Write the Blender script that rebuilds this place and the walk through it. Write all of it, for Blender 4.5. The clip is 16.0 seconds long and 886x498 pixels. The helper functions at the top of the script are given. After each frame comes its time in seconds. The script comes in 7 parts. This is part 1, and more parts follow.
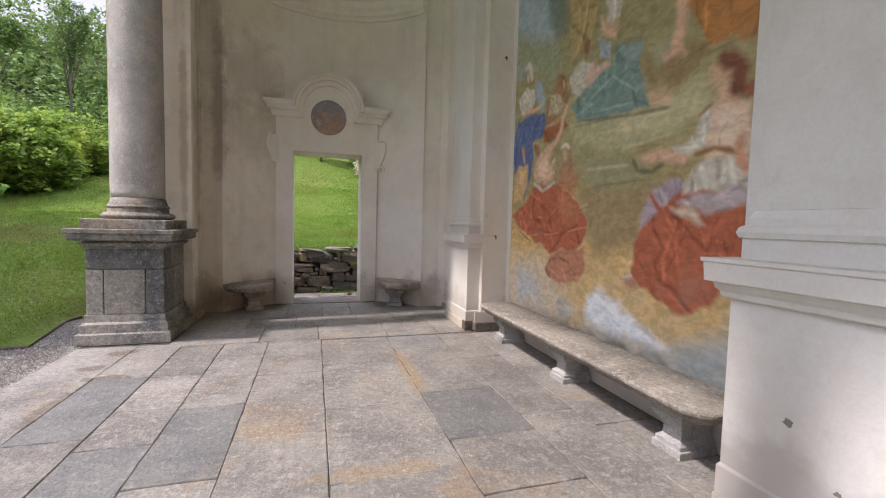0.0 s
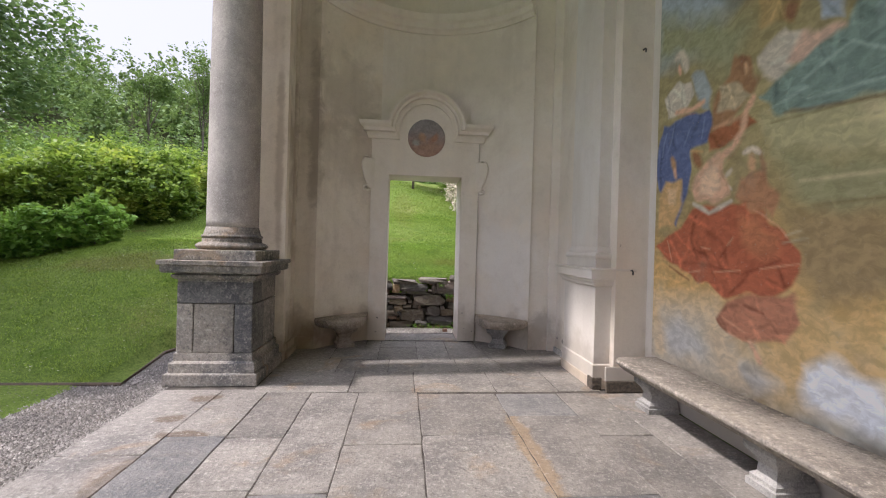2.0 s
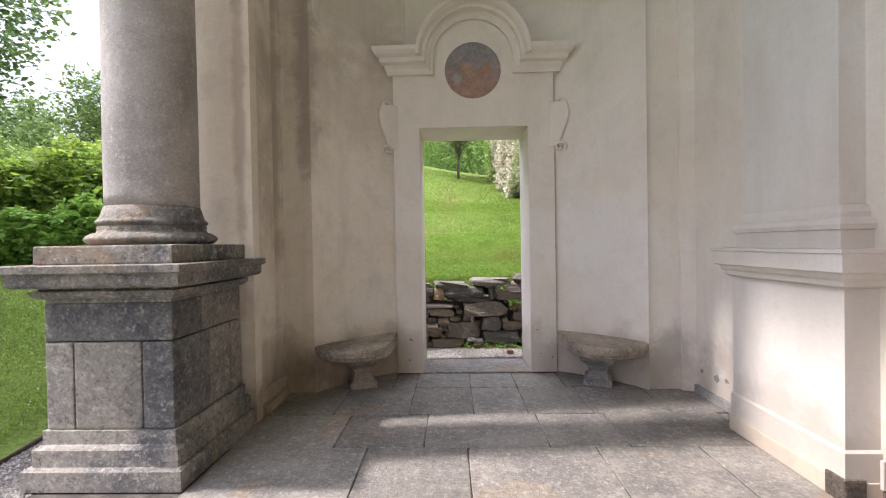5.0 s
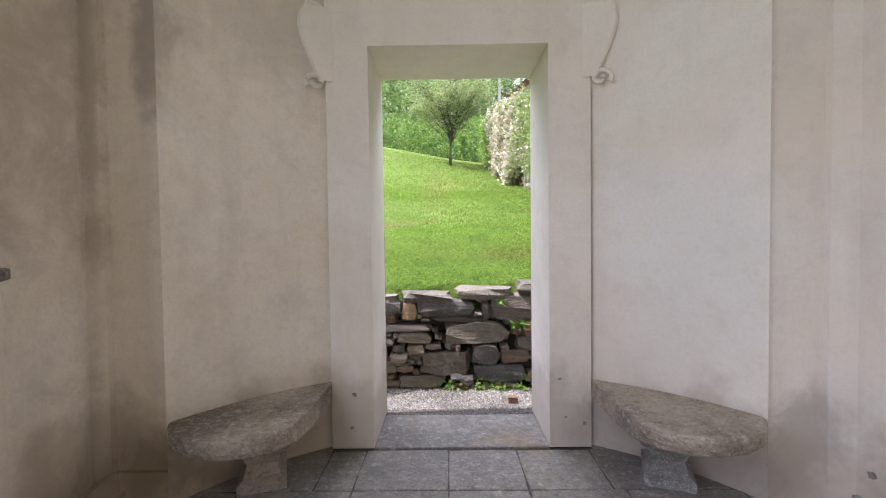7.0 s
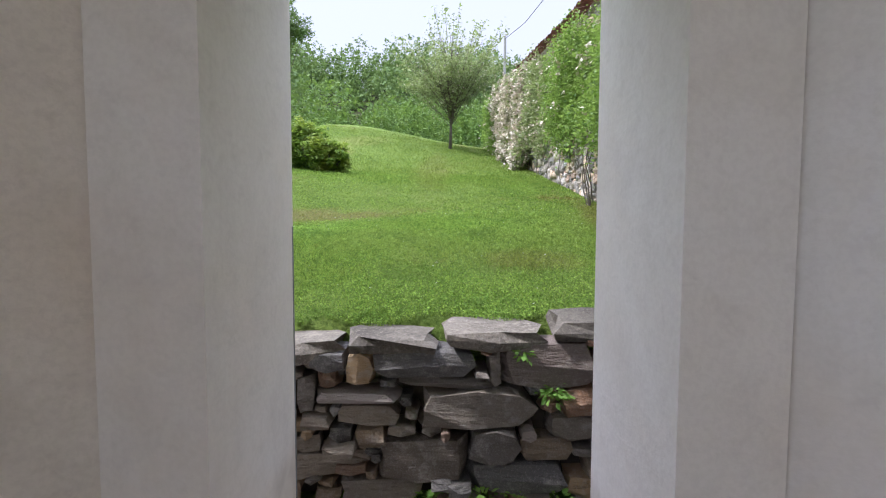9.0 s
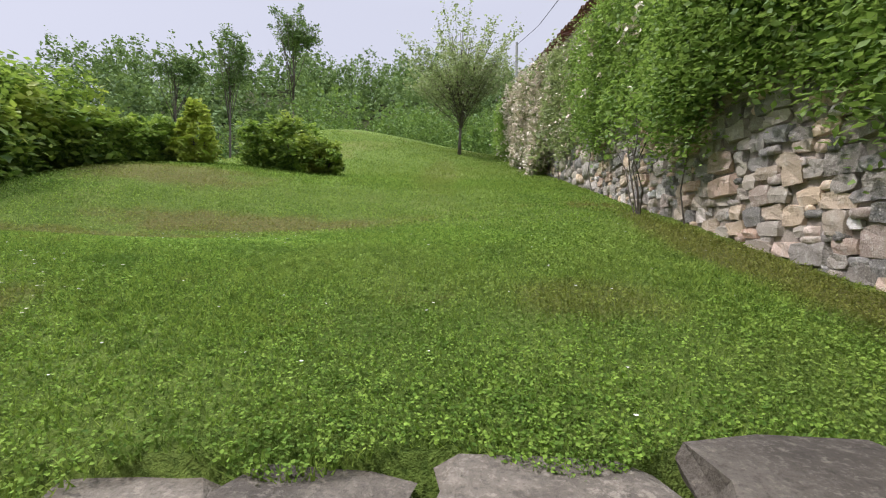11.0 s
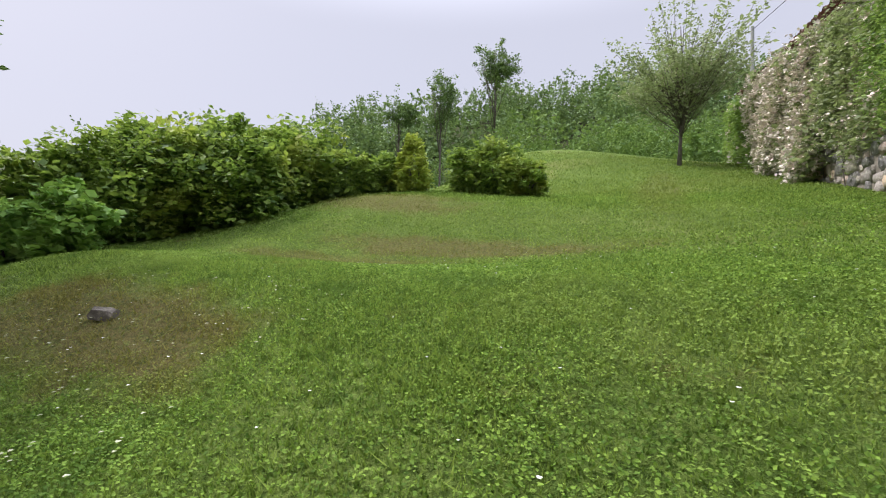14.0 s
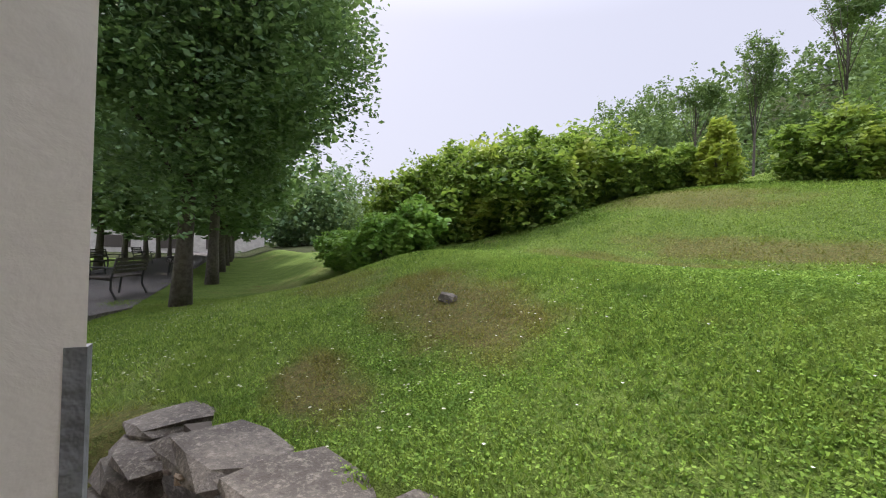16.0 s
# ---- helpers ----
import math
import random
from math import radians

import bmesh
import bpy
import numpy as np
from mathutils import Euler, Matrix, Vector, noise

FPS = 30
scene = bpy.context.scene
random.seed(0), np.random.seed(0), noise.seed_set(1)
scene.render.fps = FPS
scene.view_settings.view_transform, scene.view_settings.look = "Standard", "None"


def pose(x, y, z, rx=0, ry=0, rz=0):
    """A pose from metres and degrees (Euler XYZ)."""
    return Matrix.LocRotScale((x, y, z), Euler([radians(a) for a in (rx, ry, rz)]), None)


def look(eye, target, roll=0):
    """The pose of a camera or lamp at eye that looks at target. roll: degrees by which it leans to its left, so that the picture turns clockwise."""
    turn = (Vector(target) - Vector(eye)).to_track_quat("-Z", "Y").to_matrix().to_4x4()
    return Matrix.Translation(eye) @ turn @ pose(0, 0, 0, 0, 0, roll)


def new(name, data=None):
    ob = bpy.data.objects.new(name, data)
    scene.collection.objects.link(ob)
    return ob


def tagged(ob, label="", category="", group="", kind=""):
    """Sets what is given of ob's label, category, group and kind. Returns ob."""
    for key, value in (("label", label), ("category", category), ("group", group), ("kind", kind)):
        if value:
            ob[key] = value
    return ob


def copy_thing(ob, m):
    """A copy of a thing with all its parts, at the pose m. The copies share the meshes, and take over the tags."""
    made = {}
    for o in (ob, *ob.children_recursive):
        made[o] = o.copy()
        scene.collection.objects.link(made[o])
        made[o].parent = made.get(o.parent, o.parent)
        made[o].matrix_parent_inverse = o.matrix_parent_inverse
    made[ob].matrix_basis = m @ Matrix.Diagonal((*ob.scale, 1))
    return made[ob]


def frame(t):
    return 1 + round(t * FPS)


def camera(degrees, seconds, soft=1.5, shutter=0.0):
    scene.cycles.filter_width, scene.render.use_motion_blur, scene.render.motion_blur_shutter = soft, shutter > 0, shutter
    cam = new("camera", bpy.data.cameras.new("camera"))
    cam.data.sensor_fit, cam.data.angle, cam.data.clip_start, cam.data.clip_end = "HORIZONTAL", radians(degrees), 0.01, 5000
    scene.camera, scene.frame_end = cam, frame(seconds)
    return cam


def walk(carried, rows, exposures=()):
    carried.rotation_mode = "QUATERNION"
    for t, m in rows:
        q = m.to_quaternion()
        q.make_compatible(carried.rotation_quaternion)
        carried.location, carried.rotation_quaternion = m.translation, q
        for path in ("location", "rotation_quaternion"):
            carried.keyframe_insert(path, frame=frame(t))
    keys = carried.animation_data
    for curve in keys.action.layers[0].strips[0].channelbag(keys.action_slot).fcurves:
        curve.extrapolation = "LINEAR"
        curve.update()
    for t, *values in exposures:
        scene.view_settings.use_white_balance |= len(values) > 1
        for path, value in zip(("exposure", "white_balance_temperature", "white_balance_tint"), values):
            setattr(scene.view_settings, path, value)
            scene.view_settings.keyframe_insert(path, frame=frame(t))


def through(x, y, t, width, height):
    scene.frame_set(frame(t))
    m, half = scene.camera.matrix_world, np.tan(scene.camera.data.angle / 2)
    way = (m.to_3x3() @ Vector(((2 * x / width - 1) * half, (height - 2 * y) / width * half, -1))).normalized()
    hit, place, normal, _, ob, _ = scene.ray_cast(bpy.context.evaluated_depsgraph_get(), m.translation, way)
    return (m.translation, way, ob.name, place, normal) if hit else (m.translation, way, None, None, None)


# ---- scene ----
cam = camera(92.1, 16.0, soft=1.1)
METRES, EYE, TILT, LEAN, TURN = 9.47, 1.45, 0.0, 0.0, -16.8
ROWS = [
    (0.0, 0.0, 0.0, 0.0, 0.09, -3.44, -1.52),
    (0.5, -0.0142, 0.0184, 0.0001, 6.51, -3.5, -1.85),
    (1.0, -0.0223, 0.0428, -0.0015, 9.02, -3.23, -2.1),
    (1.5, -0.0257, 0.0729, 0.0032, 10.94, -1.85, -2.13),
    (2.0, -0.0385, 0.0947, 0.0053, 11.58, -0.31, -1.58),
    (2.5, -0.0471, 0.1195, 0.0014, 12.26, 0.26, -0.69),
    (3.0, -0.0518, 0.1567, -0.0025, 14.11, 0.23, -0.98),
    (3.5, -0.0662, 0.1957, -0.0063, 15.31, -0.33, -0.8),
    (6.0, -0.1202, 0.4092, -0.008, 18.91, -0.96, 1.53),
    (6.5, -0.1301, 0.456, -0.0069, 17.83, -1.41, 1.25),
    (7.0, -0.1373, 0.5055, -0.0066, 17.36, -1.68, 0.73),
    (7.5, -0.1483, 0.5522, -0.0085, 17.07, -2.16, 0.44),
    (8.0, -0.1582, 0.5954, -0.0075, 16.85, -2.68, 0.33),
    (8.5, -0.1661, 0.6411, -0.0035, 17.33, -2.96, -0.01),
    (9.0, -0.1806, 0.6841, -0.0018, 17.46, -3.04, -0.16),
    (11.5, -0.2274, 0.8456, 0.0028, 18.77, -1.09, -0.59),
    (12.0, -0.2362, 0.8569, 0.0063, 18.81, -0.61, -0.55),
    (12.5, -0.2422, 0.8607, 0.0095, 21.09, 0.17, -0.26),
    (13.0, -0.2429, 0.8626, 0.0083, 25.48, 1.08, -0.19),
    (13.5, -0.2523, 0.8653, 0.0067, 32.24, 0.96, -0.68),
    (14.0, -0.2666, 0.8678, 0.0061, 44.4, 0.96, -1.04),
    (14.5, -0.2864, 0.8666, 0.0041, 60.17, 0.66, -2.37),
    (15.0, -0.2942, 0.8576, 0.0038, 68.06, 0.49, -1.79),
    (15.5, -0.2802, 0.8549, 0.0029, 73.22, 0.34, -1.79),
    (16.0, -0.2581, 0.8488, 0.0051, 80.74, 0.18, -1.97),
]
walk(cam, [(t, pose(0, 0, EYE, TILT, LEAN, TURN) @ pose(METRES * x, METRES * y, METRES * z, 90 + pitch, roll, yaw)) for t, x, y, z, yaw, pitch, roll in ROWS],
     exposures=[(0.0, 1.20, 6250, 20), (0.7, 1.12, 6250, 20), (3.5, 1.40, 6250, 20), (7.0, 1.92, 6000, 20), (8.4, 1.38, 5820, 20), (9.2, 1.22, 5750, 18), (11.2, 0.76, 6250, 17), (13.0, 0.80, 6250, 17), (15.0, 0.68, 6250, 17), (16.0, 0.86, 6200, 18)])

# ---- world and sun ----
SUN_DIR = Vector((0.592, 0.046, -0.805)).normalized()
world = bpy.data.worlds.new("world")
scene.world = world
world.use_nodes = True
wn = world.node_tree
sky = wn.nodes.new("ShaderNodeTexSky")
sky.sky_type = "NISHITA"
sky.sun_disc = False
sky.sun_elevation = math.asin(-SUN_DIR.z)
sky.sun_rotation = math.atan2(-SUN_DIR.x, -SUN_DIR.y)
sky.air_density, sky.dust_density, sky.ozone_density = 1.0, 5.0, 1.0
bg = wn.nodes["Background"]
bg.inputs["Strength"].default_value = 0.15
# a hazy sky: pale at the horizon, brighter overhead
geo = wn.nodes.new("ShaderNodeTexCoord")
sep = wn.nodes.new("ShaderNodeSeparateXYZ")
rise = wn.nodes.new("ShaderNodeMapRange")
rise.interpolation_type = "SMOOTHSTEP"
rise.inputs[1].default_value, rise.inputs[2].default_value = 0.46, 0.82
rise.inputs[3].default_value, rise.inputs[4].default_value = 0.60, 2.4
grey = wn.nodes.new("ShaderNodeVectorMath")
grey.operation = "SCALE"
grey.inputs[0].default_value = (4.5, 4.65, 5.1)
wn.links.new(geo.outputs["Generated"], sep.inputs[0])
wn.links.new(sep.outputs["Z"], rise.inputs[0])
wn.links.new(rise.outputs[0], grey.inputs["Scale"])
haze = wn.nodes.new("ShaderNodeMix")
haze.data_type = "RGBA"
haze.inputs["Factor"].default_value = 0.93
wn.links.new(sky.outputs["Color"], haze.inputs["A"])
wn.links.new(grey.outputs[0], haze.inputs["B"])
wn.links.new(haze.outputs["Result"], bg.inputs["Color"])
sun = new("sun", bpy.data.lights.new("sun", "SUN"))
sun.data.energy, sun.data.angle, sun.data.color = 2.0, radians(3.0), (1.0, 0.94, 0.84)
sun.matrix_world = look((-30, -3, 40), Vector((-30, -3, 40)) + SUN_DIR)


# ---- helpers ----
def part(name, bm, material, parent=None, label="", smooth=False):
    """Links a bmesh as one mesh object, under a thing where one is given."""
    me = bpy.data.meshes.new(name)
    bmesh.ops.recalc_face_normals(bm, faces=bm.faces)
    bm.to_mesh(me)
    bm.free()
    if smooth:
        me.polygons.foreach_set("use_smooth", [True] * len(me.polygons))
    me.materials.append(material)
    ob = new(name, me)
    ob.parent = parent
    if label:
        ob["label"] = label
    return ob


def empty(name, m=None):
    ob = new(name)
    ob.empty_display_size = 0.1
    if m is not None:
        ob.matrix_world = m
    return ob


def shared(name, me, m, parent=None):
    ob = new(name, me)
    ob.parent = parent
    ob.matrix_basis = m
    return ob


def box(x0, x1, y0, y1, z0, z1, bevel=0.0, into=None, taper=0.0):
    bm = into or bmesh.new()
    vs = [bm.verts.new((x, y, z)) for z in (z0, z1) for x, y in ((x0, y0), (x1, y0), (x1, y1), (x0, y1))]
    fs = [bm.faces.new([vs[i] for i in q]) for q in ((3, 2, 1, 0), (4, 5, 6, 7), (0, 1, 5, 4), (1, 2, 6, 5), (2, 3, 7, 6), (3, 0, 4, 7))]
    if bevel:
        es = {e for f in fs for e in f.edges}
        bmesh.ops.bevel(bm, geom=list(es), offset=bevel, segments=2, affect="EDGES", profile=0.6)
    return bm


def prism(poly, z0, z1, bevel=0.0, into=None):
    """A plan polygon raised from z0 to z1."""
    bm = into or bmesh.new()
    lo = [bm.verts.new((x, y, z0)) for x, y in poly]
    hi = [bm.verts.new((x, y, z1)) for x, y in poly]
    n = len(poly)
    a, b = bm.faces.new(lo[::-1]), bm.faces.new(hi)
    for i in range(n):
        bm.faces.new((lo[i], lo[(i + 1) % n], hi[(i + 1) % n], hi[i]))
    if bevel:
        es = list({e for f in (a, b) for e in f.edges})
        bmesh.ops.bevel(bm, geom=es, offset=bevel, segments=2, affect="EDGES", profile=0.6)
    return bm


def panel(poly, y0, y1, into=None):
    """An upright outline of x and z, deep from y0 to y1."""
    bm = into or bmesh.new()
    fr = [bm.verts.new((x, y0, z)) for x, z in poly]
    bk = [bm.verts.new((x, y1, z)) for x, z in poly]
    n = len(poly)
    bm.faces.new(fr), bm.faces.new(bk[::-1])
    for i in range(n):
        bm.faces.new((fr[i], bk[i], bk[(i + 1) % n], fr[(i + 1) % n]))
    return bm


def lathe(profile, cx, cy, seg=48, into=None):
    bm = into or bmesh.new()
    rings = []
    for r, z in profile:
        rings.append([bm.verts.new((cx + r * math.cos(2 * math.pi * k / seg), cy + r * math.sin(2 * math.pi * k / seg), z)) for k in range(seg)])
    for a, b in zip(rings, rings[1:]):
        for k in range(seg):
            bm.faces.new((a[k], a[(k + 1) % seg], b[(k + 1) % seg], b[k]))
    bm.faces.new(rings[0][::-1]), bm.faces.new(rings[-1])
    return bm


def ring_mould(profile, x0, x1, y0, y1, into=None):
    """A moulding right round a square block: profile of (out, z) from bottom to top."""
    bm = into or bmesh.new()
    rows = []
    for d, z in profile:
        rows.append([bm.verts.new(p) for p in ((x0 - d, y0 - d, z), (x1 + d, y0 - d, z), (x1 + d, y1 + d, z), (x0 - d, y1 + d, z))])
    for a, b in zip(rows, rows[1:]):
        for k in range(4):
            bm.faces.new((a[k], a[(k + 1) % 4], b[(k + 1) % 4], b[k]))
    bm.faces.new(rows[0][::-1]), bm.faces.new(rows[-1])
    return bm


def sweep(path, frames, profile, into=None):
    """A strip along a path: frames gives, for each point, the way 'out' and the way 'along the profile'."""
    bm = into or bmesh.new()
    rows = []
    for p, (u, v) in zip(path, frames):
        rows.append([bm.verts.new(Vector(p) + Vector(u) * a + Vector(v) * b) for a, b in profile])
    for a, b in zip(rows, rows[1:]):
        for k in range(len(profile) - 1):
            bm.faces.new((a[k], a[k + 1], b[k + 1], b[k]))
    bm.faces.new(rows[0]), bm.faces.new(rows[-1][::-1])
    return bm


def tube(points, radii, seg=8, into=None):
    bm = into or bmesh.new()
    rows = []
    pts = [Vector(p) for p in points]
    for i, p in enumerate(pts):
        t = (pts[min(i + 1, len(pts) - 1)] - pts[max(i - 1, 0)]).normalized()
        u = t.cross(Vector((0.31, 0.11, 0.94))).normalized() if abs(t.z) < 0.9 else t.cross(Vector((1, 0.1, 0))).normalized()
        v = t.cross(u)
        r = radii[i]
        rows.append([bm.verts.new(p + u * r * math.cos(2 * math.pi * k / seg) + v * r * math.sin(2 * math.pi * k / seg)) for k in range(seg)])
    for a, b in zip(rows, rows[1:]):
        for k in range(seg):
            bm.faces.new((a[k], a[(k + 1) % seg], b[(k + 1) % seg], b[k]))
    bm.faces.new(rows[0][::-1]), bm.faces.new(rows[-1])
    return bm


def fast_mesh(name, verts, faces, material):
    """A mesh from numpy arrays of corners and of equal-sided faces."""
    me = bpy.data.meshes.new(name)
    nv, (nf, k) = len(verts), faces.shape
    me.vertices.add(nv)
    me.vertices.foreach_set("co", np.ascontiguousarray(verts, dtype=np.float32).ravel())
    me.loops.add(nf * k)
    me.loops.foreach_set("vertex_index", np.ascontiguousarray(faces, dtype=np.int32).ravel())
    me.polygons.add(nf)
    me.polygons.foreach_set("loop_start", np.arange(0, nf * k, k, dtype=np.int32))
    me.update(calc_edges=True)
    me.materials.append(material)
    return me


def leaf_cloud(points, size, rng, flat=0.35, long=1.7, spread=0.45):
    """Folded leaves, two triangles each, at the points; returns corners and faces."""
    n = len(points)
    axis = rng.normal(size=(n, 3))
    axis[:, 2] = axis[:, 2] * flat - 0.25
    axis /= np.linalg.norm(axis, axis=1)[:, None]
    up = rng.normal(size=(n, 3)) * 0.6 + np.array((0, 0, 1.0))
    side = np.cross(axis, up)
    side /= np.linalg.norm(side, axis=1)[:, None] + 1e-9
    nor = np.cross(side, axis)
    s = (size * rng.uniform(1 - spread, 1 + spread, n))[:, None]
    a = points - axis * s * long * 0.5
    b = points + side * s * 0.5 + nor * s * 0.12
    c = points + axis * s * long * 0.5
    d = points - side * s * 0.5 + nor * s * 0.12
    verts = np.stack((a, b, c, d), 1).reshape(-1, 3)
    i = np.arange(n)[:, None] * 4
    faces = np.concatenate((i + np.array((0, 1, 2)), i + np.array((0, 2, 3))), 1).reshape(-1, 3)
    return verts, faces


def crown_points(centre, radii, clumps, per, rng, clump=0.28, hollow=0.55):
    """Leaf places of an uneven crown: clumps spread in an ellipsoid, leaves strewn round each."""
    d = rng.normal(size=(clumps, 3))
    d /= np.linalg.norm(d, axis=1)[:, None]
    r = hollow + (1 - hollow) * rng.random(clumps) ** 0.6
    r *= 1 + 0.12 * np.clip(rng.normal(size=clumps), -1.5, 1.0)
    c = d * r[:, None]
    own = rng.uniform(0.6, 1.4, clumps) * clump
    p = np.repeat(c, per, 0) + np.clip(rng.normal(size=(clumps * per, 3)), -1.5, 1.5) * np.repeat(own, per)[:, None] * 0.6
    return p * np.array(radii) + np.array(centre)


# ---- materials ----
class Nodes:
    """A little writer of node materials."""

    def __init__(self, name):
        self.mat = bpy.data.materials.new(name)
        self.mat.use_nodes = True
        self.tree = self.mat.node_tree
        self.bsdf = self.tree.nodes["Principled BSDF"]
        self.pos = self.tree.nodes.new("ShaderNodeNewGeometry").outputs["Position"]

    def add(self, kind, **sockets):
        node = self.tree.nodes.new(kind)
        for key, value in sockets.items():
            self.put(node.inputs[key.replace("_", " ")], value)
        return node

    def put(self, socket, value):
        if isinstance(value, bpy.types.NodeSocket):
            self.tree.links.new(value, socket)
        else:
            socket.default_value = value

    def noise(self, scale, detail=4.0, rough=0.55, vector=None, out="Fac", distortion=0.0):
        n = self.add("ShaderNodeTexNoise", Scale=scale, Detail=detail, Roughness=rough, Distortion=distortion)
        self.put(n.inputs["Vector"], vector or self.pos)
        return n.outputs[out]

    def math(self, op, a, b=0.0, clamp=False):
        n = self.add("ShaderNodeMath")
        n.operation, n.use_clamp = op, clamp
        self.put(n.inputs[0], a), self.put(n.inputs[1], b)
        return n.outputs[0]

    def ramp(self, fac, lo, hi, a=0.0, b=1.0):
        n = self.add("ShaderNodeMapRange", Value=fac)
        for i, v in ((1, lo), (2, hi), (3, a), (4, b)):
            n.inputs[i].default_value = v
        n.interpolation_type = "SMOOTHSTEP"
        return n.outputs[0]

    def mix(self, fac, a, b, blend="MIX"):
        n = self.add("ShaderNodeMix")
        n.data_type, n.blend_type = "RGBA", blend
        for key, value in (("Factor", fac), ("A", a), ("B", b)):
            sock = [s for s in n.inputs if s.name == key and s.enabled][0]
            self.put(sock, (*value, 1.0) if isinstance(value, tuple) and len(value) == 3 else value)
        return [s for s in n.outputs if s.enabled][0]

    def scaled(self, vector, x, y, z):
        n = self.add("ShaderNodeMapping", Vector=vector)
        n.inputs["Scale"].default_value = (x, y, z)
        return n.outputs[0]

    def split(self, vector):
        return self.add("ShaderNodeSeparateXYZ", Vector=vector).outputs

    def random(self, island=False):
        if island:
            return self.tree.nodes.new("ShaderNodeNewGeometry").outputs["Random Per Island"]
        return self.tree.nodes.new("ShaderNodeObjectInfo").outputs["Random"]

    def bump(self, height, strength=0.4, distance=0.01):
        n = self.add("ShaderNodeBump", Strength=strength, Distance=distance, Height=height)
        self.put(self.bsdf.inputs["Normal"], n.outputs[0])

    def done(self, color, rough=0.8, metal=0.0, spec=None):
        self.put(self.bsdf.inputs["Base Color"], (*color, 1.0) if isinstance(color, tuple) else color)
        self.put(self.bsdf.inputs["Roughness"], rough)
        self.bsdf.inputs["Metallic"].default_value = metal
        if spec is not None:
            self.bsdf.inputs["Specular IOR Level"].default_value = spec
        return self.mat


def plaster(name, base, dirt, damp, amount=0.5, streak=0.3, soot=0.0, stains=()):
    n = Nodes(name)
    big = n.noise(0.55, 5, 0.6, distortion=0.6)
    mid = n.noise(3.2, 5, 0.62)
    trowel = n.noise(7.0, 4, 0.6, vector=n.scaled(n.pos, 1.0, 1.0, 2.2), distortion=1.2)
    fine = n.noise(60, 3, 0.6)
    runs = n.noise(2.6, 4, 0.6, vector=n.scaled(n.pos, 1.0, 1.0, 0.10))
    col = n.mix(n.ramp(big, 0.36, 0.66), base, tuple(c * k for c, k in zip(base, (0.90, 0.865, 0.82))))
    col = n.mix(n.math("MULTIPLY", n.ramp(mid, 0.46, 0.78), amount), col, dirt)
    col = n.mix(n.math("MULTIPLY", n.ramp(trowel, 0.55, 0.75), amount * 0.35), col, dirt)
    col = n.mix(n.math("MULTIPLY", n.ramp(runs, 0.50, 0.74), streak), col, dirt)
    z = n.split(n.pos)[2]
    wave = n.math("MULTIPLY", n.math("SUBTRACT", n.noise(1.1, 5, 0.65), 0.5), 2.4)
    if soot:
        col = n.mix(n.math("MULTIPLY", n.ramp(n.math("ADD", z, wave), 2.4, 4.4), soot), col, dirt)
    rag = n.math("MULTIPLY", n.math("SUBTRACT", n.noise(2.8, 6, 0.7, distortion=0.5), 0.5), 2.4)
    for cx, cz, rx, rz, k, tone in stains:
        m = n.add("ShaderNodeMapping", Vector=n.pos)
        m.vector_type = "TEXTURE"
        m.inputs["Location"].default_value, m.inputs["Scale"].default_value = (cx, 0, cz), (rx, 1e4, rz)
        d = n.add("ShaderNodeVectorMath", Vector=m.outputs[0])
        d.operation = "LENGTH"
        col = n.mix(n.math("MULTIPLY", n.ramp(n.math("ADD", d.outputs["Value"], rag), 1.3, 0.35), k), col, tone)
    edge = n.math("ADD", z, n.math("MULTIPLY", n.math("SUBTRACT", n.noise(2.2, 4, 0.6), 0.5), 1.3))
    col = n.mix(n.math("MULTIPLY", n.ramp(edge, 0.60, 0.25), 0.55), col, damp)
    col = n.mix(n.math("MULTIPLY", n.ramp(fine, 0.40, 0.62), 0.09), col, dirt)
    mottle = n.noise(16.0, 6, 0.72, distortion=0.4)
    col = n.mix(n.math("MULTIPLY", n.ramp(mottle, 0.50, 0.70), 0.15), col, dirt)
    col = n.mix(n.math("MULTIPLY", n.ramp(n.noise(1.3, 5, 0.6), 0.50, 0.68), 0.30), col, tuple(min(0.9, c * k) for c, k in zip(base, (1.02, 0.93, 0.84))))
    chips = n.math("MULTIPLY", n.ramp(n.noise(11.0, 3, 0.55), 0.765, 0.78), n.ramp(n.noise(0.9, 2, 0.5), 0.45, 0.6))
    col = n.mix(n.math("MULTIPLY", chips, 0.7), col, (0.22, 0.195, 0.17))
    h = n.math("ADD", n.math("MULTIPLY", mid, 0.7), n.math("ADD", n.math("MULTIPLY", fine, 0.15), n.math("MULTIPLY", trowel, 0.35)))
    h = n.math("ADD", h, n.math("MULTIPLY", mottle, 0.35))
    n.bump(h, 0.24, 0.015)
    return n.done(col, 0.9, spec=0.2)


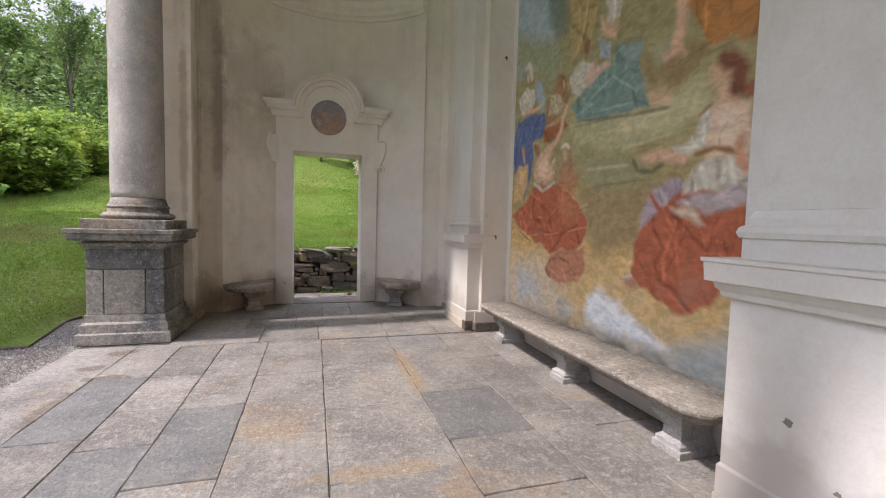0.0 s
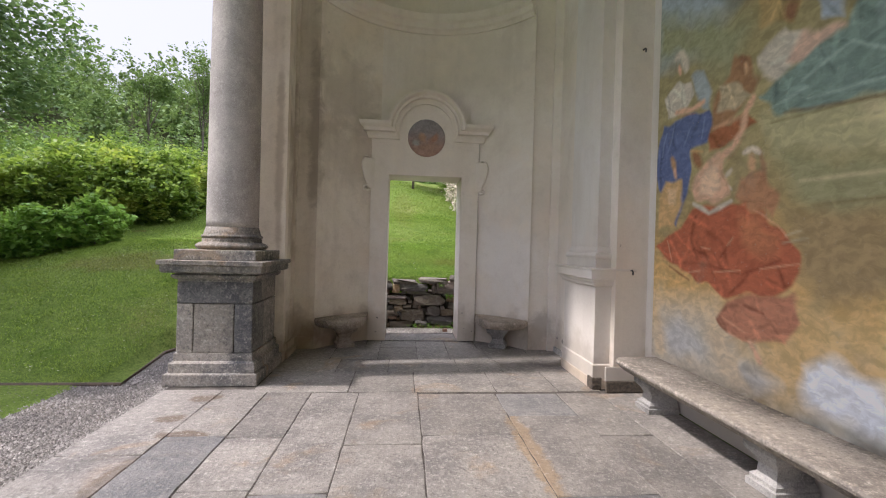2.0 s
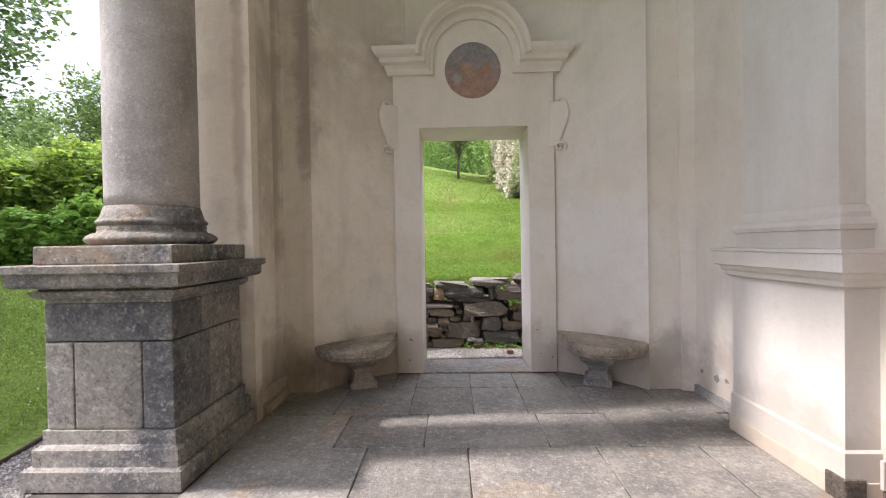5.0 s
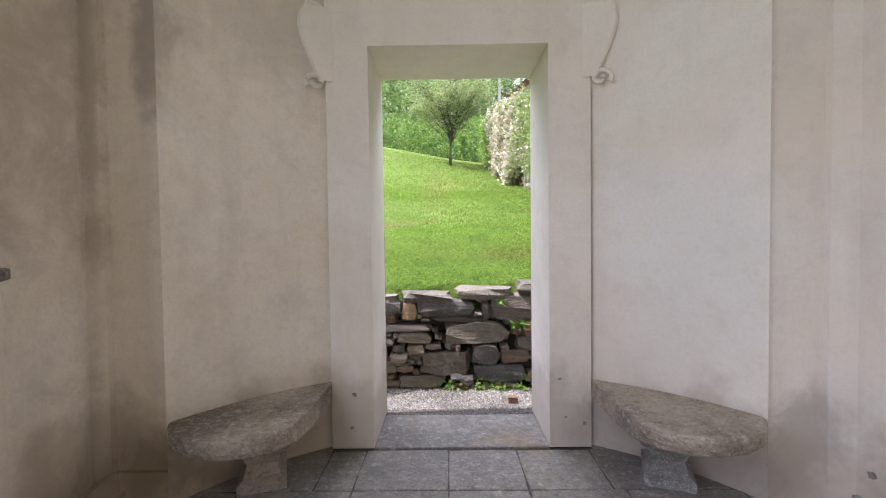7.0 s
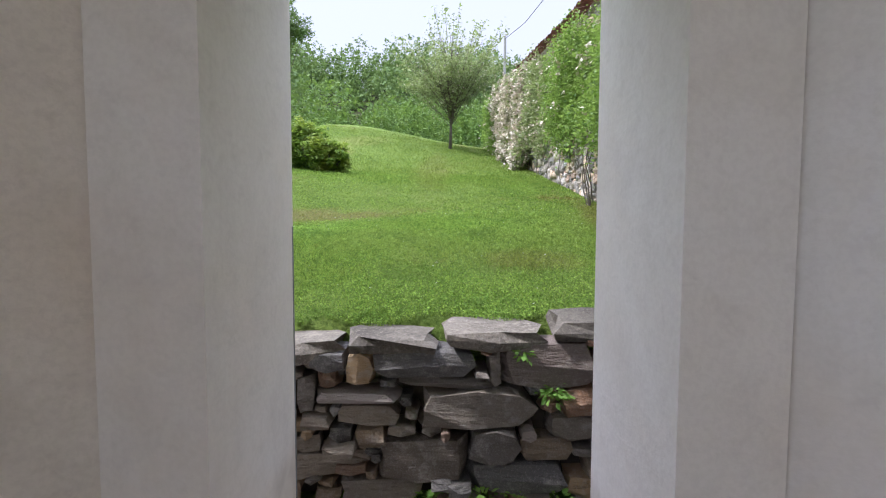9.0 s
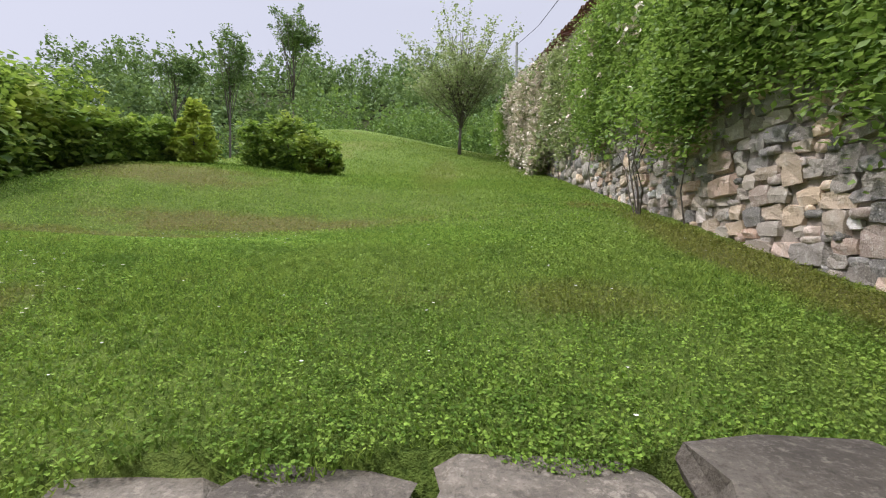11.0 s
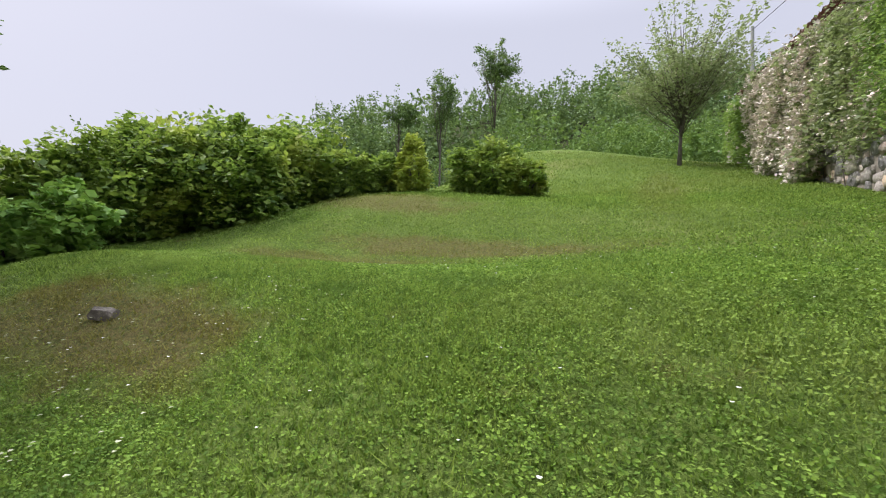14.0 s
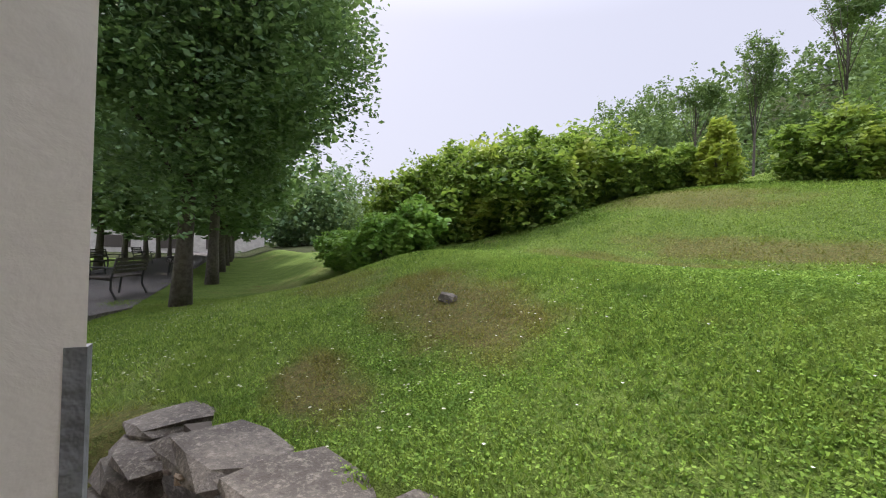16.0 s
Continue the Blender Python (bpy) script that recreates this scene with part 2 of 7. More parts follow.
PLASTER = plaster("lime_plaster", (0.86, 0.82, 0.765), (0.50, 0.45, 0.39), (0.40, 0.335, 0.265), 0.24, 0.22, 0.0,
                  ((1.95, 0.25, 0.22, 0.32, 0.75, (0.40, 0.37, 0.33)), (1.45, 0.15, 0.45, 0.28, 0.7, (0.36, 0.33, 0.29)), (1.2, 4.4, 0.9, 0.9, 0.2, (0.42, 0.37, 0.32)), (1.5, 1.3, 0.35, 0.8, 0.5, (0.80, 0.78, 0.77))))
PLASTER_OLD = plaster("stained_plaster", (0.87, 0.81, 0.725), (0.38, 0.325, 0.265), (0.36, 0.285, 0.21), 0.27, 0.32, 0.0,
                      ((-1.38, 3.1, 0.10, 1.3, 0.7, (0.34, 0.285, 0.235)), (-0.95, 2.9, 0.6, 0.55, 0.42, (0.46, 0.40, 0.33)), (-1.0, 3.7, 0.5, 0.7, 0.45, (0.42, 0.37, 0.32)), (-1.66, 2.6, 0.05, 1.6, 0.6, (0.40, 0.33, 0.26)),
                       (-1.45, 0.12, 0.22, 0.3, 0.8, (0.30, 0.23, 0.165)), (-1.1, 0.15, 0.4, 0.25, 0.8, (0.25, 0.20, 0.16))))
PLASTER_WHITE = plaster("white_plaster", (0.80, 0.785, 0.765), (0.50, 0.46, 0.41), (0.42, 0.37, 0.31), 0.22, 0.18)


def stone(name, base, dark, light, grain=140.0, rust=0.0, rough=0.85, relief=0.5, island=False, scatter=0.25, pitted=0.45, stains=()):
    n = Nodes(name)
    big = n.noise(2.0, 5, 0.6)
    mid = n.noise(11.0, 5, 0.65)
    fine = n.noise(grain, 2, 0.7)
    rnd = n.random(island)
    col = n.mix(n.ramp(big, 0.35, 0.68), base, dark)
    col = n.mix(n.math("MULTIPLY", n.ramp(mid, 0.50, 0.72), 0.55), col, light)
    col = n.mix(n.math("MULTIPLY", n.ramp(fine, 0.52, 0.70), 0.5), col, light)
    col = n.mix(n.math("MULTIPLY", n.ramp(fine, 0.45, 0.30), 0.6), col, dark)
    if rust:
        col = n.mix(n.math("MULTIPLY", n.ramp(n.noise(1.5, 5, 0.6, distortion=0.8), 0.56, 0.70), rust), col, (0.34, 0.22, 0.115))
    for cx, cy, rx, ry, k, shade in stains:
        m = n.add("ShaderNodeMapping", Vector=n.pos)
        m.vector_type = "TEXTURE"
        m.inputs["Location"].default_value, m.inputs["Scale"].default_value = (cx, cy, 0), (rx, ry, 1e4)
        d = n.add("ShaderNodeVectorMath", Vector=m.outputs[0])
        d.operation = "LENGTH"
        rag = n.math("MULTIPLY", n.math("SUBTRACT", n.noise(6.0, 5, 0.7), 0.5), 2.2)
        col = n.mix(n.math("MULTIPLY", n.ramp(n.math("ADD", d.outputs["Value"], rag), 1.15, 0.6), k), col, shade)
    pits = n.noise(grain * 0.45, 6, 0.78)
    col = n.mix(n.math("MULTIPLY", n.ramp(pits, 0.54, 0.66), pitted), col, tuple(min(0.8, 1.35 * c) for c in light))
    col = n.mix(n.math("MULTIPLY", n.ramp(pits, 0.46, 0.36), pitted), col, tuple(0.62 * c for c in dark))
    tone = n.add("ShaderNodeHueSaturation", Color=col, Value=n.math("ADD", n.math("MULTIPLY", rnd, 2 * scatter), 1 - scatter))
    n.bump(n.math("ADD", mid, n.math("ADD", n.math("MULTIPLY", fine, 0.5), n.math("MULTIPLY", pits, 1.6 * pitted))), relief, 0.014)
    return n.done(tone.outputs[0], rough, spec=0.3)


GRANITE = stone("grey_granite", (0.32, 0.29, 0.25), (0.115, 0.117, 0.122), (0.46, 0.43, 0.38), 48, rust=0.6, relief=1.0, scatter=0.16, pitted=0.6)
SLATE = stone("dark_slate_block", (0.19, 0.185, 0.18), (0.085, 0.088, 0.095), (0.34, 0.32, 0.29), 48, rust=0.25, relief=1.0, scatter=0.12, pitted=0.6)
COLUMN_STONE = stone("pinkish_granite", (0.45, 0.41, 0.39), (0.29, 0.265, 0.255), (0.60, 0.56, 0.53), 110, relief=0.5, scatter=0.02, pitted=0.35)
WET = (0.13, 0.095, 0.07)
OCHRE = (0.31, 0.225, 0.14)
SPOTS = ((-1.93, 5.2, 0.16, 0.10, 0.8, WET), (-2.0, 4.72, 0.14, 0.09, 0.8, WET), (-1.75, 4.4, 0.20, 0.09, 0.8, WET), (-1.86, 3.75, 0.10, 0.32, 0.65, WET),
         (0.90, 4.1, 0.09, 0.75, 0.75, OCHRE), (0.40, 2.40, 0.45, 0.09, 0.55, OCHRE), (-0.25, 3.05, 0.25, 0.16, 0.5, OCHRE), (-0.3, 3.3, 0.4, 0.3, 0.25, OCHRE))
SLAB = stone("floor_stone", (0.27, 0.25, 0.225), (0.165, 0.155, 0.145), (0.40, 0.372, 0.335), 46, rust=0.4, rough=0.75, relief=0.9, scatter=0.16, pitted=0.5, stains=SPOTS)
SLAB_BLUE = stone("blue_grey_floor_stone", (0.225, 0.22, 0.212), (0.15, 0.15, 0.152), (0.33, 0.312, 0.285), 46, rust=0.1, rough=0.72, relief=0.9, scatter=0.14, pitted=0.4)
SEAT_STONE = stone("weathered_bench_stone", (0.40, 0.36, 0.31), (0.20, 0.18, 0.16), (0.56, 0.50, 0.42), 60, relief=0.8, scatter=0.05, pitted=0.6)
OLD_SEAT = stone("dark_bench_stone", (0.44, 0.38, 0.31), (0.18, 0.155, 0.13), (0.50, 0.44, 0.375), 60, relief=0.8, scatter=0.05, pitted=0.5)
LEG_STONE = stone("speckled_leg_stone", (0.44, 0.43, 0.41), (0.16, 0.16, 0.16), (0.60, 0.58, 0.54), 130, relief=0.6, scatter=0.05)


CAPSTONE = stone("slate_capstone", (0.155, 0.137, 0.112), (0.078, 0.068, 0.056), (0.26, 0.232, 0.19), 50, relief=1.0, scatter=0.25)


def rubble(name, island=False, gain=1.0):
    n = Nodes(name)
    rnd = n.random(island)
    ramp = n.add("ShaderNodeValToRGB", Fac=rnd)
    cr = ramp.color_ramp
    cr.interpolation = "LINEAR"
    cr.elements[0].color, cr.elements[1].color = (0.085, 0.08, 0.075, 1), (0.34, 0.335, 0.33, 1)
    for p, c in ((0.2, (0.13, 0.125, 0.12, 1)), (0.36, (0.34, 0.235, 0.13, 1)), (0.5, (0.11, 0.10, 0.09, 1)), (0.64, (0.25, 0.21, 0.165, 1)), (0.78, (0.14, 0.13, 0.125, 1)), (0.9, (0.27, 0.155, 0.09, 1))):
        cr.elements.new(p).color = c
    mid = n.noise(14, 6, 0.7)
    fine = n.noise(120, 3, 0.7)
    lay = n.noise(9, 4, 0.6, vector=n.scaled(n.pos, 1, 1, 5))
    col = n.mix(n.math("MULTIPLY", n.ramp(mid, 0.5, 0.68), 0.4), ramp.outputs[0], (0.36, 0.345, 0.31))
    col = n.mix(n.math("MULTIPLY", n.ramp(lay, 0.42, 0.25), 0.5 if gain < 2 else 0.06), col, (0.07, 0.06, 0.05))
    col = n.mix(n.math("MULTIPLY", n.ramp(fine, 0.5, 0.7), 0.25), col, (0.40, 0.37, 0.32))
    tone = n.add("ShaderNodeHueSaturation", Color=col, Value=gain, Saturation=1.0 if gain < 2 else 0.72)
    n.bump(n.math("ADD", n.math("ADD", mid, n.math("MULTIPLY", lay, 1.0 if gain < 2 else 0.2)), n.math("MULTIPLY", fine, 0.3)), 0.9, 0.035)
    return n.done(tone.outputs[0], 0.85, spec=0.25)


RUBBLE = rubble("retaining_rubble", gain=1.18)
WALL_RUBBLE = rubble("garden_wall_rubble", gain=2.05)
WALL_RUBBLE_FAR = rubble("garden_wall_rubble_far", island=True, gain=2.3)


def plain(name, a, b, scale=6.0, rough=0.85, relief=0.3, metal=0.0, fine=60.0):
    n = Nodes(name)
    f = n.noise(scale, 5, 0.6)
    g = n.noise(fine, 3, 0.6)
    col = n.mix(n.ramp(f, 0.35, 0.66), a, b)
    col = n.mix(n.math("MULTIPLY", n.ramp(g, 0.45, 0.65), 0.4), col, tuple(0.6 * c for c in b))
    n.bump(n.math("ADD", f, n.math("MULTIPLY", g, 0.4)), relief, 0.02)
    return n.done(col, rough, metal=metal)


EARTH = plain("dark_earth", (0.055, 0.045, 0.035), (0.09, 0.075, 0.055), 8)
JOINT = plain("dusty_joint", (0.12, 0.105, 0.09), (0.06, 0.052, 0.045), 8)
MORTAR = plain("pale_mortar", (0.34, 0.30, 0.26), (0.24, 0.21, 0.18), 7)
TERRACOTTA = plain("weathered_roof_tile", (0.24, 0.125, 0.085), (0.15, 0.095, 0.07), 9)
BARK = plain("tree_bark", (0.085, 0.07, 0.055), (0.14, 0.12, 0.10), 14, relief=0.9)
IRON = plain("black_iron", (0.022, 0.022, 0.024), (0.035, 0.033, 0.03), 30, 0.5, 0.1)
SLAT = plain("dark_bench_wood", (0.05, 0.04, 0.032), (0.085, 0.07, 0.055), 20, 0.7)
POLE_GREY = plain("concrete_pole", (0.36, 0.36, 0.35), (0.28, 0.28, 0.27), 5)
EDGING = plain("dark_steel_edging", (0.06, 0.045, 0.035), (0.11, 0.075, 0.05), 20, 0.8)
TUFF = plain("dark_porous_stone", (0.16, 0.13, 0.10), (0.09, 0.075, 0.06), 40, relief=1.0)
CEMENT = plain("dark_damp_cement", (0.12, 0.12, 0.125), (0.25, 0.25, 0.245), 9, relief=0.6)
FLAKE = plain("bare_render", (0.30, 0.28, 0.255), (0.22, 0.205, 0.185), 12)
ROOM_WHITE = plain("pale_far_render", (0.55, 0.52, 0.46), (0.44, 0.41, 0.36), 2)


def leaf(name, a, b, c, rough=0.55, through=0.42):
    """Leaves: hue by leaf, light passes through a part of each."""
    n = Nodes(name)
    rnd = n.random(True)
    patch = n.noise(0.9, 3, 0.6)
    col = n.mix(rnd, a, b)
    col = n.mix(n.ramp(patch, 0.5, 0.72), col, c)
    tr = n.add("ShaderNodeBsdfTranslucent", Color=n.mix(0.35, col, (0.35, 0.50, 0.05)))
    mixer = n.add("ShaderNodeMixShader")
    mixer.inputs[0].default_value = through
    n.done(col, rough, spec=0.35)
    n.tree.links.new(n.bsdf.outputs[0], mixer.inputs[1])
    n.tree.links.new(tr.outputs[0], mixer.inputs[2])
    out = n.tree.nodes["Material Output"]
    n.tree.links.new(mixer.outputs[0], out.inputs["Surface"])
    return n.mat


LEAF_SHRUB = leaf("shrub_leaf", (0.06, 0.13, 0.03), (0.29, 0.41, 0.08), (0.40, 0.45, 0.08))
LEAF_LOW = leaf("low_shrub_leaf", (0.14, 0.29, 0.06), (0.26, 0.44, 0.09), (0.20, 0.34, 0.07))
LEAF_YELLOW = leaf("yellow_shrub_leaf", (0.30, 0.38, 0.06), (0.42, 0.47, 0.08), (0.24, 0.34, 0.06))
LEAF_TREE = leaf("avenue_leaf", (0.07, 0.14, 0.068), (0.20, 0.315, 0.15), (0.17, 0.27, 0.11), through=0.35)
LEAF_CLIMB = leaf("climber_leaf", (0.075, 0.15, 0.042), (0.31, 0.45, 0.12), (0.22, 0.33, 0.095), through=0.45)
LEAF_PALE = leaf("silvery_leaf", (0.20, 0.25, 0.12), (0.38, 0.42, 0.25), (0.28, 0.32, 0.17))
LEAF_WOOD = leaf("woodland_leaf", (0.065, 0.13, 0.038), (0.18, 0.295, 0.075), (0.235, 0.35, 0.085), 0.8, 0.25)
# paler than the near woodland leaf: distance haze put into the colour
LEAF_HAZED = leaf("hazed_wood_leaf", (0.11, 0.175, 0.075), (0.20, 0.295, 0.115), (0.24, 0.34, 0.115), 0.9, 0.2)


# worn patches of the lawn: centre, half widths, strength
WORN = ((-3.1, 9.9, 1.4, 0.5, 1.0), (-2.5, 8.85, 0.6, 0.28, 1.0), (-4.3, 14.6, 1.6, 0.5, 0.8), (-2.2, 13.2, 2.2, 0.35, 0.85), (-5.0, 15.0, 2.2, 0.35, 0.7), (-5.5, 9.6, 1.3, 0.5, 0.6), (-3.6, 12.6, 2.0, 0.25, 0.7), (2.25, 11.2, 0.35, 2.4, 0.7), (0.9, 10.3, 0.5, 0.3, 0.5), (-2.9, 7.6, 0.4, 0.5, 0.8), (-0.2, 19.0, 0.55, 4.5, 0.35))


def worn_ground(n):
    """Ragged patches where the turf is thin and brown."""
    worn = n.math("MULTIPLY", n.ramp(n.noise(0.62, 5, 0.65), 0.60, 0.70), n.ramp(n.noise(7, 4, 0.7), 0.4, 0.6))
    rag = n.noise(2.4, 5, 0.7)
    for cx, cy, rx, ry, k in WORN:
        m = n.add("ShaderNodeMapping", Vector=n.pos)
        m.vector_type = "TEXTURE"
        m.inputs["Location"].default_value, m.inputs["Scale"].default_value = (cx, cy, 0), (rx, ry, 1e4)
        d = n.add("ShaderNodeVectorMath", Vector=m.outputs[0])
        d.operation = "LENGTH"
        e = n.math("ADD", d.outputs["Value"], n.math("MULTIPLY", n.math("SUBTRACT", rag, 0.5), 1.8))
        worn = n.math("MAXIMUM", worn, n.math("MULTIPLY", n.ramp(e, 1.25, 0.5), k))
    return worn


def blade_material(name, dark, light):
    """Clover and grass: hue by leaf, by tuft and by wide drifts of the lawn."""
    n = Nodes(name)
    col = n.mix(n.random(True), dark, light)
    col = n.mix(n.math("MULTIPLY", n.ramp(n.noise(2.2, 4, 0.6), 0.48, 0.68), 0.6), col, (0.08, 0.165, 0.028))
    col = n.mix(n.math("MULTIPLY", n.ramp(n.noise(0.45, 4, 0.6), 0.46, 0.64), 0.45), col, (0.25, 0.32, 0.08))
    col = n.mix(n.math("MULTIPLY", n.ramp(n.noise(6.0, 4, 0.7), 0.60, 0.72), 0.3), col, (0.28, 0.27, 0.08))
    tuft = n.noise(15.0, 4, 0.7)
    col = n.mix(n.math("MULTIPLY", n.ramp(tuft, 0.48, 0.37), 0.5), col, (0.035, 0.078, 0.014))
    col = n.mix(n.math("MULTIPLY", n.ramp(tuft, 0.52, 0.66), 0.5), col, (0.36, 0.49, 0.10))
    col = n.mix(n.math("MULTIPLY", worn_ground(n), 0.72), col, (0.22, 0.155, 0.055))
    tr = n.add("ShaderNodeBsdfTranslucent", Color=n.mix(0.3, col, (0.30, 0.45, 0.06)))
    mixer = n.add("ShaderNodeMixShader")
    mixer.inputs[0].default_value = 0.32
    n.done(col, 0.7, spec=0.1)
    n.tree.links.new(n.bsdf.outputs[0], mixer.inputs[1])
    n.tree.links.new(tr.outputs[0], mixer.inputs[2])
    n.tree.links.new(mixer.outputs[0], n.tree.nodes["Material Output"].inputs["Surface"])
    return n.mat


BLADE = blade_material("lawn_blade", (0.075, 0.135, 0.022), (0.31, 0.43, 0.08))
CLOVER = blade_material("clover_leaf", (0.075, 0.155, 0.025), (0.32, 0.50, 0.085))
PETAL = plain("fallen_petal", (0.36, 0.40, 0.22), (0.52, 0.52, 0.36), 9, 0.7, 0.0)
BLOSSOM = plain("pale_blossom", (0.78, 0.74, 0.62), (0.72, 0.60, 0.55), 9, 0.7, 0.0)
DAISY = plain("white_daisy", (0.82, 0.82, 0.80), (0.74, 0.74, 0.70), 9, 0.7, 0.0)




def lawn_material():
    n = Nodes("mown_lawn")
    big = n.noise(0.35, 4, 0.6)
    mid = n.noise(1.7, 5, 0.62)
    fine = n.noise(34, 4, 0.7)
    tiny = n.noise(150, 2, 0.7)
    col = n.mix(n.ramp(mid, 0.36, 0.66), (0.125, 0.19, 0.038), (0.18, 0.25, 0.058))
    col = n.mix(n.math("MULTIPLY", n.ramp(big, 0.54, 0.70), 0.6), col, (0.26, 0.25, 0.09))
    col = n.mix(n.math("MULTIPLY", worn_ground(n), 0.85), col, (0.165, 0.12, 0.055))
    tuft = n.noise(11, 5, 0.75)
    col = n.mix(n.math("MULTIPLY", n.ramp(tuft, 0.50, 0.36), 0.4), col, (0.06, 0.11, 0.022))
    col = n.mix(n.math("MULTIPLY", n.ramp(fine, 0.50, 0.36), 0.6), col, (0.045, 0.085, 0.018))
    col = n.mix(n.math("MULTIPLY", n.ramp(fine, 0.55, 0.68), 0.6), col, (0.25, 0.36, 0.085))
    col = n.mix(n.math("MULTIPLY", n.ramp(tiny, 0.55, 0.7), 0.4), col, (0.24, 0.34, 0.08))
    # leaf litter of the hill woods, darkened to stand for shade between trees
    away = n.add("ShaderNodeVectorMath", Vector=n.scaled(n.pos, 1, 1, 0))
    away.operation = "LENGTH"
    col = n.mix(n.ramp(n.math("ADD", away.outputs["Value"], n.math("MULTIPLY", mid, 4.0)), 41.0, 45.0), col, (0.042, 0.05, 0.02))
    n.bump(n.math("ADD", fine, n.math("MULTIPLY", tiny, 0.5)), 1.0, 0.04)
    return n.done(col, 0.9, spec=0.05)


def gravel_material():
    n = Nodes("grey_gravel")
    v = n.add("ShaderNodeTexVoronoi", Scale=70.0, Vector=n.pos)
    w = n.add("ShaderNodeTexVoronoi", Scale=38.0, Vector=n.pos)
    col = n.mix(n.split(v.outputs["Color"])[0], (0.13, 0.12, 0.11), (0.31, 0.285, 0.26))
    col = n.mix(n.math("MULTIPLY", n.ramp(v.outputs["Distance"], 0.25, 0.7), 0.7), col, (0.06, 0.055, 0.05))
    col = n.mix(n.math("MULTIPLY", n.ramp(n.noise(1.3, 4, 0.6), 0.5, 0.7), 0.4), col, (0.17, 0.14, 0.10))
    h = n.math("ADD", n.math("MULTIPLY", v.outputs["Distance"], -1.0), n.math("MULTIPLY", w.outputs["Distance"], -0.6))
    n.bump(h, 1.0, 0.02)
    return n.done(col, 0.9, spec=0.2)


LAWN, GRAVEL = lawn_material(), gravel_material()
GRAVEL_STONE = stone("gravel_stone", (0.25, 0.235, 0.215), (0.13, 0.12, 0.11), (0.40, 0.375, 0.345), 60, island=True, scatter=0.45)

# ---- large structure: ground ----
NCX, NCY, NR = 0.22, 6.10, 1.86            # the niche: centre and radius of its curved wall
FLOOR_L, FLOOR_TOP = -2.44, 0.0


def smooth(a, b, v):
    t = np.clip((v - a) / (b - a), 0, 1)
    return t * t * (3 - 2 * t)


def bump_at(x, y, cx, cy, rx, ry):
    return np.exp(-((x - cx) / rx) ** 2 - ((y - cy) / ry) ** 2)


def wall_line(x):
    """The face of the retaining wall: y at x; it bends towards the house in the west."""
    d = np.maximum(0.0, -0.4 - x)
    return 8.82 - 0.43 * (np.sqrt(d * d + 0.06) - 0.245)


def lawn_z(x, y):
    x, y = np.asarray(x, float), np.asarray(y, float)
    z = smooth(5.4, 8.6, y) * 0.215 * (np.minimum(y, 34) - 4.95)
    z = z + 0.45 * bump_at(x, y, -5.2, 15.6, 3.2, 2.6) - 0.22 * bump_at(x, y, -2.0, 13.2, 2.6, 1.3)
    z = z + 1.5 * bump_at(x, y, -5.5, 28.0, 6.0, 5.0) - 0.18 * bump_at(x, y, -2.2, 9.0, 1.3, 1.0)
    z = z + 0.20 * bump_at(x, y, -4.6, 10.7, 2.8, 0.9) - 0.22 * bump_at(x, y, -4.4, 12.5, 2.6, 0.9)
    west = smooth(-5.5, -10.5, x)
    bank = 0.25 * smooth(4.5, 6.5, y) + smooth(8.8, 12.5, y) * (0.215 * (np.minimum(y, 34) - 4.95) - 0.25)
    z = z * (1 - west) + bank * west * (1 - 0.55 * smooth(-11, -22, x) * smooth(10, 14, y))
    return z


def hill_z(x, y):
    dx, dy = x, y - 8.0
    r = np.hypot(dx, dy)
    az = np.degrees(np.arctan2(-dx, dy))
    el = np.interp(az, (-180, -60, -25, -8, 6, 22, 34, 46, 58, 74, 90, 180), (3, 8, 15, 19, 20.5, 20, 16, 12, 9, 3.0, 2, 2))
    ridge = 118 * np.tan(np.radians(el)) - 4
    return smooth(36, 118, r) * np.maximum(ridge, 0) * (0.82 + 0.18 * np.sin(x * 0.045 + 1) * np.cos(y * 0.04))


def ground_z(x, y):
    x, y = np.asarray(x, float), np.asarray(y, float)
    z = lawn_z(x, y) + hill_z(x, y)
    yard = (x > -2.75) & (y < wall_line(x) + 0.32)
    trench = (x > -3.25) & (x < -2.4) & (y < 7.2)
    return np.where(yard | trench, -0.03, z)


def axis_steps(lo, hi, fine_lo, fine_hi, fine, grow=1.16):
    a = list(np.arange(fine_lo, fine_hi + 1e-6, fine))
    s, v = fine, fine_hi
    while v < hi:
        s *= grow
        v += s
        a.append(v)
    s, v = fine, fine_lo
    while v > lo:
        s *= grow
        v -= s
        a.insert(0, v)
    return np.array(a)


gx, gy = axis_steps(-900, 900, -9.0, 3.0, 0.16), axis_steps(-700, 900, 5.0, 18.0, 0.16)
GX, GY = np.meshgrid(gx, gy)
GZ = ground_z(GX, GY)
rr = np.hypot(GX, GY - 8)
GZ = GZ + np.where((rr < 60) & (GZ > 0.02), 0.015 * np.sin(GX * 2.1 + 0.7 * GY) * np.sin(GY * 1.7 - 0.4 * GX), 0)
nx, ny = len(gx), len(gy)
ii = (np.arange(ny - 1)[:, None] * nx + np.arange(nx - 1)[None, :]).ravel()
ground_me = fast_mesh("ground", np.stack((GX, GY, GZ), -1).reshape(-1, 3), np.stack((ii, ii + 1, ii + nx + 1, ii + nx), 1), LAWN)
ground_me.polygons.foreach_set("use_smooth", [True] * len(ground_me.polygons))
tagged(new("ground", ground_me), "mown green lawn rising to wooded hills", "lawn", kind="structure")

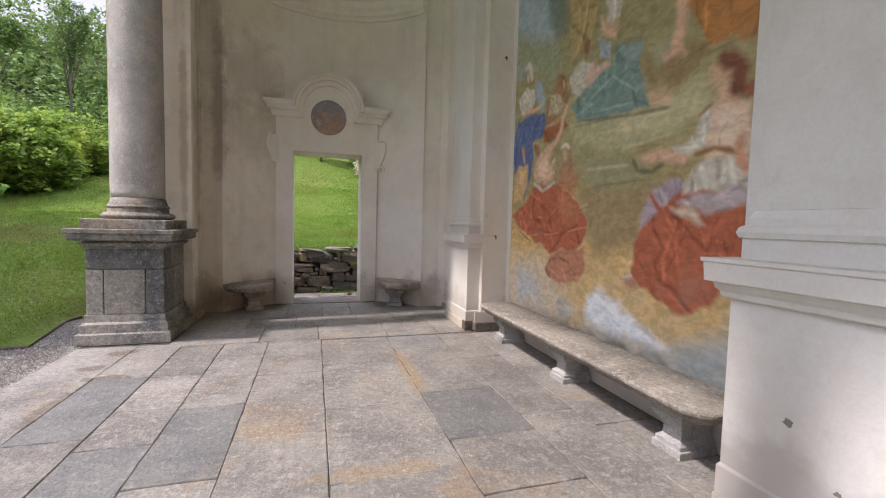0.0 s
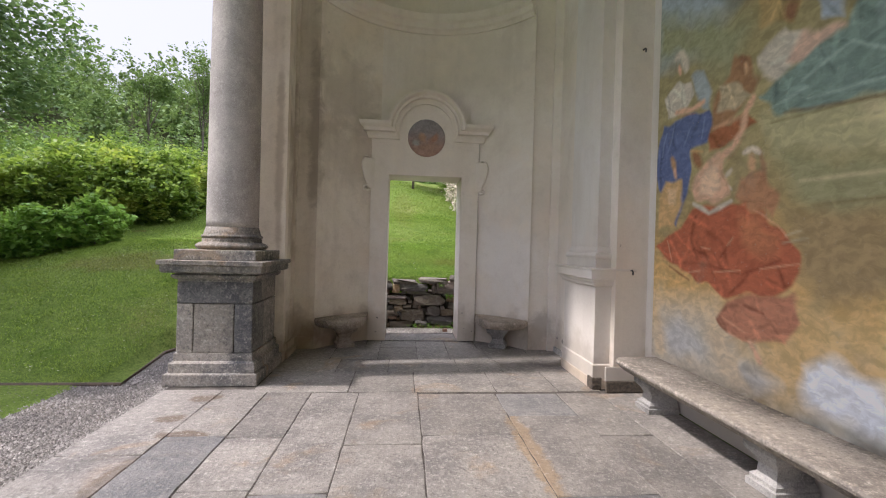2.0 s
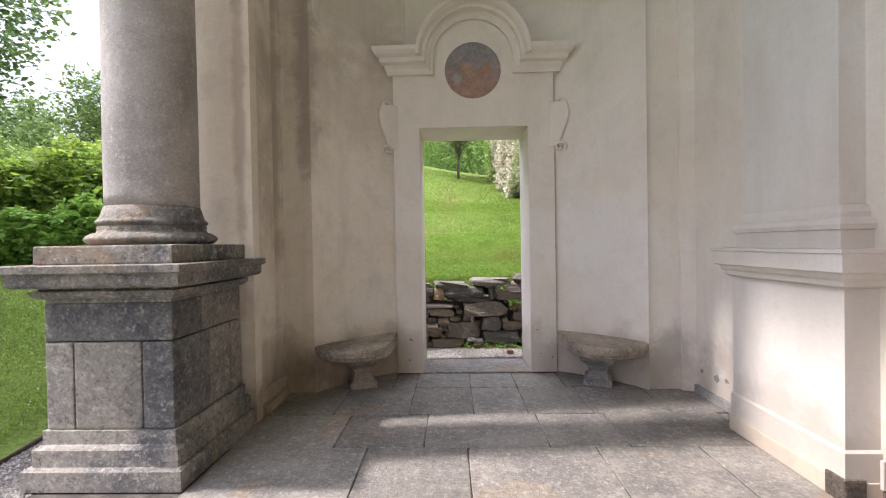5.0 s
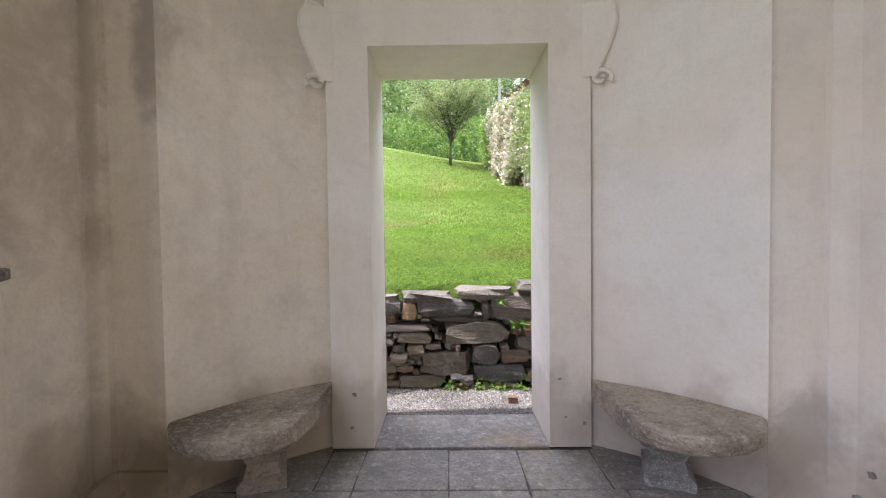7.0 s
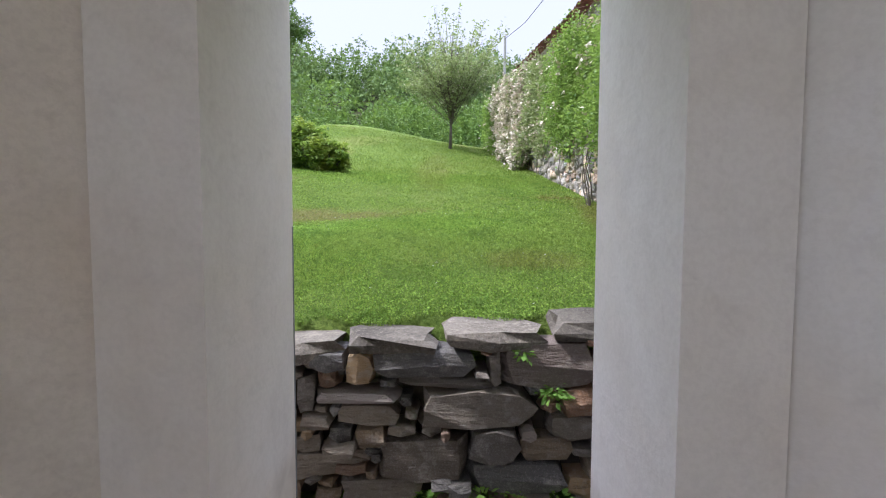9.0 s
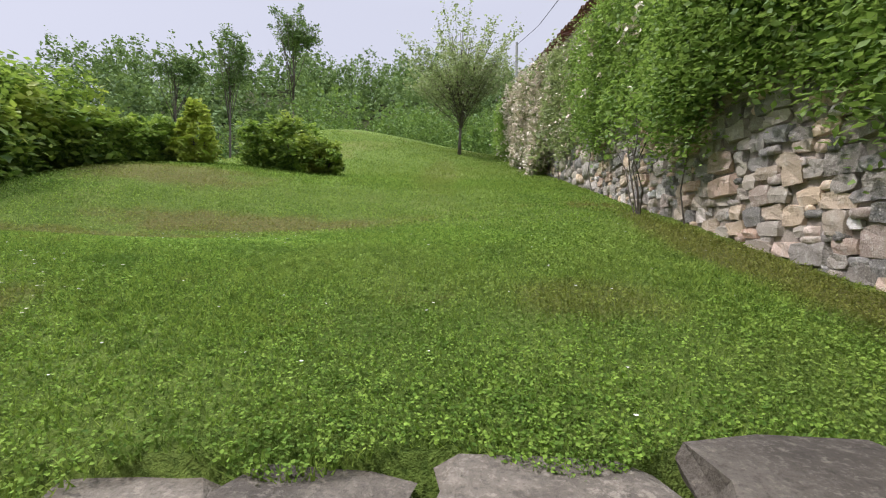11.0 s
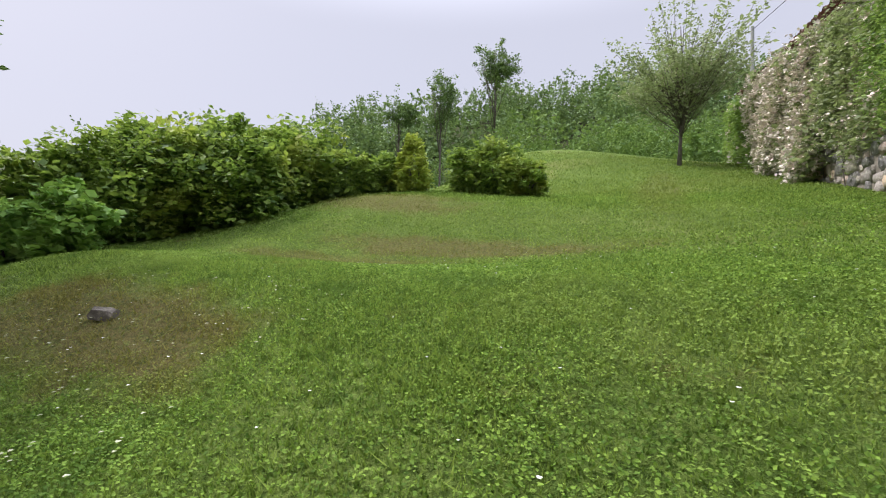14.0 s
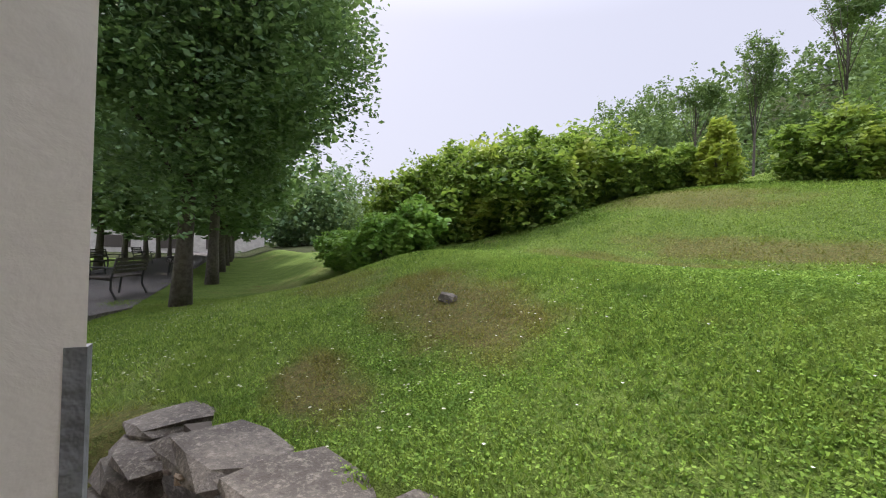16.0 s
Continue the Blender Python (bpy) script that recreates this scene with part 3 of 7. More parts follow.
gravel = part("gravel_yard", prism([(-14, -9), (-2.43, -9), (-2.43, 6.5), (-2.62, 7.4), (-2.7, 7.9), (-2.86, 7.9), (-3.08, 7.3), (-3.22, 6.9), (-2.93, 5.6), (-14, 5.6)], -0.06, -0.012), GRAVEL)
tagged(gravel, "grey gravel yard beside the stone floor", "gravel", kind="structure")
back_pts = [(x, float(wall_line(x)) + 0.05) for x in np.linspace(2.6, -2.7, 24)]
strip = part("gravel_strip", prism([(-2.7, 6.9), (2.6, 6.9)] + back_pts, -0.06, -0.012), GRAVEL)
tagged(strip, "pale gravel strip behind the doorway", "gravel", kind="structure")


def strew(name, n, place, size, material, label, category):
    """Loose grains as one object of small four-cornered lumps."""
    rng = np.random.default_rng(len(name) + n)
    c = place(rng, n)
    base = np.array(((1, 0, -0.4), (-0.5, 0.87, -0.4), (-0.5, -0.87, -0.4), (0, 0, 0.8)))
    s = size * rng.uniform(0.5, 1.4, n)
    rot = rng.uniform(0, 6.3, n)
    ca, sa = np.cos(rot)[:, None], np.sin(rot)[:, None]
    jit = base[None] * (1 + 0.3 * rng.normal(size=(n, 4, 3)))
    v = np.stack((jit[..., 0] * ca - jit[..., 1] * sa, jit[..., 0] * sa + jit[..., 1] * ca, jit[..., 2]), -1) * s[:, None, None] + c[:, None]
    i = np.arange(n)[:, None] * 4
    f = np.concatenate([i + np.array(q) for q in ((0, 1, 3), (1, 2, 3), (2, 0, 3))], 1).reshape(-1, 3)
    return tagged(new(name, fast_mesh(name, v.reshape(-1, 3), f, material)), label, category, kind="stuff")


def strip_place(rng, n):
    x = rng.uniform(-0.8, 1.4, n)
    y = rng.uniform(8.38, 8.86, n)
    return np.stack((x, y, np.full(n, -0.008)), 1)


def yard_place(rng, n):
    x = -2.44 - rng.random(n) ** 1.5 * 2.4
    y = rng.uniform(3.6, 5.6, n)
    k = rng.random(n) < 0.15
    x[k], y[k] = rng.uniform(-3.0, -2.5, k.sum()), rng.uniform(5.5, 7.0, k.sum())
    return np.stack((x, y, np.full(n, -0.008)), 1)


strew("gravel_grains", 5200, strip_place, 0.011, GRAVEL_STONE, "small pale grey gravel stones", "gravel")
strew("yard_grains", 8000, yard_place, 0.012, GRAVEL_STONE, "small grey gravel stones", "gravel")

edging = part("lawn_edging", tube([(-9, 5.6, 0.0), (-2.93, 5.6, 0.0), (-3.2, 6.9, 0.0), (-3.05, 7.3, 0.02), (-2.85, 7.9, 0.06)], [0.022] * 5, 6), EDGING)
tagged(edging, "rusty dark metal lawn edging beside gravel", "edging", kind="structure")

# ---- large structure: house ----
CEIL = 7.4


def arc(n, x_from, x_to, radius=NR):
    a0, a1 = math.acos((x_from - NCX) / radius), math.acos((x_to - NCX) / radius)
    return [(NCX + radius * math.cos(a0 + (a1 - a0) * k / n), NCY + radius * math.sin(a0 + (a1 - a0) * k / n)) for k in range(n + 1)]


JL, JR, DOOR_TOP, OUT_R = -0.356, 0.796, 2.61, 2.293
left_plan = ([(-2.5, 6.46), (-1.57, 6.46), (-1.57, 6.57), (-1.63, 6.60), (-1.63, 7.00), (-1.69, 7.03), (-1.69, 7.10), (-1.62, 7.13), (-1.62, 7.17), (-1.33, 7.17)]
             + arc(16, -1.328, -0.50) + [(-0.50, 8.25)] + arc(14, -0.50, -2.0, OUT_R)[1:] + [(-2.5, 7.3)])
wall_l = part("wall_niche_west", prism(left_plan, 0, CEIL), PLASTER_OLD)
right_plan = (arc(16, 0.94, 1.768)
              + [(1.77, 7.16), (2.06, 7.16), (2.06, 7.12), (2.17, 7.08), (2.17, 5.33), (2.52, 5.33), (2.62, 5.33), (2.95, 5.33), (2.95, 7.2)]
              + [p for p in reversed(arc(14, 0.94, 2.35, OUT_R)[1:])] + [(0.94, 8.25)])
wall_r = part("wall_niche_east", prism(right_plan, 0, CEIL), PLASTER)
over = part("wall_over_door", prism([(-0.499, 8.25), (0.939, 8.25)] + arc(12, 0.939, -0.499), 3.43, CEIL), PLASTER)
tagged(wall_l, "stained plaster niche wall beside the doorway", "wall", kind="structure")
tagged(wall_r, "pale plaster niche wall beside the doorway", "wall", kind="structure")
tagged(over, "pale plaster niche wall over the doorway", "wall", kind="structure")


def base_strip(name, path, height, proud, material=PLASTER_OLD, label="worn plaster plinth at the foot of the niche wall"):
    """A low plinth along a wall: path of plan points, out to the side of the room."""
    bm = bmesh.new()
    for (ax, ay), (bx, by) in zip(path, path[1:]):
        d = Vector((bx - ax, by - ay)).normalized()
        n = Vector((-d.y, d.x)) * proud
        prism([(ax, ay), (bx, by), (bx + n.x, by + n.y), (ax + n.x, ay + n.y)], 0.001, height, into=bm)
    return tagged(part(name, bm, material), label, "baseboard", kind="structure")


base_strip("baseboard_west", [(-1.335, 7.17), (-1.62, 7.17), (-1.63, 6.99), (-1.63, 6.61)], 0.17, 0.025)
base_strip("baseboard_east", [(2.17, 6.33), (2.17, 7.07)], 0.075, 0.03, LEG_STONE, "grey speckled stone plinth at the foot of the wall")
base_strip("baseboard_west_foot", [(-1.62, 7.145), (-1.605, 7.0), (-1.605, 6.61)], 0.075, 0.05)

fresco_wall = part("wall_fresco", box(2.52, 2.95, 1.70, 5.33, 0, CEIL), PLASTER_WHITE)
tagged(fresco_wall, "pale plaster side wall that carries the fresco", "wall", kind="structure")
for name, y0, y1 in (("wall_pier_middle", 0.50, 1.70), ("wall_side_south", -3.6, 0.50)):
    x0 = 2.17 if "pier" in name else 2.52
    tagged(part(name, box(x0, 2.95, y0, y1, 0, CEIL), PLASTER_WHITE), "white plaster wall of the portico", "wall", kind="structure")
tagged(part("wall_south", box(-2.5, 2.95, -4.0, -3.6, 0, CEIL), PLASTER), "pale plaster end wall of the portico", "wall", kind="structure")
tagged(part("ceiling", box(-2.6, 2.95, -4.0, 7.9, CEIL, CEIL + 0.3), PLASTER_WHITE), "white plaster portico ceiling", "ceiling", kind="structure")
tagged(part("entablature", box(-2.5, -1.62, -3.6, 6.46, 7.0, CEIL - 0.002), PLASTER), "pale plaster beam over the columns", "beam", kind="structure")

# curved cornice of the niche and the mouldings of the walls
apts = arc(28, -1.32, 1.76)
cornice_frames = []
for x, y in apts:
    d = Vector((NCX - x, NCY - y, 0)).normalized()
    cornice_frames.append((d, (0, 0, 1)))
corn = sweep([(x, y, 4.95) for x, y in apts], cornice_frames, [(-0.02, 0), (0.03, 0), (0.045, 0.05), (0.08, 0.07), (0.085, 0.15), (0.13, 0.18), (0.16, 0.27), (-0.02, 0.29)])
tagged(part("niche_cornice", corn, PLASTER, smooth=False), "curved plaster cornice high in the niche", "cornice", kind="structure")

# the flat surround of the doorway with its scrolls, hood and painted roundel
FY = 7.72


def niche_y(x):
    """The curved niche wall: y at x."""
    return NCY + math.sqrt(NR * NR - (x - NCX) ** 2)


def scroll(sign, x):
    """An S-shaped ear beside the surround, between two small curls, proud of the curved wall."""
    edge = []
    for k in range(17):
        a = k / 16
        edge.append((x + sign * (0.045 + 0.135 * math.sin(math.pi * (0.16 + 0.84 * a)) ** 0.8 * (1 - 0.75 * a)), 2.85 - 0.46 * a))
    bm = bmesh.new()
    rows = []
    for ex, z in edge:
        inner = x - sign * 0.05
        rows.append([bm.verts.new((px, py, z)) for px, py in ((inner, FY + 0.05), (inner, FY - 0.004), (ex - sign * 0.02, niche_y(ex) - 0.035), (ex, niche_y(ex) - 0.025), (ex, niche_y(ex) + 0.05))])
    for a, b in zip(rows, rows[1:]):
        for k in range(4):
            bm.faces.new((a[k], a[k + 1], b[k + 1], b[k]))
    bm.faces.new(rows[0]), bm.faces.new(rows[-1][::-1])
    return bm


def curl(x, z, sign):
    """A small plaster spiral at the end of a scroll."""
    pts, rad = [], []
    for k in range(22):
        a = -0.6 + k / 21 * 7.2
        r = 0.058 * (1 - 0.75 * k / 21)
        px = x + sign * r * math.cos(a)
        pts.append((px, niche_y(px) - 0.03, z + r * math.sin(a)))
        rad.append(0.016)
    return tube(pts, rad, 6)


surround = empty("door_surround", pose(0.22, FY, 0))
tagged(surround, "pale plaster doorway surround with scrolled sides and arched hood", "doorway", kind="structure")
part("jamb", prism([(-0.63, FY), (JL, FY), (JL, 8.32), (-0.63, 8.235)], 0.002, DOOR_TOP), PLASTER, surround)
part("jamb", prism([(JR, FY), (1.065, FY), (1.065, 8.235), (JR, 8.32)], 0.002, DOOR_TOP), PLASTER, surround)
part("cement_band", box(JL - 0.01, JL + 0.001, 8.309, 8.3208, 0.01, 1.43), CEMENT, surround, "dark damp cement band")
part("lintel", prism([(-0.63, FY), (1.065, FY), (1.065, 8.235), (JR, 8.32), (JL, 8.32), (-0.63, 8.235)], DOOR_TOP, 3.42), PLASTER, surround)
for sg, x in ((-1, -0.63), (1, 1.065)):
    part("scroll", scroll(sg, x), PLASTER, surround)
    part("curl", curl(x + sg * 0.055, 2.83, sg), PLASTER, surround)
    part("curl", curl(x + sg * 0.055, 2.38, sg), PLASTER, surround)
# thin grey strips stand in for the shadow line of the surround's step
for z0, z1 in ((0.44, 2.33), (2.88, 3.15)):
    part("open_joint", box(1.0655, 1.070, FY + 0.006, 7.80, z0, z1), FLAKE, surround, "thin dark strip standing in for a shadow line")


def hood():
    """The hood: straight ends and a round arch in the middle, one moulded run."""
    r, zc = 0.44, 3.315
    path, out = [(-0.66, 3.19), (NCX - r, 3.19)], [(0, 1.4), (-1, 1.4)]
    for k in range(25):
        a = math.pi - math.pi * k / 24
        path.append((NCX + r * math.cos(a), zc + r * math.sin(a)))
        out.append((math.cos(a), math.sin(a)))
    path += [(NCX + r, 3.19), (1.10, 3.19)]
    out += [(1, 1.4), (0, 1.4)]
    prof = [(0.0, -0.02), (0.035, -0.02), (0.04, 0.0), (0.055, 0.02), (0.06, 0.05), (0.115, 0.055), (0.12, 0.09), (0.165, 0.105), (0.19, 0.122), (0.20, 0.15), (-0.05, 0.155)]
    bm = bmesh.new()
    rows = []
    n = len(path)
    for i, ((x, z), (ox, oz)) in enumerate(zip(path, out)):
        row = []
        for p, d in prof:
            end = -p * 0.8 if i == 0 else (p * 0.8 if i == n - 1 else 0)
            row.append(bm.verts.new((x + ox * d + end, FY - p, z + oz * d)))
        rows.append(row)
    for a, b in zip(rows, rows[1:]):
        for k in range(len(prof) - 1):
            bm.faces.new((a[k], a[k + 1], b[k + 1], b[k]))
    for row, flip in ((rows[0], 1), (rows[-1], -1)):
        tail = [bm.verts.new((v.co.x, FY + 0.25, v.co.z)) for v in row]
        for k in range(len(prof) - 1):
            bm.faces.new((row[k], row[k + 1], tail[k + 1], tail[k])[::flip])
    return bm


part("hood", hood(), PLASTER, surround)
tymp = [(NCX + 0.55 * math.cos(math.pi * k / 20), 3.33 + 0.55 * math.sin(math.pi * k / 20)) for k in range(21)]
part("tympanum", panel(tymp, FY + 0.003, FY + 0.3), PLASTER, surround)
for ob in surround.children:
    ob.matrix_parent_inverse = surround.matrix_world.inverted()


def painting(name, stops, scale, u, v, folds=9.0):
    """A weathered wall painting; blobs of colour are laid on afterwards with dab()."""
    n = Nodes(name)
    warp = n.noise(2.6, 4, 0.6, out="Color")
    fold = n.noise(folds, 3, 0.6, out="Color")
    off = n.add("ShaderNodeVectorMath", )
    off.operation = "MULTIPLY_ADD"
    n.put(off.inputs[0], warp)
    off.inputs[1].default_value, off.inputs[2].default_value = (0.16, 0.16, 0.16), (-0.08, -0.08, -0.08)
    off2 = n.add("ShaderNodeVectorMath")
    off2.operation = "MULTIPLY_ADD"
    n.put(off2.inputs[0], fold)
    off2.inputs[1].default_value, off2.inputs[2].default_value = (0.055, 0.055, 0.055), (-0.0275, -0.0275, -0.0275)
    s1 = n.add("ShaderNodeVectorMath")
    n.put(s1.inputs[0], n.pos), n.put(s1.inputs[1], off.outputs[0])
    s2 = n.add("ShaderNodeVectorMath")
    n.put(s2.inputs[0], s1.outputs[0]), n.put(s2.inputs[1], off2.outputs[0])
    n.warped = s2.outputs[0]
    n.color = None
    return n


def dab(n, u, v, ru, rv, turn, color, soft=0.35, strength=1.0, axis=1):
    """One patch of paint: an ellipse about (u, v) on the warped wall."""
    m = n.add("ShaderNodeMapping", Vector=n.warped)
    m.vector_type = "TEXTURE"
    m.inputs["Location"].default_value = (0, u, v) if axis == 1 else (u, 0, v)
    m.inputs["Rotation"].default_value = (radians(turn), 0, 0) if axis == 1 else (0, radians(-turn), 0)
    m.inputs["Scale"].default_value = (1e3, ru, rv) if axis == 1 else (ru, 1e3, rv)
    d = n.add("ShaderNodeVectorMath", Vector=m.outputs[0])
    d.operation = "LENGTH"
    n.color = n.mix(n.math("MULTIPLY", n.ramp(d.outputs["Value"], 1.0 + soft * 0.5, 1.0 - soft), strength), n.color, color)


def finish_painting(n, relief=0.15, grain=1.0):
    """Brushwork: folds and strokes lighten and darken the colours, and old plaster shows through."""
    folds = n.noise(5.0 * grain, 3, 0.5, vector=n.scaled(n.warped, 1.0, 1.3, 0.8), distortion=0.9)
    strokes = n.noise(17.0 * grain, 3, 0.55, vector=n.scaled(n.warped, 1.0, 0.8, 1.5), distortion=0.4)
    lift = n.math("ADD", n.ramp(folds, 0.32, 0.68, 1.36, 1.72), n.ramp(strokes, 0.32, 0.68, -0.14, 0.14))
    tone = n.add("ShaderNodeHueSaturation", Color=n.color, Value=lift, Saturation=0.95)
    n.color = tone.outputs[0]
    n.color = n.mix(n.math("MULTIPLY", n.ramp(folds, 0.62, 0.76), 0.2), n.color, (0.62, 0.54, 0.43))
    crack = n.noise(2.2, 6, 0.75)
    n.color = n.mix(n.math("MULTIPLY", n.ramp(crack, 0.60, 0.66), 0.22), n.color, (0.46, 0.40, 0.33))
    wear = n.noise(24, 5, 0.7)
    n.color = n.mix(n.math("MULTIPLY", n.ramp(wear, 0.63, 0.72), 0.45), n.color, (0.52, 0.47, 0.40))
    n.bump(wear, relief, 0.004)
    return n.done(n.color, 0.8, spec=0.2)


class Fresco:
    """Paint laid on a fine grid of the wall: soft-edged patches, brush strokes and folded cloth."""

    def __init__(self, y0, y1, z0, z1, step):
        self.y, self.z = np.arange(y0, y1 + step / 2, step), np.arange(z0, z1 + step / 2, step)
        self.Y, self.Z = np.meshgrid(self.y, self.z)
        self.rgb = np.zeros(self.Y.shape + (3,))
        self.rng = np.random.default_rng(17)
        w = self.Y * 0
        for _ in range(14):
            fy, fz, ph = self.rng.normal() * 13, self.rng.normal() * 13, self.rng.uniform(0, 6.3)
            w = w + np.sin(fy * self.Y + fz * self.Z + ph)
        self.wobble = w / 8
        self.clip = None

    def near(self, pts, pad):
        """The part of the grid round some points."""
        ys, zs = [p[0] for p in pts], [p[1] for p in pts]
        return (slice(*np.searchsorted(self.z, (min(zs) - pad, max(zs) + pad))), slice(*np.searchsorted(self.y, (min(ys) - pad, max(ys) + pad))))

    def lay(self, at, cover, color):
        if self.clip is not None:
            cover = cover * self.clip[at]
        self.rgb[at] += (np.array(color) - self.rgb[at]) * cover[..., None]

    def outline(self, pts, at, soft):
        """How far inside a closed outline each place lies, as cover from 0 to 1."""
        Y, Z = self.Y[at] + 0.045 * self.wobble[at], self.Z[at] - 0.045 * self.wobble[at]
        dist, inside = np.full(Y.shape, 9.0), np.zeros(Y.shape, bool)
        for (ay, az), (by, bz) in zip(pts, pts[1:] + pts[:1]):
            dy, dz = by - ay, bz - az
            t = np.clip(((Y - ay) * dy + (Z - az) * dz) / (dy * dy + dz * dz + 1e-9), 0, 1)
            dist = np.minimum(dist, np.hypot(Y - ay - t * dy, Z - az - t * dz))
            inside ^= ((az > Z) != (bz > Z)) & (Y < dy * (Z - az) / (dz if abs(dz) > 1e-9 else 1e-9) + ay)
        return np.clip(0.5 + np.where(inside, dist, -dist) / (2 * soft), 0, 1)

    def patch(self, pts, color, soft=0.03, strength=1.0):
        at = self.near(pts, soft + 0.05)
        self.lay(at, self.outline(pts, at, soft) * strength, color)

    def stroke(self, pts, color, width, strength=1.0):
        at = self.near(pts, width + 0.04)
        Y, Z = self.Y[at] + 0.02 * self.wobble[at], self.Z[at]
        cover = np.zeros(Y.shape)
        for (ay, az), (by, bz) in zip(pts, pts[1:]):
            dy, dz = by - ay, bz - az
            t = np.clip(((Y - ay) * dy + (Z - az) * dz) / (dy * dy + dz * dz + 1e-9), 0, 1)
            cover = np.maximum(cover, np.clip((width * (1.15 - 0.5 * np.abs(t - 0.5)) - np.hypot(Y - ay - t * dy, Z - az - t * dz)) / (0.6 * width + 0.008), 0, 1))
        self.lay(at, cover * strength, color)

    def drape(self, pts, color, turn, folds, soft=0.02):
        """A cloth: its patch of colour, with light and dark folds brushed along one way."""
        self.patch(pts, color, soft)
        self.clip = np.zeros(self.Y.shape)
        at = self.near(pts, 0.05)
        self.clip[at] = self.outline(pts, at, soft)
        ys, zs = [p[0] for p in pts], [p[1] for p in pts]
        for k in range(folds):
            cy, cz = self.rng.uniform(min(ys), max(ys)), self.rng.uniform(min(zs), max(zs))
            a = radians(turn) + self.rng.normal() * 0.5
            ln = self.rng.uniform(0.08, 0.24)
            bend = self.rng.normal() * 0.05
            gain = 1.55 if k % 2 else 0.45
            path = ((cy - ln * math.cos(a), cz - ln * math.sin(a)), (cy - bend * math.sin(a), cz + bend * math.cos(a)), (cy + ln * math.cos(a), cz + ln * math.sin(a)))
            self.stroke(path, tuple(min(0.75, gain * c) for c in color), self.rng.uniform(0.012, 0.032), self.rng.uniform(0.25, 0.65))
        self.clip = None

    def mesh(self, x, material):
        nz, ny = self.Y.shape
        i = (np.arange(nz - 1)[:, None] * ny + np.arange(ny - 1)[None, :]).ravel()
        me = fast_mesh("painted_plaster", np.stack((self.Y * 0 + x, self.Y, self.Z), -1).reshape(-1, 3), np.stack((i, i + ny, i + ny + 1, i + 1), 1), material)
        colors = me.color_attributes.new("paint", "FLOAT_COLOR", "POINT")
        colors.data.foreach_set("color", np.concatenate((np.clip(self.rgb, 0, 1), np.ones((nz, ny, 1))), -1).astype(np.float32).ravel())
        return me


def fresco_material():
    n = painting("fresco_paint", None, 1, "y", "z")
    n.color = n.tree.nodes.new("ShaderNodeVertexColor").outputs["Color"]
    n.tree.nodes["Color Attribute"].layer_name = "paint"
    strokes = n.noise(13.0, 4, 0.6, vector=n.scaled(n.warped, 1.0, 0.8, 1.5), distortion=0.5)
    tone = n.add("ShaderNodeHueSaturation", Color=n.color, Value=n.ramp(strokes, 0.32, 0.68, 1.12, 1.50), Saturation=1.03)
    worn = n.noise(30, 5, 0.75)
    col = n.mix(n.math("MULTIPLY", n.ramp(worn, 0.60, 0.70), 0.35), tone.outputs[0], (0.56, 0.50, 0.42))
    col = n.mix(n.math("MULTIPLY", n.ramp(n.noise(1.6, 5, 0.7), 0.56, 0.70), 0.22), col, (0.46, 0.40, 0.32))
    n.bump(worn, 0.25, 0.004)
    return n.done(col, 0.8, spec=0.2)


RED, RUST, TEAL, BLUE, BROWN = (0.40, 0.135, 0.08), (0.36, 0.19, 0.10), (0.19, 0.265, 0.24), (0.12, 0.155, 0.29), (0.24, 0.13, 0.08)
SKIN, TAN, LINEN, SKY, PALE_BLUE = (0.60, 0.40, 0.28), (0.50, 0.33, 0.20), (0.53, 0.49, 0.42), (0.33, 0.39, 0.43), (0.68, 0.73, 0.80)
paint = Fresco(1.705, 5.19, 0.432, 4.6, 0.012)
for level, tone in ((0.4, (0.42, 0.41, 0.37)), (0.75, (0.57, 0.43, 0.23)), (1.15, (0.54, 0.37, 0.17)), (1.6, (0.34, 0.27, 0.14)), (2.1, (0.36, 0.31, 0.17)), (2.8, (0.31, 0.27, 0.15)), (3.6, (0.28, 0.23, 0.14))):
    paint.rgb += (np.array(tone) - paint.rgb) * np.clip((paint.Z + 0.25 * paint.wobble - level + 0.2) / 0.4, 0, 1)[..., None]
for _ in range(420):
    y, z = paint.rng.uniform(1.7, 5.2), paint.rng.uniform(0.45, 4.5)
    i, j = min(np.searchsorted(paint.z, z), len(paint.z) - 1), min(np.searchsorted(paint.y, y), len(paint.y) - 1)
    a, ln = paint.rng.normal() * 0.35, paint.rng.uniform(0.05, 0.22)
    paint.stroke(((y - ln, z - ln * a), (y + ln, z + ln * a)), tuple(paint.rgb[i, j] * paint.rng.uniform(0.7, 1.35)), paint.rng.uniform(0.012, 0.04), 0.6)
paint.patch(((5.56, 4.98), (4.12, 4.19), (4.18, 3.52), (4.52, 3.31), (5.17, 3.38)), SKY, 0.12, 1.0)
paint.patch(((4.45, 4.24), (4.06, 4.04), (4.04, 3.46), (4.23, 3.49), (4.41, 3.73)), (0.13, 0.16, 0.12), 0.07, 0.8)
paint.patch(((3.89, 2.53), (2.64, 2.44), (2.33, 2.51), (2.27, 2.27), (2.51, 2.16), (3.10, 2.08), (3.77, 2.24)), (0.42, 0.40, 0.24), 0.06, 1.0)
paint.patch(((3.19, 2.40), (2.58, 2.39), (2.34, 2.40), (2.35, 2.27), (2.79, 2.20), (3.15, 2.22)), (0.52, 0.47, 0.30), 0.05, 0.8)
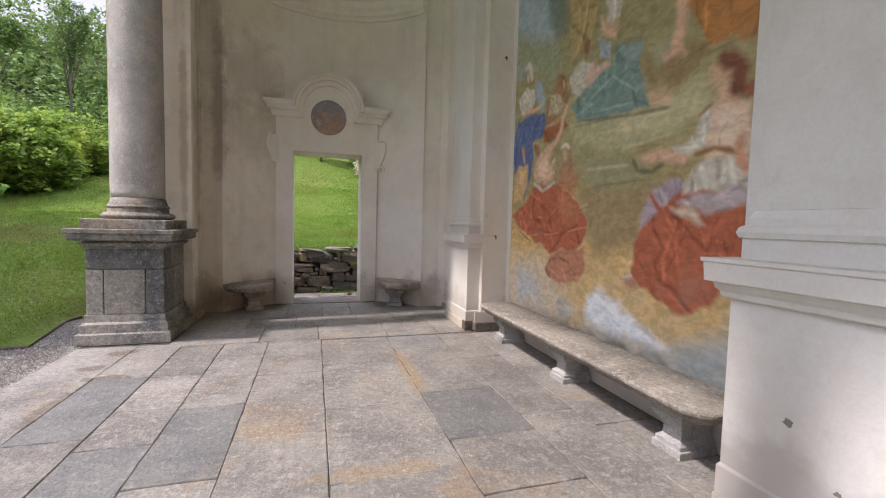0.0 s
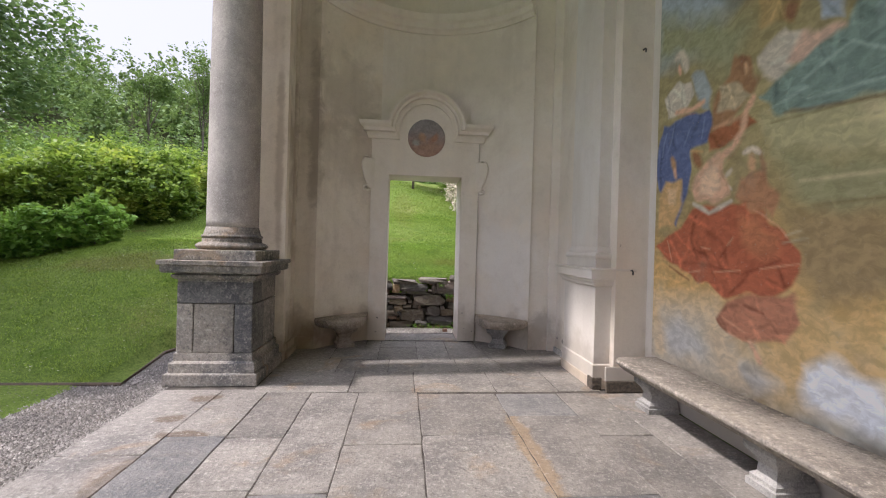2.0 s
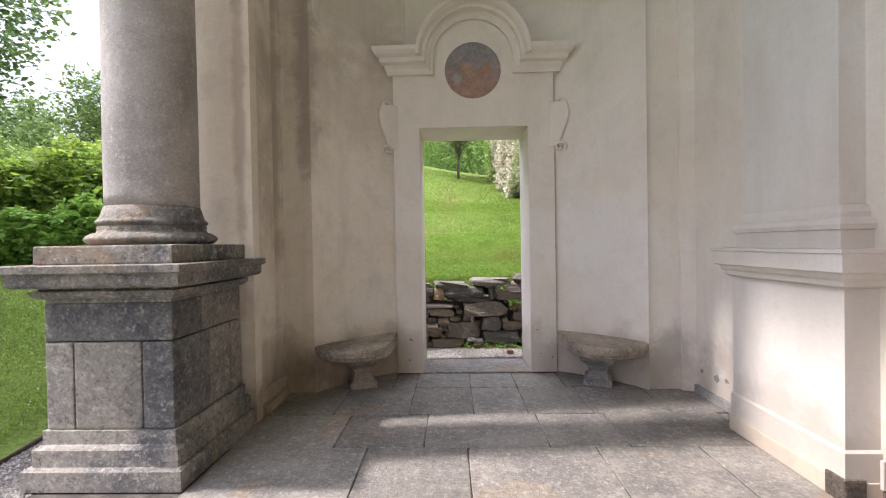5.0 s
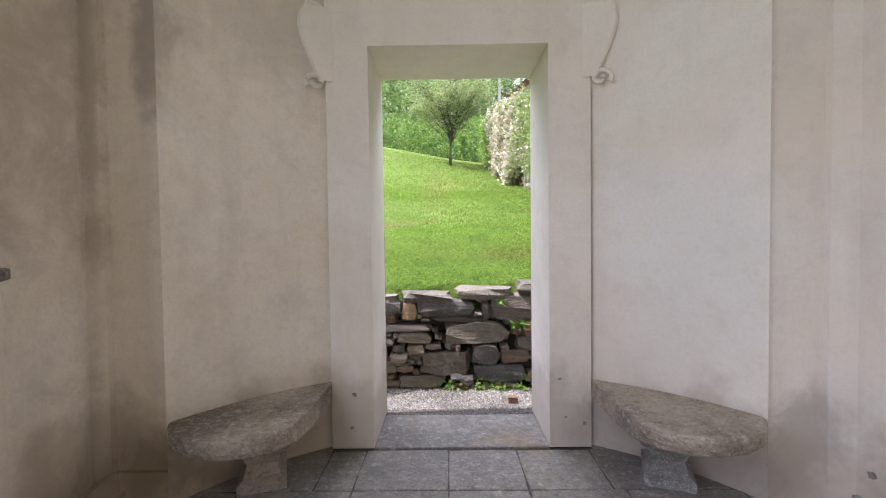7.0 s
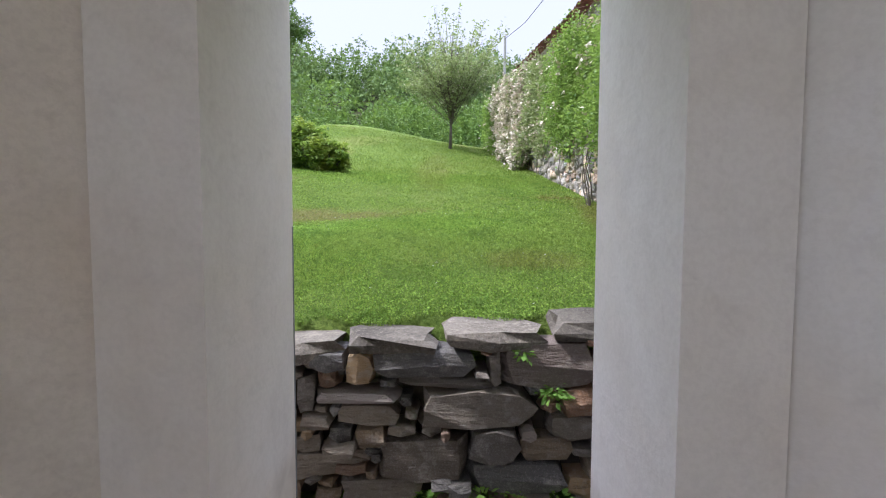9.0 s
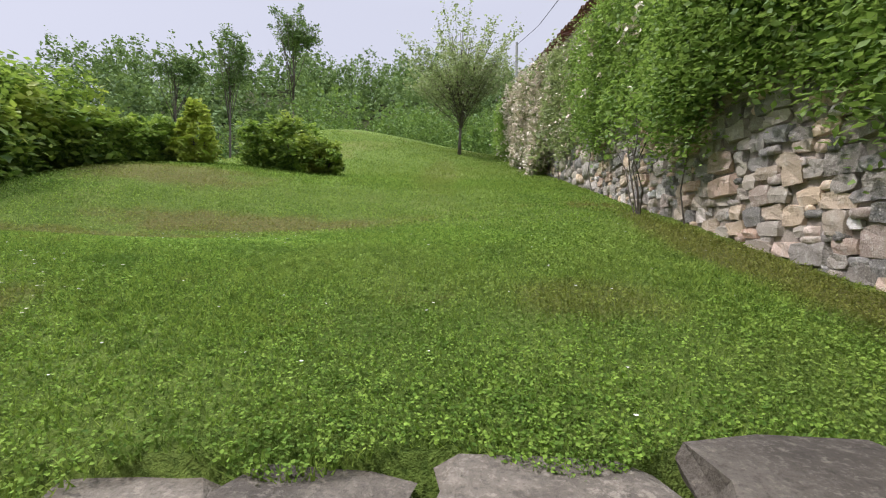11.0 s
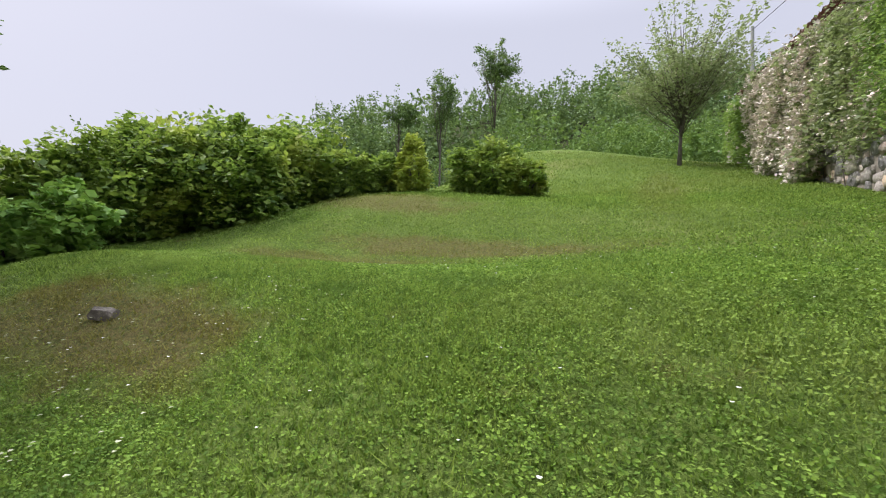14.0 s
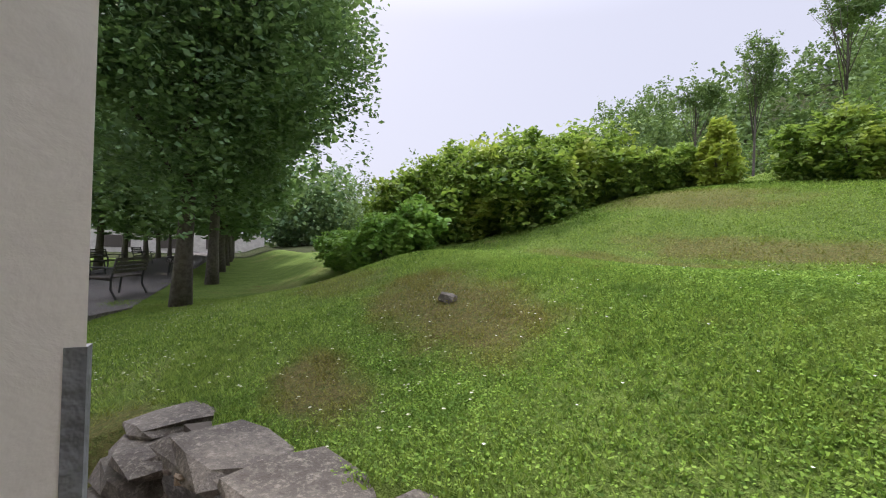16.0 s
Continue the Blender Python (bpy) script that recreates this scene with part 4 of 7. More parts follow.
paint.patch(((3.77, 2.24), (3.03, 2.04), (2.70, 1.78), (3.38, 1.75), (3.65, 1.96)), (0.30, 0.29, 0.17), 0.06, 1.0)
paint.patch(((3.64, 1.79), (2.75, 1.78), (2.84, 1.29), (3.42, 1.20), (3.57, 1.46)), (0.33, 0.25, 0.14), 0.08, 1.0)
paint.patch(((2.95, 2.80), (2.32, 2.73), (2.27, 2.64), (2.53, 2.47), (2.81, 2.56)), (0.30, 0.22, 0.12), 0.05, 1.0)
paint.drape(((2.62, 3.37), (1.80, 2.92), (1.95, 2.62), (2.28, 2.68), (2.44, 2.89)), (0.42, 0.20, 0.08), 70, 16, 0.02)
paint.patch(((2.83, 2.84), (2.64, 2.90), (2.55, 2.74), (2.76, 2.69)), (0.34, 0.33, 0.20), 0.04, 1.0)
paint.stroke(((2.55, 2.66), (2.27, 2.69)), (0.20, 0.16, 0.08), 0.016, 0.6)
paint.stroke(((2.36, 2.63), (2.00, 2.64)), (0.20, 0.16, 0.08), 0.016, 0.6)
paint.stroke(((3.79, 2.45), (3.12, 2.41)), (0.20, 0.16, 0.08), 0.016, 0.6)
paint.stroke(((3.12, 2.41), (2.63, 2.36)), (0.20, 0.16, 0.08), 0.016, 0.6)
paint.stroke(((3.47, 1.83), (2.82, 1.84)), (0.20, 0.16, 0.08), 0.016, 0.6)
paint.stroke(((2.90, 2.11), (2.66, 2.09)), (0.20, 0.16, 0.08), 0.016, 0.6)
paint.stroke(((3.42, 2.32), (2.91, 2.27)), (0.58, 0.53, 0.33), 0.02, 0.6)
paint.stroke(((3.10, 2.13), (2.56, 2.15)), (0.58, 0.53, 0.33), 0.02, 0.6)
paint.stroke(((2.80, 2.33), (2.38, 2.33)), (0.58, 0.53, 0.33), 0.02, 0.6)
paint.stroke(((3.57, 2.00), (3.02, 1.98)), (0.58, 0.53, 0.33), 0.02, 0.6)
paint.patch(((5.15, 1.05), (4.28, 1.12), (3.83, 0.46), (5.18, 0.42)), (0.60, 0.50, 0.37), 0.1, 0.8)
paint.patch(((3.86, 0.75), (3.50, 1.14), (2.94, 0.91), (2.07, 0.98), (2.02, 0.77), (2.50, 0.56), (2.93, 0.72), (3.73, 0.43)), (0.56, 0.40, 0.20), 0.1, 0.8)
paint.patch(((2.47, 0.54), (1.98, 0.78), (1.96, 0.47), (2.41, 0.44)), (0.36, 0.39, 0.40), 0.1, 1.0)
paint.patch(((4.97, 0.93), (4.46, 0.92), (4.30, 0.55), (4.94, 0.50)), (0.47, 0.48, 0.46), 0.1, 0.6)
# pale blue wedge with a slanting upper edge, low on the wall
paint.patch(((3.51, 0.76), (3.30, 0.91), (3.11, 0.80), (2.86, 0.66), (2.50, 0.55), (2.81, 0.53), (3.49, 0.52)), PALE_BLUE, 0.05, 0.9)
paint.stroke(((3.39, 0.83), (3.06, 0.69), (2.67, 0.59)), (0.80, 0.83, 0.88), 0.03, 0.6)
paint.patch(((5.19, 3.95), (4.02, 3.27), (4.22, 2.95), (4.67, 3.30), (5.18, 3.53)), (0.29, 0.30, 0.19), 0.1, 1.0)
paint.patch(((4.17, 3.10), (4.00, 3.03), (3.92, 2.81), (3.97, 2.72), (4.07, 2.67), (4.21, 2.56), (4.44, 2.54), (4.38, 2.84), (4.22, 2.95)), (0.32, 0.19, 0.11), 0.02, 1.0)
paint.drape(((4.33, 2.91), (4.07, 2.84), (4.02, 2.69), (4.16, 2.65), (4.35, 2.69)), (0.45, 0.38, 0.26), 60, 7, 0.015)
paint.stroke(((4.09, 3.04), (4.05, 2.95)), BROWN, 0.05, 1.0)
paint.stroke(((4.06, 2.98), (4.04, 2.91)), TAN, 0.03, 1.0)
paint.drape(((4.47, 2.55), (4.21, 2.54), (4.06, 2.59), (3.94, 2.49), (4.16, 2.41), (4.44, 2.37)), (0.34, 0.14, 0.075), 30, 9, 0.015)
paint.stroke(((4.38, 2.57), (4.09, 2.58)), (0.50, 0.31, 0.20), 0.03, 0.8)
paint.patch(((4.67, 3.15), (4.51, 3.13), (4.41, 2.90), (4.44, 2.75), (4.63, 2.84)), (0.33, 0.38, 0.40), 0.02, 1.0)
paint.drape(((5.08, 3.06), (4.90, 3.15), (4.69, 3.09), (4.66, 2.93), (4.77, 2.83), (5.04, 2.82)), LINEN, 70, 8, 0.015)
paint.stroke(((4.92, 3.40), (4.82, 3.40), (4.76, 3.23)), LINEN, 0.06, 1.0)
paint.stroke(((4.87, 3.30), (4.85, 3.22)), SKIN, 0.035, 1.0)
paint.stroke(((4.92, 3.36), (4.92, 3.27)), (0.22, 0.14, 0.1), 0.012, 0.7)
paint.drape(((5.12, 2.75), (4.92, 2.77), (4.44, 2.74), (4.40, 2.60), (4.47, 2.45), (4.66, 2.46), (4.65, 2.17), (4.83, 1.77), (5.17, 2.26), (5.16, 2.59)), BLUE, 70, 22, 0.015)
paint.stroke(((4.92, 2.74), (5.00, 2.50)), (0.22, 0.28, 0.46), 0.014, 0.8)
paint.stroke(((4.67, 2.66), (4.77, 2.51)), (0.22, 0.28, 0.46), 0.014, 0.8)
paint.stroke(((4.50, 2.70), (4.53, 2.52)), (0.22, 0.28, 0.46), 0.014, 0.8)
paint.stroke(((5.04, 2.70), (5.10, 2.47)), (0.22, 0.28, 0.46), 0.014, 0.8)
paint.stroke(((4.89, 2.86), (4.67, 2.82), (4.51, 2.84)), SKIN, 0.042, 1.0)
paint.stroke(((4.87, 2.81), (4.63, 2.77)), (0.35, 0.19, 0.12), 0.012, 0.8)
paint.patch(((5.15, 2.01), (5.02, 2.22), (4.80, 2.17), (4.75, 1.98), (4.87, 1.78), (5.14, 1.73)), (0.54, 0.37, 0.19), 0.02, 1.0)
paint.patch(((5.01, 2.12), (4.86, 2.11), (4.84, 1.99), (4.97, 1.98)), (0.66, 0.50, 0.32), 0.02, 0.7)
paint.stroke(((4.93, 2.42), (4.89, 2.31)), (0.44, 0.28, 0.16), 0.045, 1.0)
paint.stroke(((4.89, 2.31), (4.87, 2.23)), SKIN, 0.03, 1.0)
paint.patch(((4.06, 2.10), (3.88, 2.10), (3.73, 1.92), (3.73, 1.80), (3.92, 1.86), (4.11, 1.96)), (0.40, 0.22, 0.13), 0.02, 1.0)
paint.patch(((3.90, 2.28), (3.84, 2.17), (3.84, 2.02), (3.90, 2.06)), (0.30, 0.16, 0.1), 0.02, 0.8)
paint.stroke(((3.98, 2.24), (3.97, 2.16)), TAN, 0.055, 1.0)
paint.stroke(((4.04, 2.29), (3.97, 2.31), (3.90, 2.26)), (0.60, 0.54, 0.47), 0.032, 1.0)
paint.stroke(((3.97, 2.12), (4.01, 2.08)), (0.30, 0.17, 0.12), 0.02, 1.0)
paint.stroke(((4.21, 2.14), (4.16, 2.18)), LINEN, 0.03, 0.8)
paint.stroke(((4.21, 2.06), (4.16, 2.02)), LINEN, 0.02, 0.8)
paint.patch(((4.64, 2.06), (4.59, 2.20), (4.45, 2.30), (4.31, 2.36), (4.21, 2.17), (4.18, 1.97), (4.37, 1.91), (4.61, 1.98)), SKIN, 0.02, 1.0)
paint.patch(((4.54, 2.15), (4.41, 2.25), (4.31, 2.26), (4.28, 2.07), (4.39, 1.98), (4.54, 2.03)), (0.70, 0.53, 0.39), 0.02, 0.8)
paint.stroke(((4.29, 2.23), (4.22, 2.09), (4.20, 2.00)), (0.42, 0.25, 0.16), 0.012, 0.6)
paint.stroke(((4.31, 2.30), (4.16, 2.35), (4.08, 2.46), (4.04, 2.62), (3.98, 2.69)), SKIN, 0.048, 1.0)
paint.stroke(((4.24, 2.24), (4.12, 2.31), (4.04, 2.42)), (0.40, 0.24, 0.15), 0.012, 0.7)
paint.stroke(((4.61, 2.40), (4.54, 2.29)), (0.30, 0.16, 0.09), 0.06, 1.0)
paint.stroke(((4.66, 2.44), (4.51, 2.40)), (0.52, 0.34, 0.17), 0.02, 0.8)
paint.drape(((5.18, 1.55), (4.76, 1.75), (4.61, 1.91), (4.21, 1.89), (3.99, 1.92), (3.72, 1.74), (3.55, 1.53), (3.52, 1.42), (3.59, 1.31), (3.73, 1.22), (4.15, 1.16), (4.37, 1.21), (4.75, 1.32), (5.05, 1.42)), RED, 35, 30, 0.015)
paint.patch(((4.06, 1.83), (3.88, 1.85), (3.72, 1.68), (3.70, 1.54), (3.83, 1.48), (4.01, 1.60)), (0.50, 0.23, 0.13), 0.06, 0.6)
paint.stroke(((4.61, 1.95), (4.40, 1.85), (4.16, 1.93)), LINEN, 0.03, 1.0)
paint.drape(((4.28, 0.97), (4.15, 1.14), (3.58, 1.26), (3.53, 1.06), (3.64, 0.90), (4.00, 0.84)), (0.44, 0.21, 0.14), 20, 12, 0.015)
paint.stroke(((4.34, 1.39), (4.03, 1.35), (3.83, 1.42), (3.68, 1.47)), (0.20, 0.065, 0.04), 0.018, 0.75)
paint.stroke(((4.27, 1.46), (4.15, 1.63)), (0.20, 0.065, 0.04), 0.018, 0.75)
paint.stroke(((4.15, 1.18), (3.96, 1.36)), (0.20, 0.065, 0.04), 0.018, 0.75)
paint.stroke(((4.58, 1.54), (4.39, 1.48)), (0.20, 0.065, 0.04), 0.018, 0.75)
paint.stroke(((4.94, 1.37), (4.65, 1.26)), (0.20, 0.065, 0.04), 0.018, 0.75)
paint.stroke(((3.71, 1.43), (3.64, 1.29)), (0.20, 0.065, 0.04), 0.018, 0.75)
paint.stroke(((4.00, 1.12), (3.83, 1.08)), (0.20, 0.065, 0.04), 0.018, 0.75)
paint.stroke(((4.34, 1.35), (4.05, 1.38)), (0.60, 0.36, 0.24), 0.012, 0.8)
paint.stroke(((3.87, 1.40), (3.55, 1.45)), (0.60, 0.36, 0.24), 0.012, 0.8)
paint.stroke(((3.92, 1.84), (3.72, 1.72), (3.64, 1.62)), (0.60, 0.36, 0.24), 0.012, 0.8)
paint.stroke(((4.99, 1.62), (4.90, 1.43)), (0.60, 0.36, 0.24), 0.012, 0.8)
paint.stroke(((4.20, 0.99), (3.98, 0.91)), (0.60, 0.36, 0.24), 0.012, 0.8)
paint.stroke(((4.20, 1.57), (4.13, 1.64)), (0.60, 0.36, 0.24), 0.012, 0.8)
paint.stroke(((4.49, 1.56), (4.37, 1.54)), (0.60, 0.36, 0.24), 0.012, 0.8)
paint.stroke(((4.65, 1.33), (4.49, 1.35)), (0.60, 0.36, 0.24), 0.012, 0.8)
paint.stroke(((3.93, 0.85), (3.88, 0.79), (3.83, 0.72)), SKIN, 0.032, 1.0)
paint.patch(((5.01, 0.74), (4.75, 0.90), (4.41, 0.68), (4.48, 0.59), (4.89, 0.55)), (0.50, 0.51, 0.52), 0.07, 0.7)
paint.patch(((4.00, 0.66), (3.83, 0.67), (3.67, 0.59), (3.82, 0.54)), (0.52, 0.53, 0.55), 0.06, 0.7)
paint.stroke(((3.66, 1.64), (3.54, 1.67)), (0.50, 0.46, 0.33), 0.014, 0.6)
paint.stroke(((3.68, 1.59), (3.49, 1.62)), (0.50, 0.46, 0.33), 0.014, 0.6)
paint.stroke(((3.62, 2.92), (3.42, 2.73)), (0.50, 0.46, 0.33), 0.014, 0.6)
paint.drape(((4.01, 4.07), (3.52, 3.81), (3.60, 3.13), (3.92, 3.19)), (0.40, 0.30, 0.15), 80, 14, 0.02)
paint.drape(((3.41, 3.75), (3.13, 3.60), (3.22, 3.26), (3.37, 3.27)), LINEN, 80, 8, 0.02)
paint.patch(((3.47, 3.38), (3.21, 3.20), (3.23, 3.11), (3.44, 3.22)), SKIN, 0.03, 1.0)
paint.stroke(((3.68, 3.21), (3.65, 3.15)), BROWN, 0.07, 1.0)
paint.drape(((3.91, 3.02), (3.69, 3.10), (3.54, 2.98), (3.63, 2.82), (3.77, 2.72), (3.89, 2.81)), LINEN, 60, 8, 0.02)
paint.patch(((3.57, 3.01), (3.29, 2.89), (3.46, 2.81), (3.70, 2.83)), (0.58, 0.42, 0.34), 0.03, 1.0)
paint.drape(((3.92, 2.67), (3.54, 2.83), (3.30, 2.87), (3.21, 3.05), (2.96, 2.96), (2.93, 2.70), (2.83, 2.54), (2.79, 2.42), (3.20, 2.43), (3.71, 2.50)), TEAL, 40, 30, 0.02)
paint.patch(((3.11, 2.98), (3.00, 2.97), (2.97, 2.85), (3.07, 2.83)), (0.30, 0.38, 0.38), 0.03, 0.7)
paint.drape(((3.49, 3.21), (3.31, 3.09), (3.31, 2.95), (3.43, 3.04)), (0.34, 0.40, 0.46), 85, 5, 0.02)
paint.stroke(((3.57, 2.67), (3.26, 2.78)), (0.33, 0.43, 0.40), 0.018, 0.8)
paint.stroke(((3.26, 2.78), (2.94, 2.57)), (0.33, 0.43, 0.40), 0.018, 0.8)
paint.stroke(((3.52, 2.53), (2.99, 2.49)), (0.33, 0.43, 0.40), 0.018, 0.8)
paint.stroke(((3.79, 2.56), (3.53, 2.61)), (0.33, 0.43, 0.40), 0.018, 0.8)
paint.stroke(((3.69, 2.49), (2.98, 2.38), (2.60, 2.35)), (0.15, 0.10, 0.06), 0.02, 0.6)
paint.patch(((2.81, 2.52), (2.59, 2.48), (2.57, 2.40), (2.75, 2.44)), SKIN, 0.03, 1.0)
paint.stroke(((2.53, 3.32), (2.54, 2.90), (2.59, 2.76)), SKIN, 0.075, 1.0)
paint.patch(((2.69, 2.76), (2.56, 2.77), (2.51, 2.66), (2.65, 2.70)), SKIN, 0.03, 1.0)
paint.patch(((2.09, 2.36), (1.93, 2.38), (1.92, 2.23), (2.04, 2.29)), (0.30, 0.12, 0.08), 0.03, 1.0)
paint.drape(((2.85, 1.48), (2.69, 1.73), (2.29, 1.75), (1.95, 1.63), (1.94, 1.30), (2.17, 0.94), (2.36, 0.86), (2.63, 0.90), (2.90, 1.09)), RED, 60, 34, 0.02)
paint.drape(((2.75, 1.73), (2.49, 1.84), (2.40, 1.77), (2.53, 1.67), (2.73, 1.53), (2.86, 1.42), (2.85, 1.54)), (0.40, 0.33, 0.37), 55, 12, 0.02)
paint.drape(((2.34, 1.69), (1.96, 1.73), (1.95, 1.61), (2.24, 1.57), (2.50, 1.63)), (0.44, 0.38, 0.39), 10, 10, 0.02)
paint.stroke(((2.75, 1.72), (2.60, 1.54), (2.79, 1.43)), RED, 0.03, 1.0)
paint.stroke(((2.53, 1.68), (2.29, 1.73)), RED, 0.025, 1.0)
paint.patch(((2.56, 1.58), (2.37, 1.60), (2.24, 1.50), (2.29, 1.48), (2.46, 1.51)), (0.60, 0.50, 0.40), 0.03, 1.0)
paint.drape(((2.33, 1.90), (2.18, 1.95), (1.97, 1.88), (1.94, 1.70), (2.21, 1.74), (2.46, 1.69), (2.41, 1.79)), LINEN, 75, 16, 0.02)
paint.patch(((2.32, 2.22), (2.23, 2.27), (1.96, 2.24), (1.92, 1.89), (2.26, 1.95), (2.37, 2.06)), (0.66, 0.50, 0.38), 0.03, 1.0)
paint.patch(((2.23, 2.19), (2.08, 2.19), (2.05, 2.02), (2.18, 2.01)), (0.72, 0.58, 0.46), 0.03, 0.7)
paint.stroke(((2.12, 2.14), (2.18, 2.07), (2.16, 1.98)), (0.42, 0.27, 0.18), 0.012, 0.6)
paint.stroke(((2.04, 2.09), (1.96, 2.02)), (0.45, 0.30, 0.2), 0.012, 0.5)
paint.drape(((2.24, 2.30), (2.33, 2.23), (2.36, 2.10), (2.58, 2.04), (2.52, 1.94), (2.31, 1.99), (2.29, 2.15)), LINEN, 50, 12, 0.02)
paint.stroke(((2.35, 1.97), (2.19, 1.99), (2.05, 1.94)), (0.30, 0.16, 0.08), 0.03, 1.0)
paint.stroke(((2.24, 2.29), (2.34, 2.23)), (0.26, 0.13, 0.07), 0.02, 1.0)
paint.stroke(((2.96, 2.01), (2.92, 1.92), (2.74, 1.89), (2.64, 1.94)), (0.16, 0.16, 0.09), 0.03, 1.0)
paint.stroke(((2.45, 1.95), (2.69, 2.02), (2.84, 2.00)), SKIN, 0.06, 1.0)
paint.stroke(((1.99, 1.83), (2.04, 1.95), (2.03, 2.02)), (0.55, 0.30, 0.2), 0.05, 1.0)
paint.patch(((2.20, 2.40), (2.10, 2.38), (2.03, 2.22), (2.23, 2.27)), SKIN, 0.03, 1.0)
paint.stroke(((2.17, 2.50), (2.19, 2.46)), SKIN, 0.13, 1.0)
paint.stroke(((2.18, 2.56), (2.07, 2.49), (2.05, 2.38), (2.08, 2.33)), (0.20, 0.09, 0.06), 0.085, 1.0)
paint.stroke(((2.96, 1.01), (2.87, 1.00)), (0.40, 0.22, 0.15), 0.08, 1.0)
paint.stroke(((3.02, 1.03), (2.90, 1.06)), (0.62, 0.60, 0.62), 0.02, 0.7)
fresco = part("fresco", box(2.5085, 2.5195, 1.705, 5.19, 0.43, 6.6), PLASTER)
tagged(fresco, "large weathered wall painting in ochre, red and teal", "painting")
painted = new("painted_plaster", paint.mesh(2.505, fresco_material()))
painted.parent = fresco
part("cream_border", box(2.508, 2.519, 5.192, 5.25, 0.43, 6.6, 0.004), PLASTER_WHITE, fresco, "cream painted border")


def roundel_material():
    n = painting("roundel_paint", None, 1, "x", "z", 22.0)
    z = n.split(n.pos)[2]
    n.color = n.mix(n.ramp(z, 2.95, 3.40), (0.24, 0.15, 0.12), (0.17, 0.16, 0.165))
    dab(n, 0.16, 3.20, 0.05, 0.09, 30, (0.27, 0.165, 0.115), 0.6, axis=0)
    dab(n, 0.32, 3.18, 0.06, 0.10, -30, (0.25, 0.135, 0.095), 0.6, axis=0)
    dab(n, 0.24, 3.06, 0.17, 0.05, 0, (0.25, 0.16, 0.12), 0.6, axis=0)
    dab(n, 0.06, 3.12, 0.06, 0.05, 0, (0.24, 0.24, 0.22), 0.6, axis=0)
    return finish_painting(n, 0.1, 2.5)


ro = lathe([(0.295, 0.0), (0.295, 0.012), (0.27, 0.016)], 0, 0, 56)
bmesh.ops.transform(ro, matrix=pose(NCX, FY + 0.006, 3.205, 90, 0, 0), verts=ro.verts)
tagged(part("roundel", ro, roundel_material()), "small round weathered painting over the doorway", "painting")

sill = part("door_sill", box(JL + 0.002, JR - 0.002, 7.71, 8.22, -0.05, 0.012, 0.01), SLAB)
tagged(sill, "worn grey stone sill in the doorway", "sill", kind="structure")


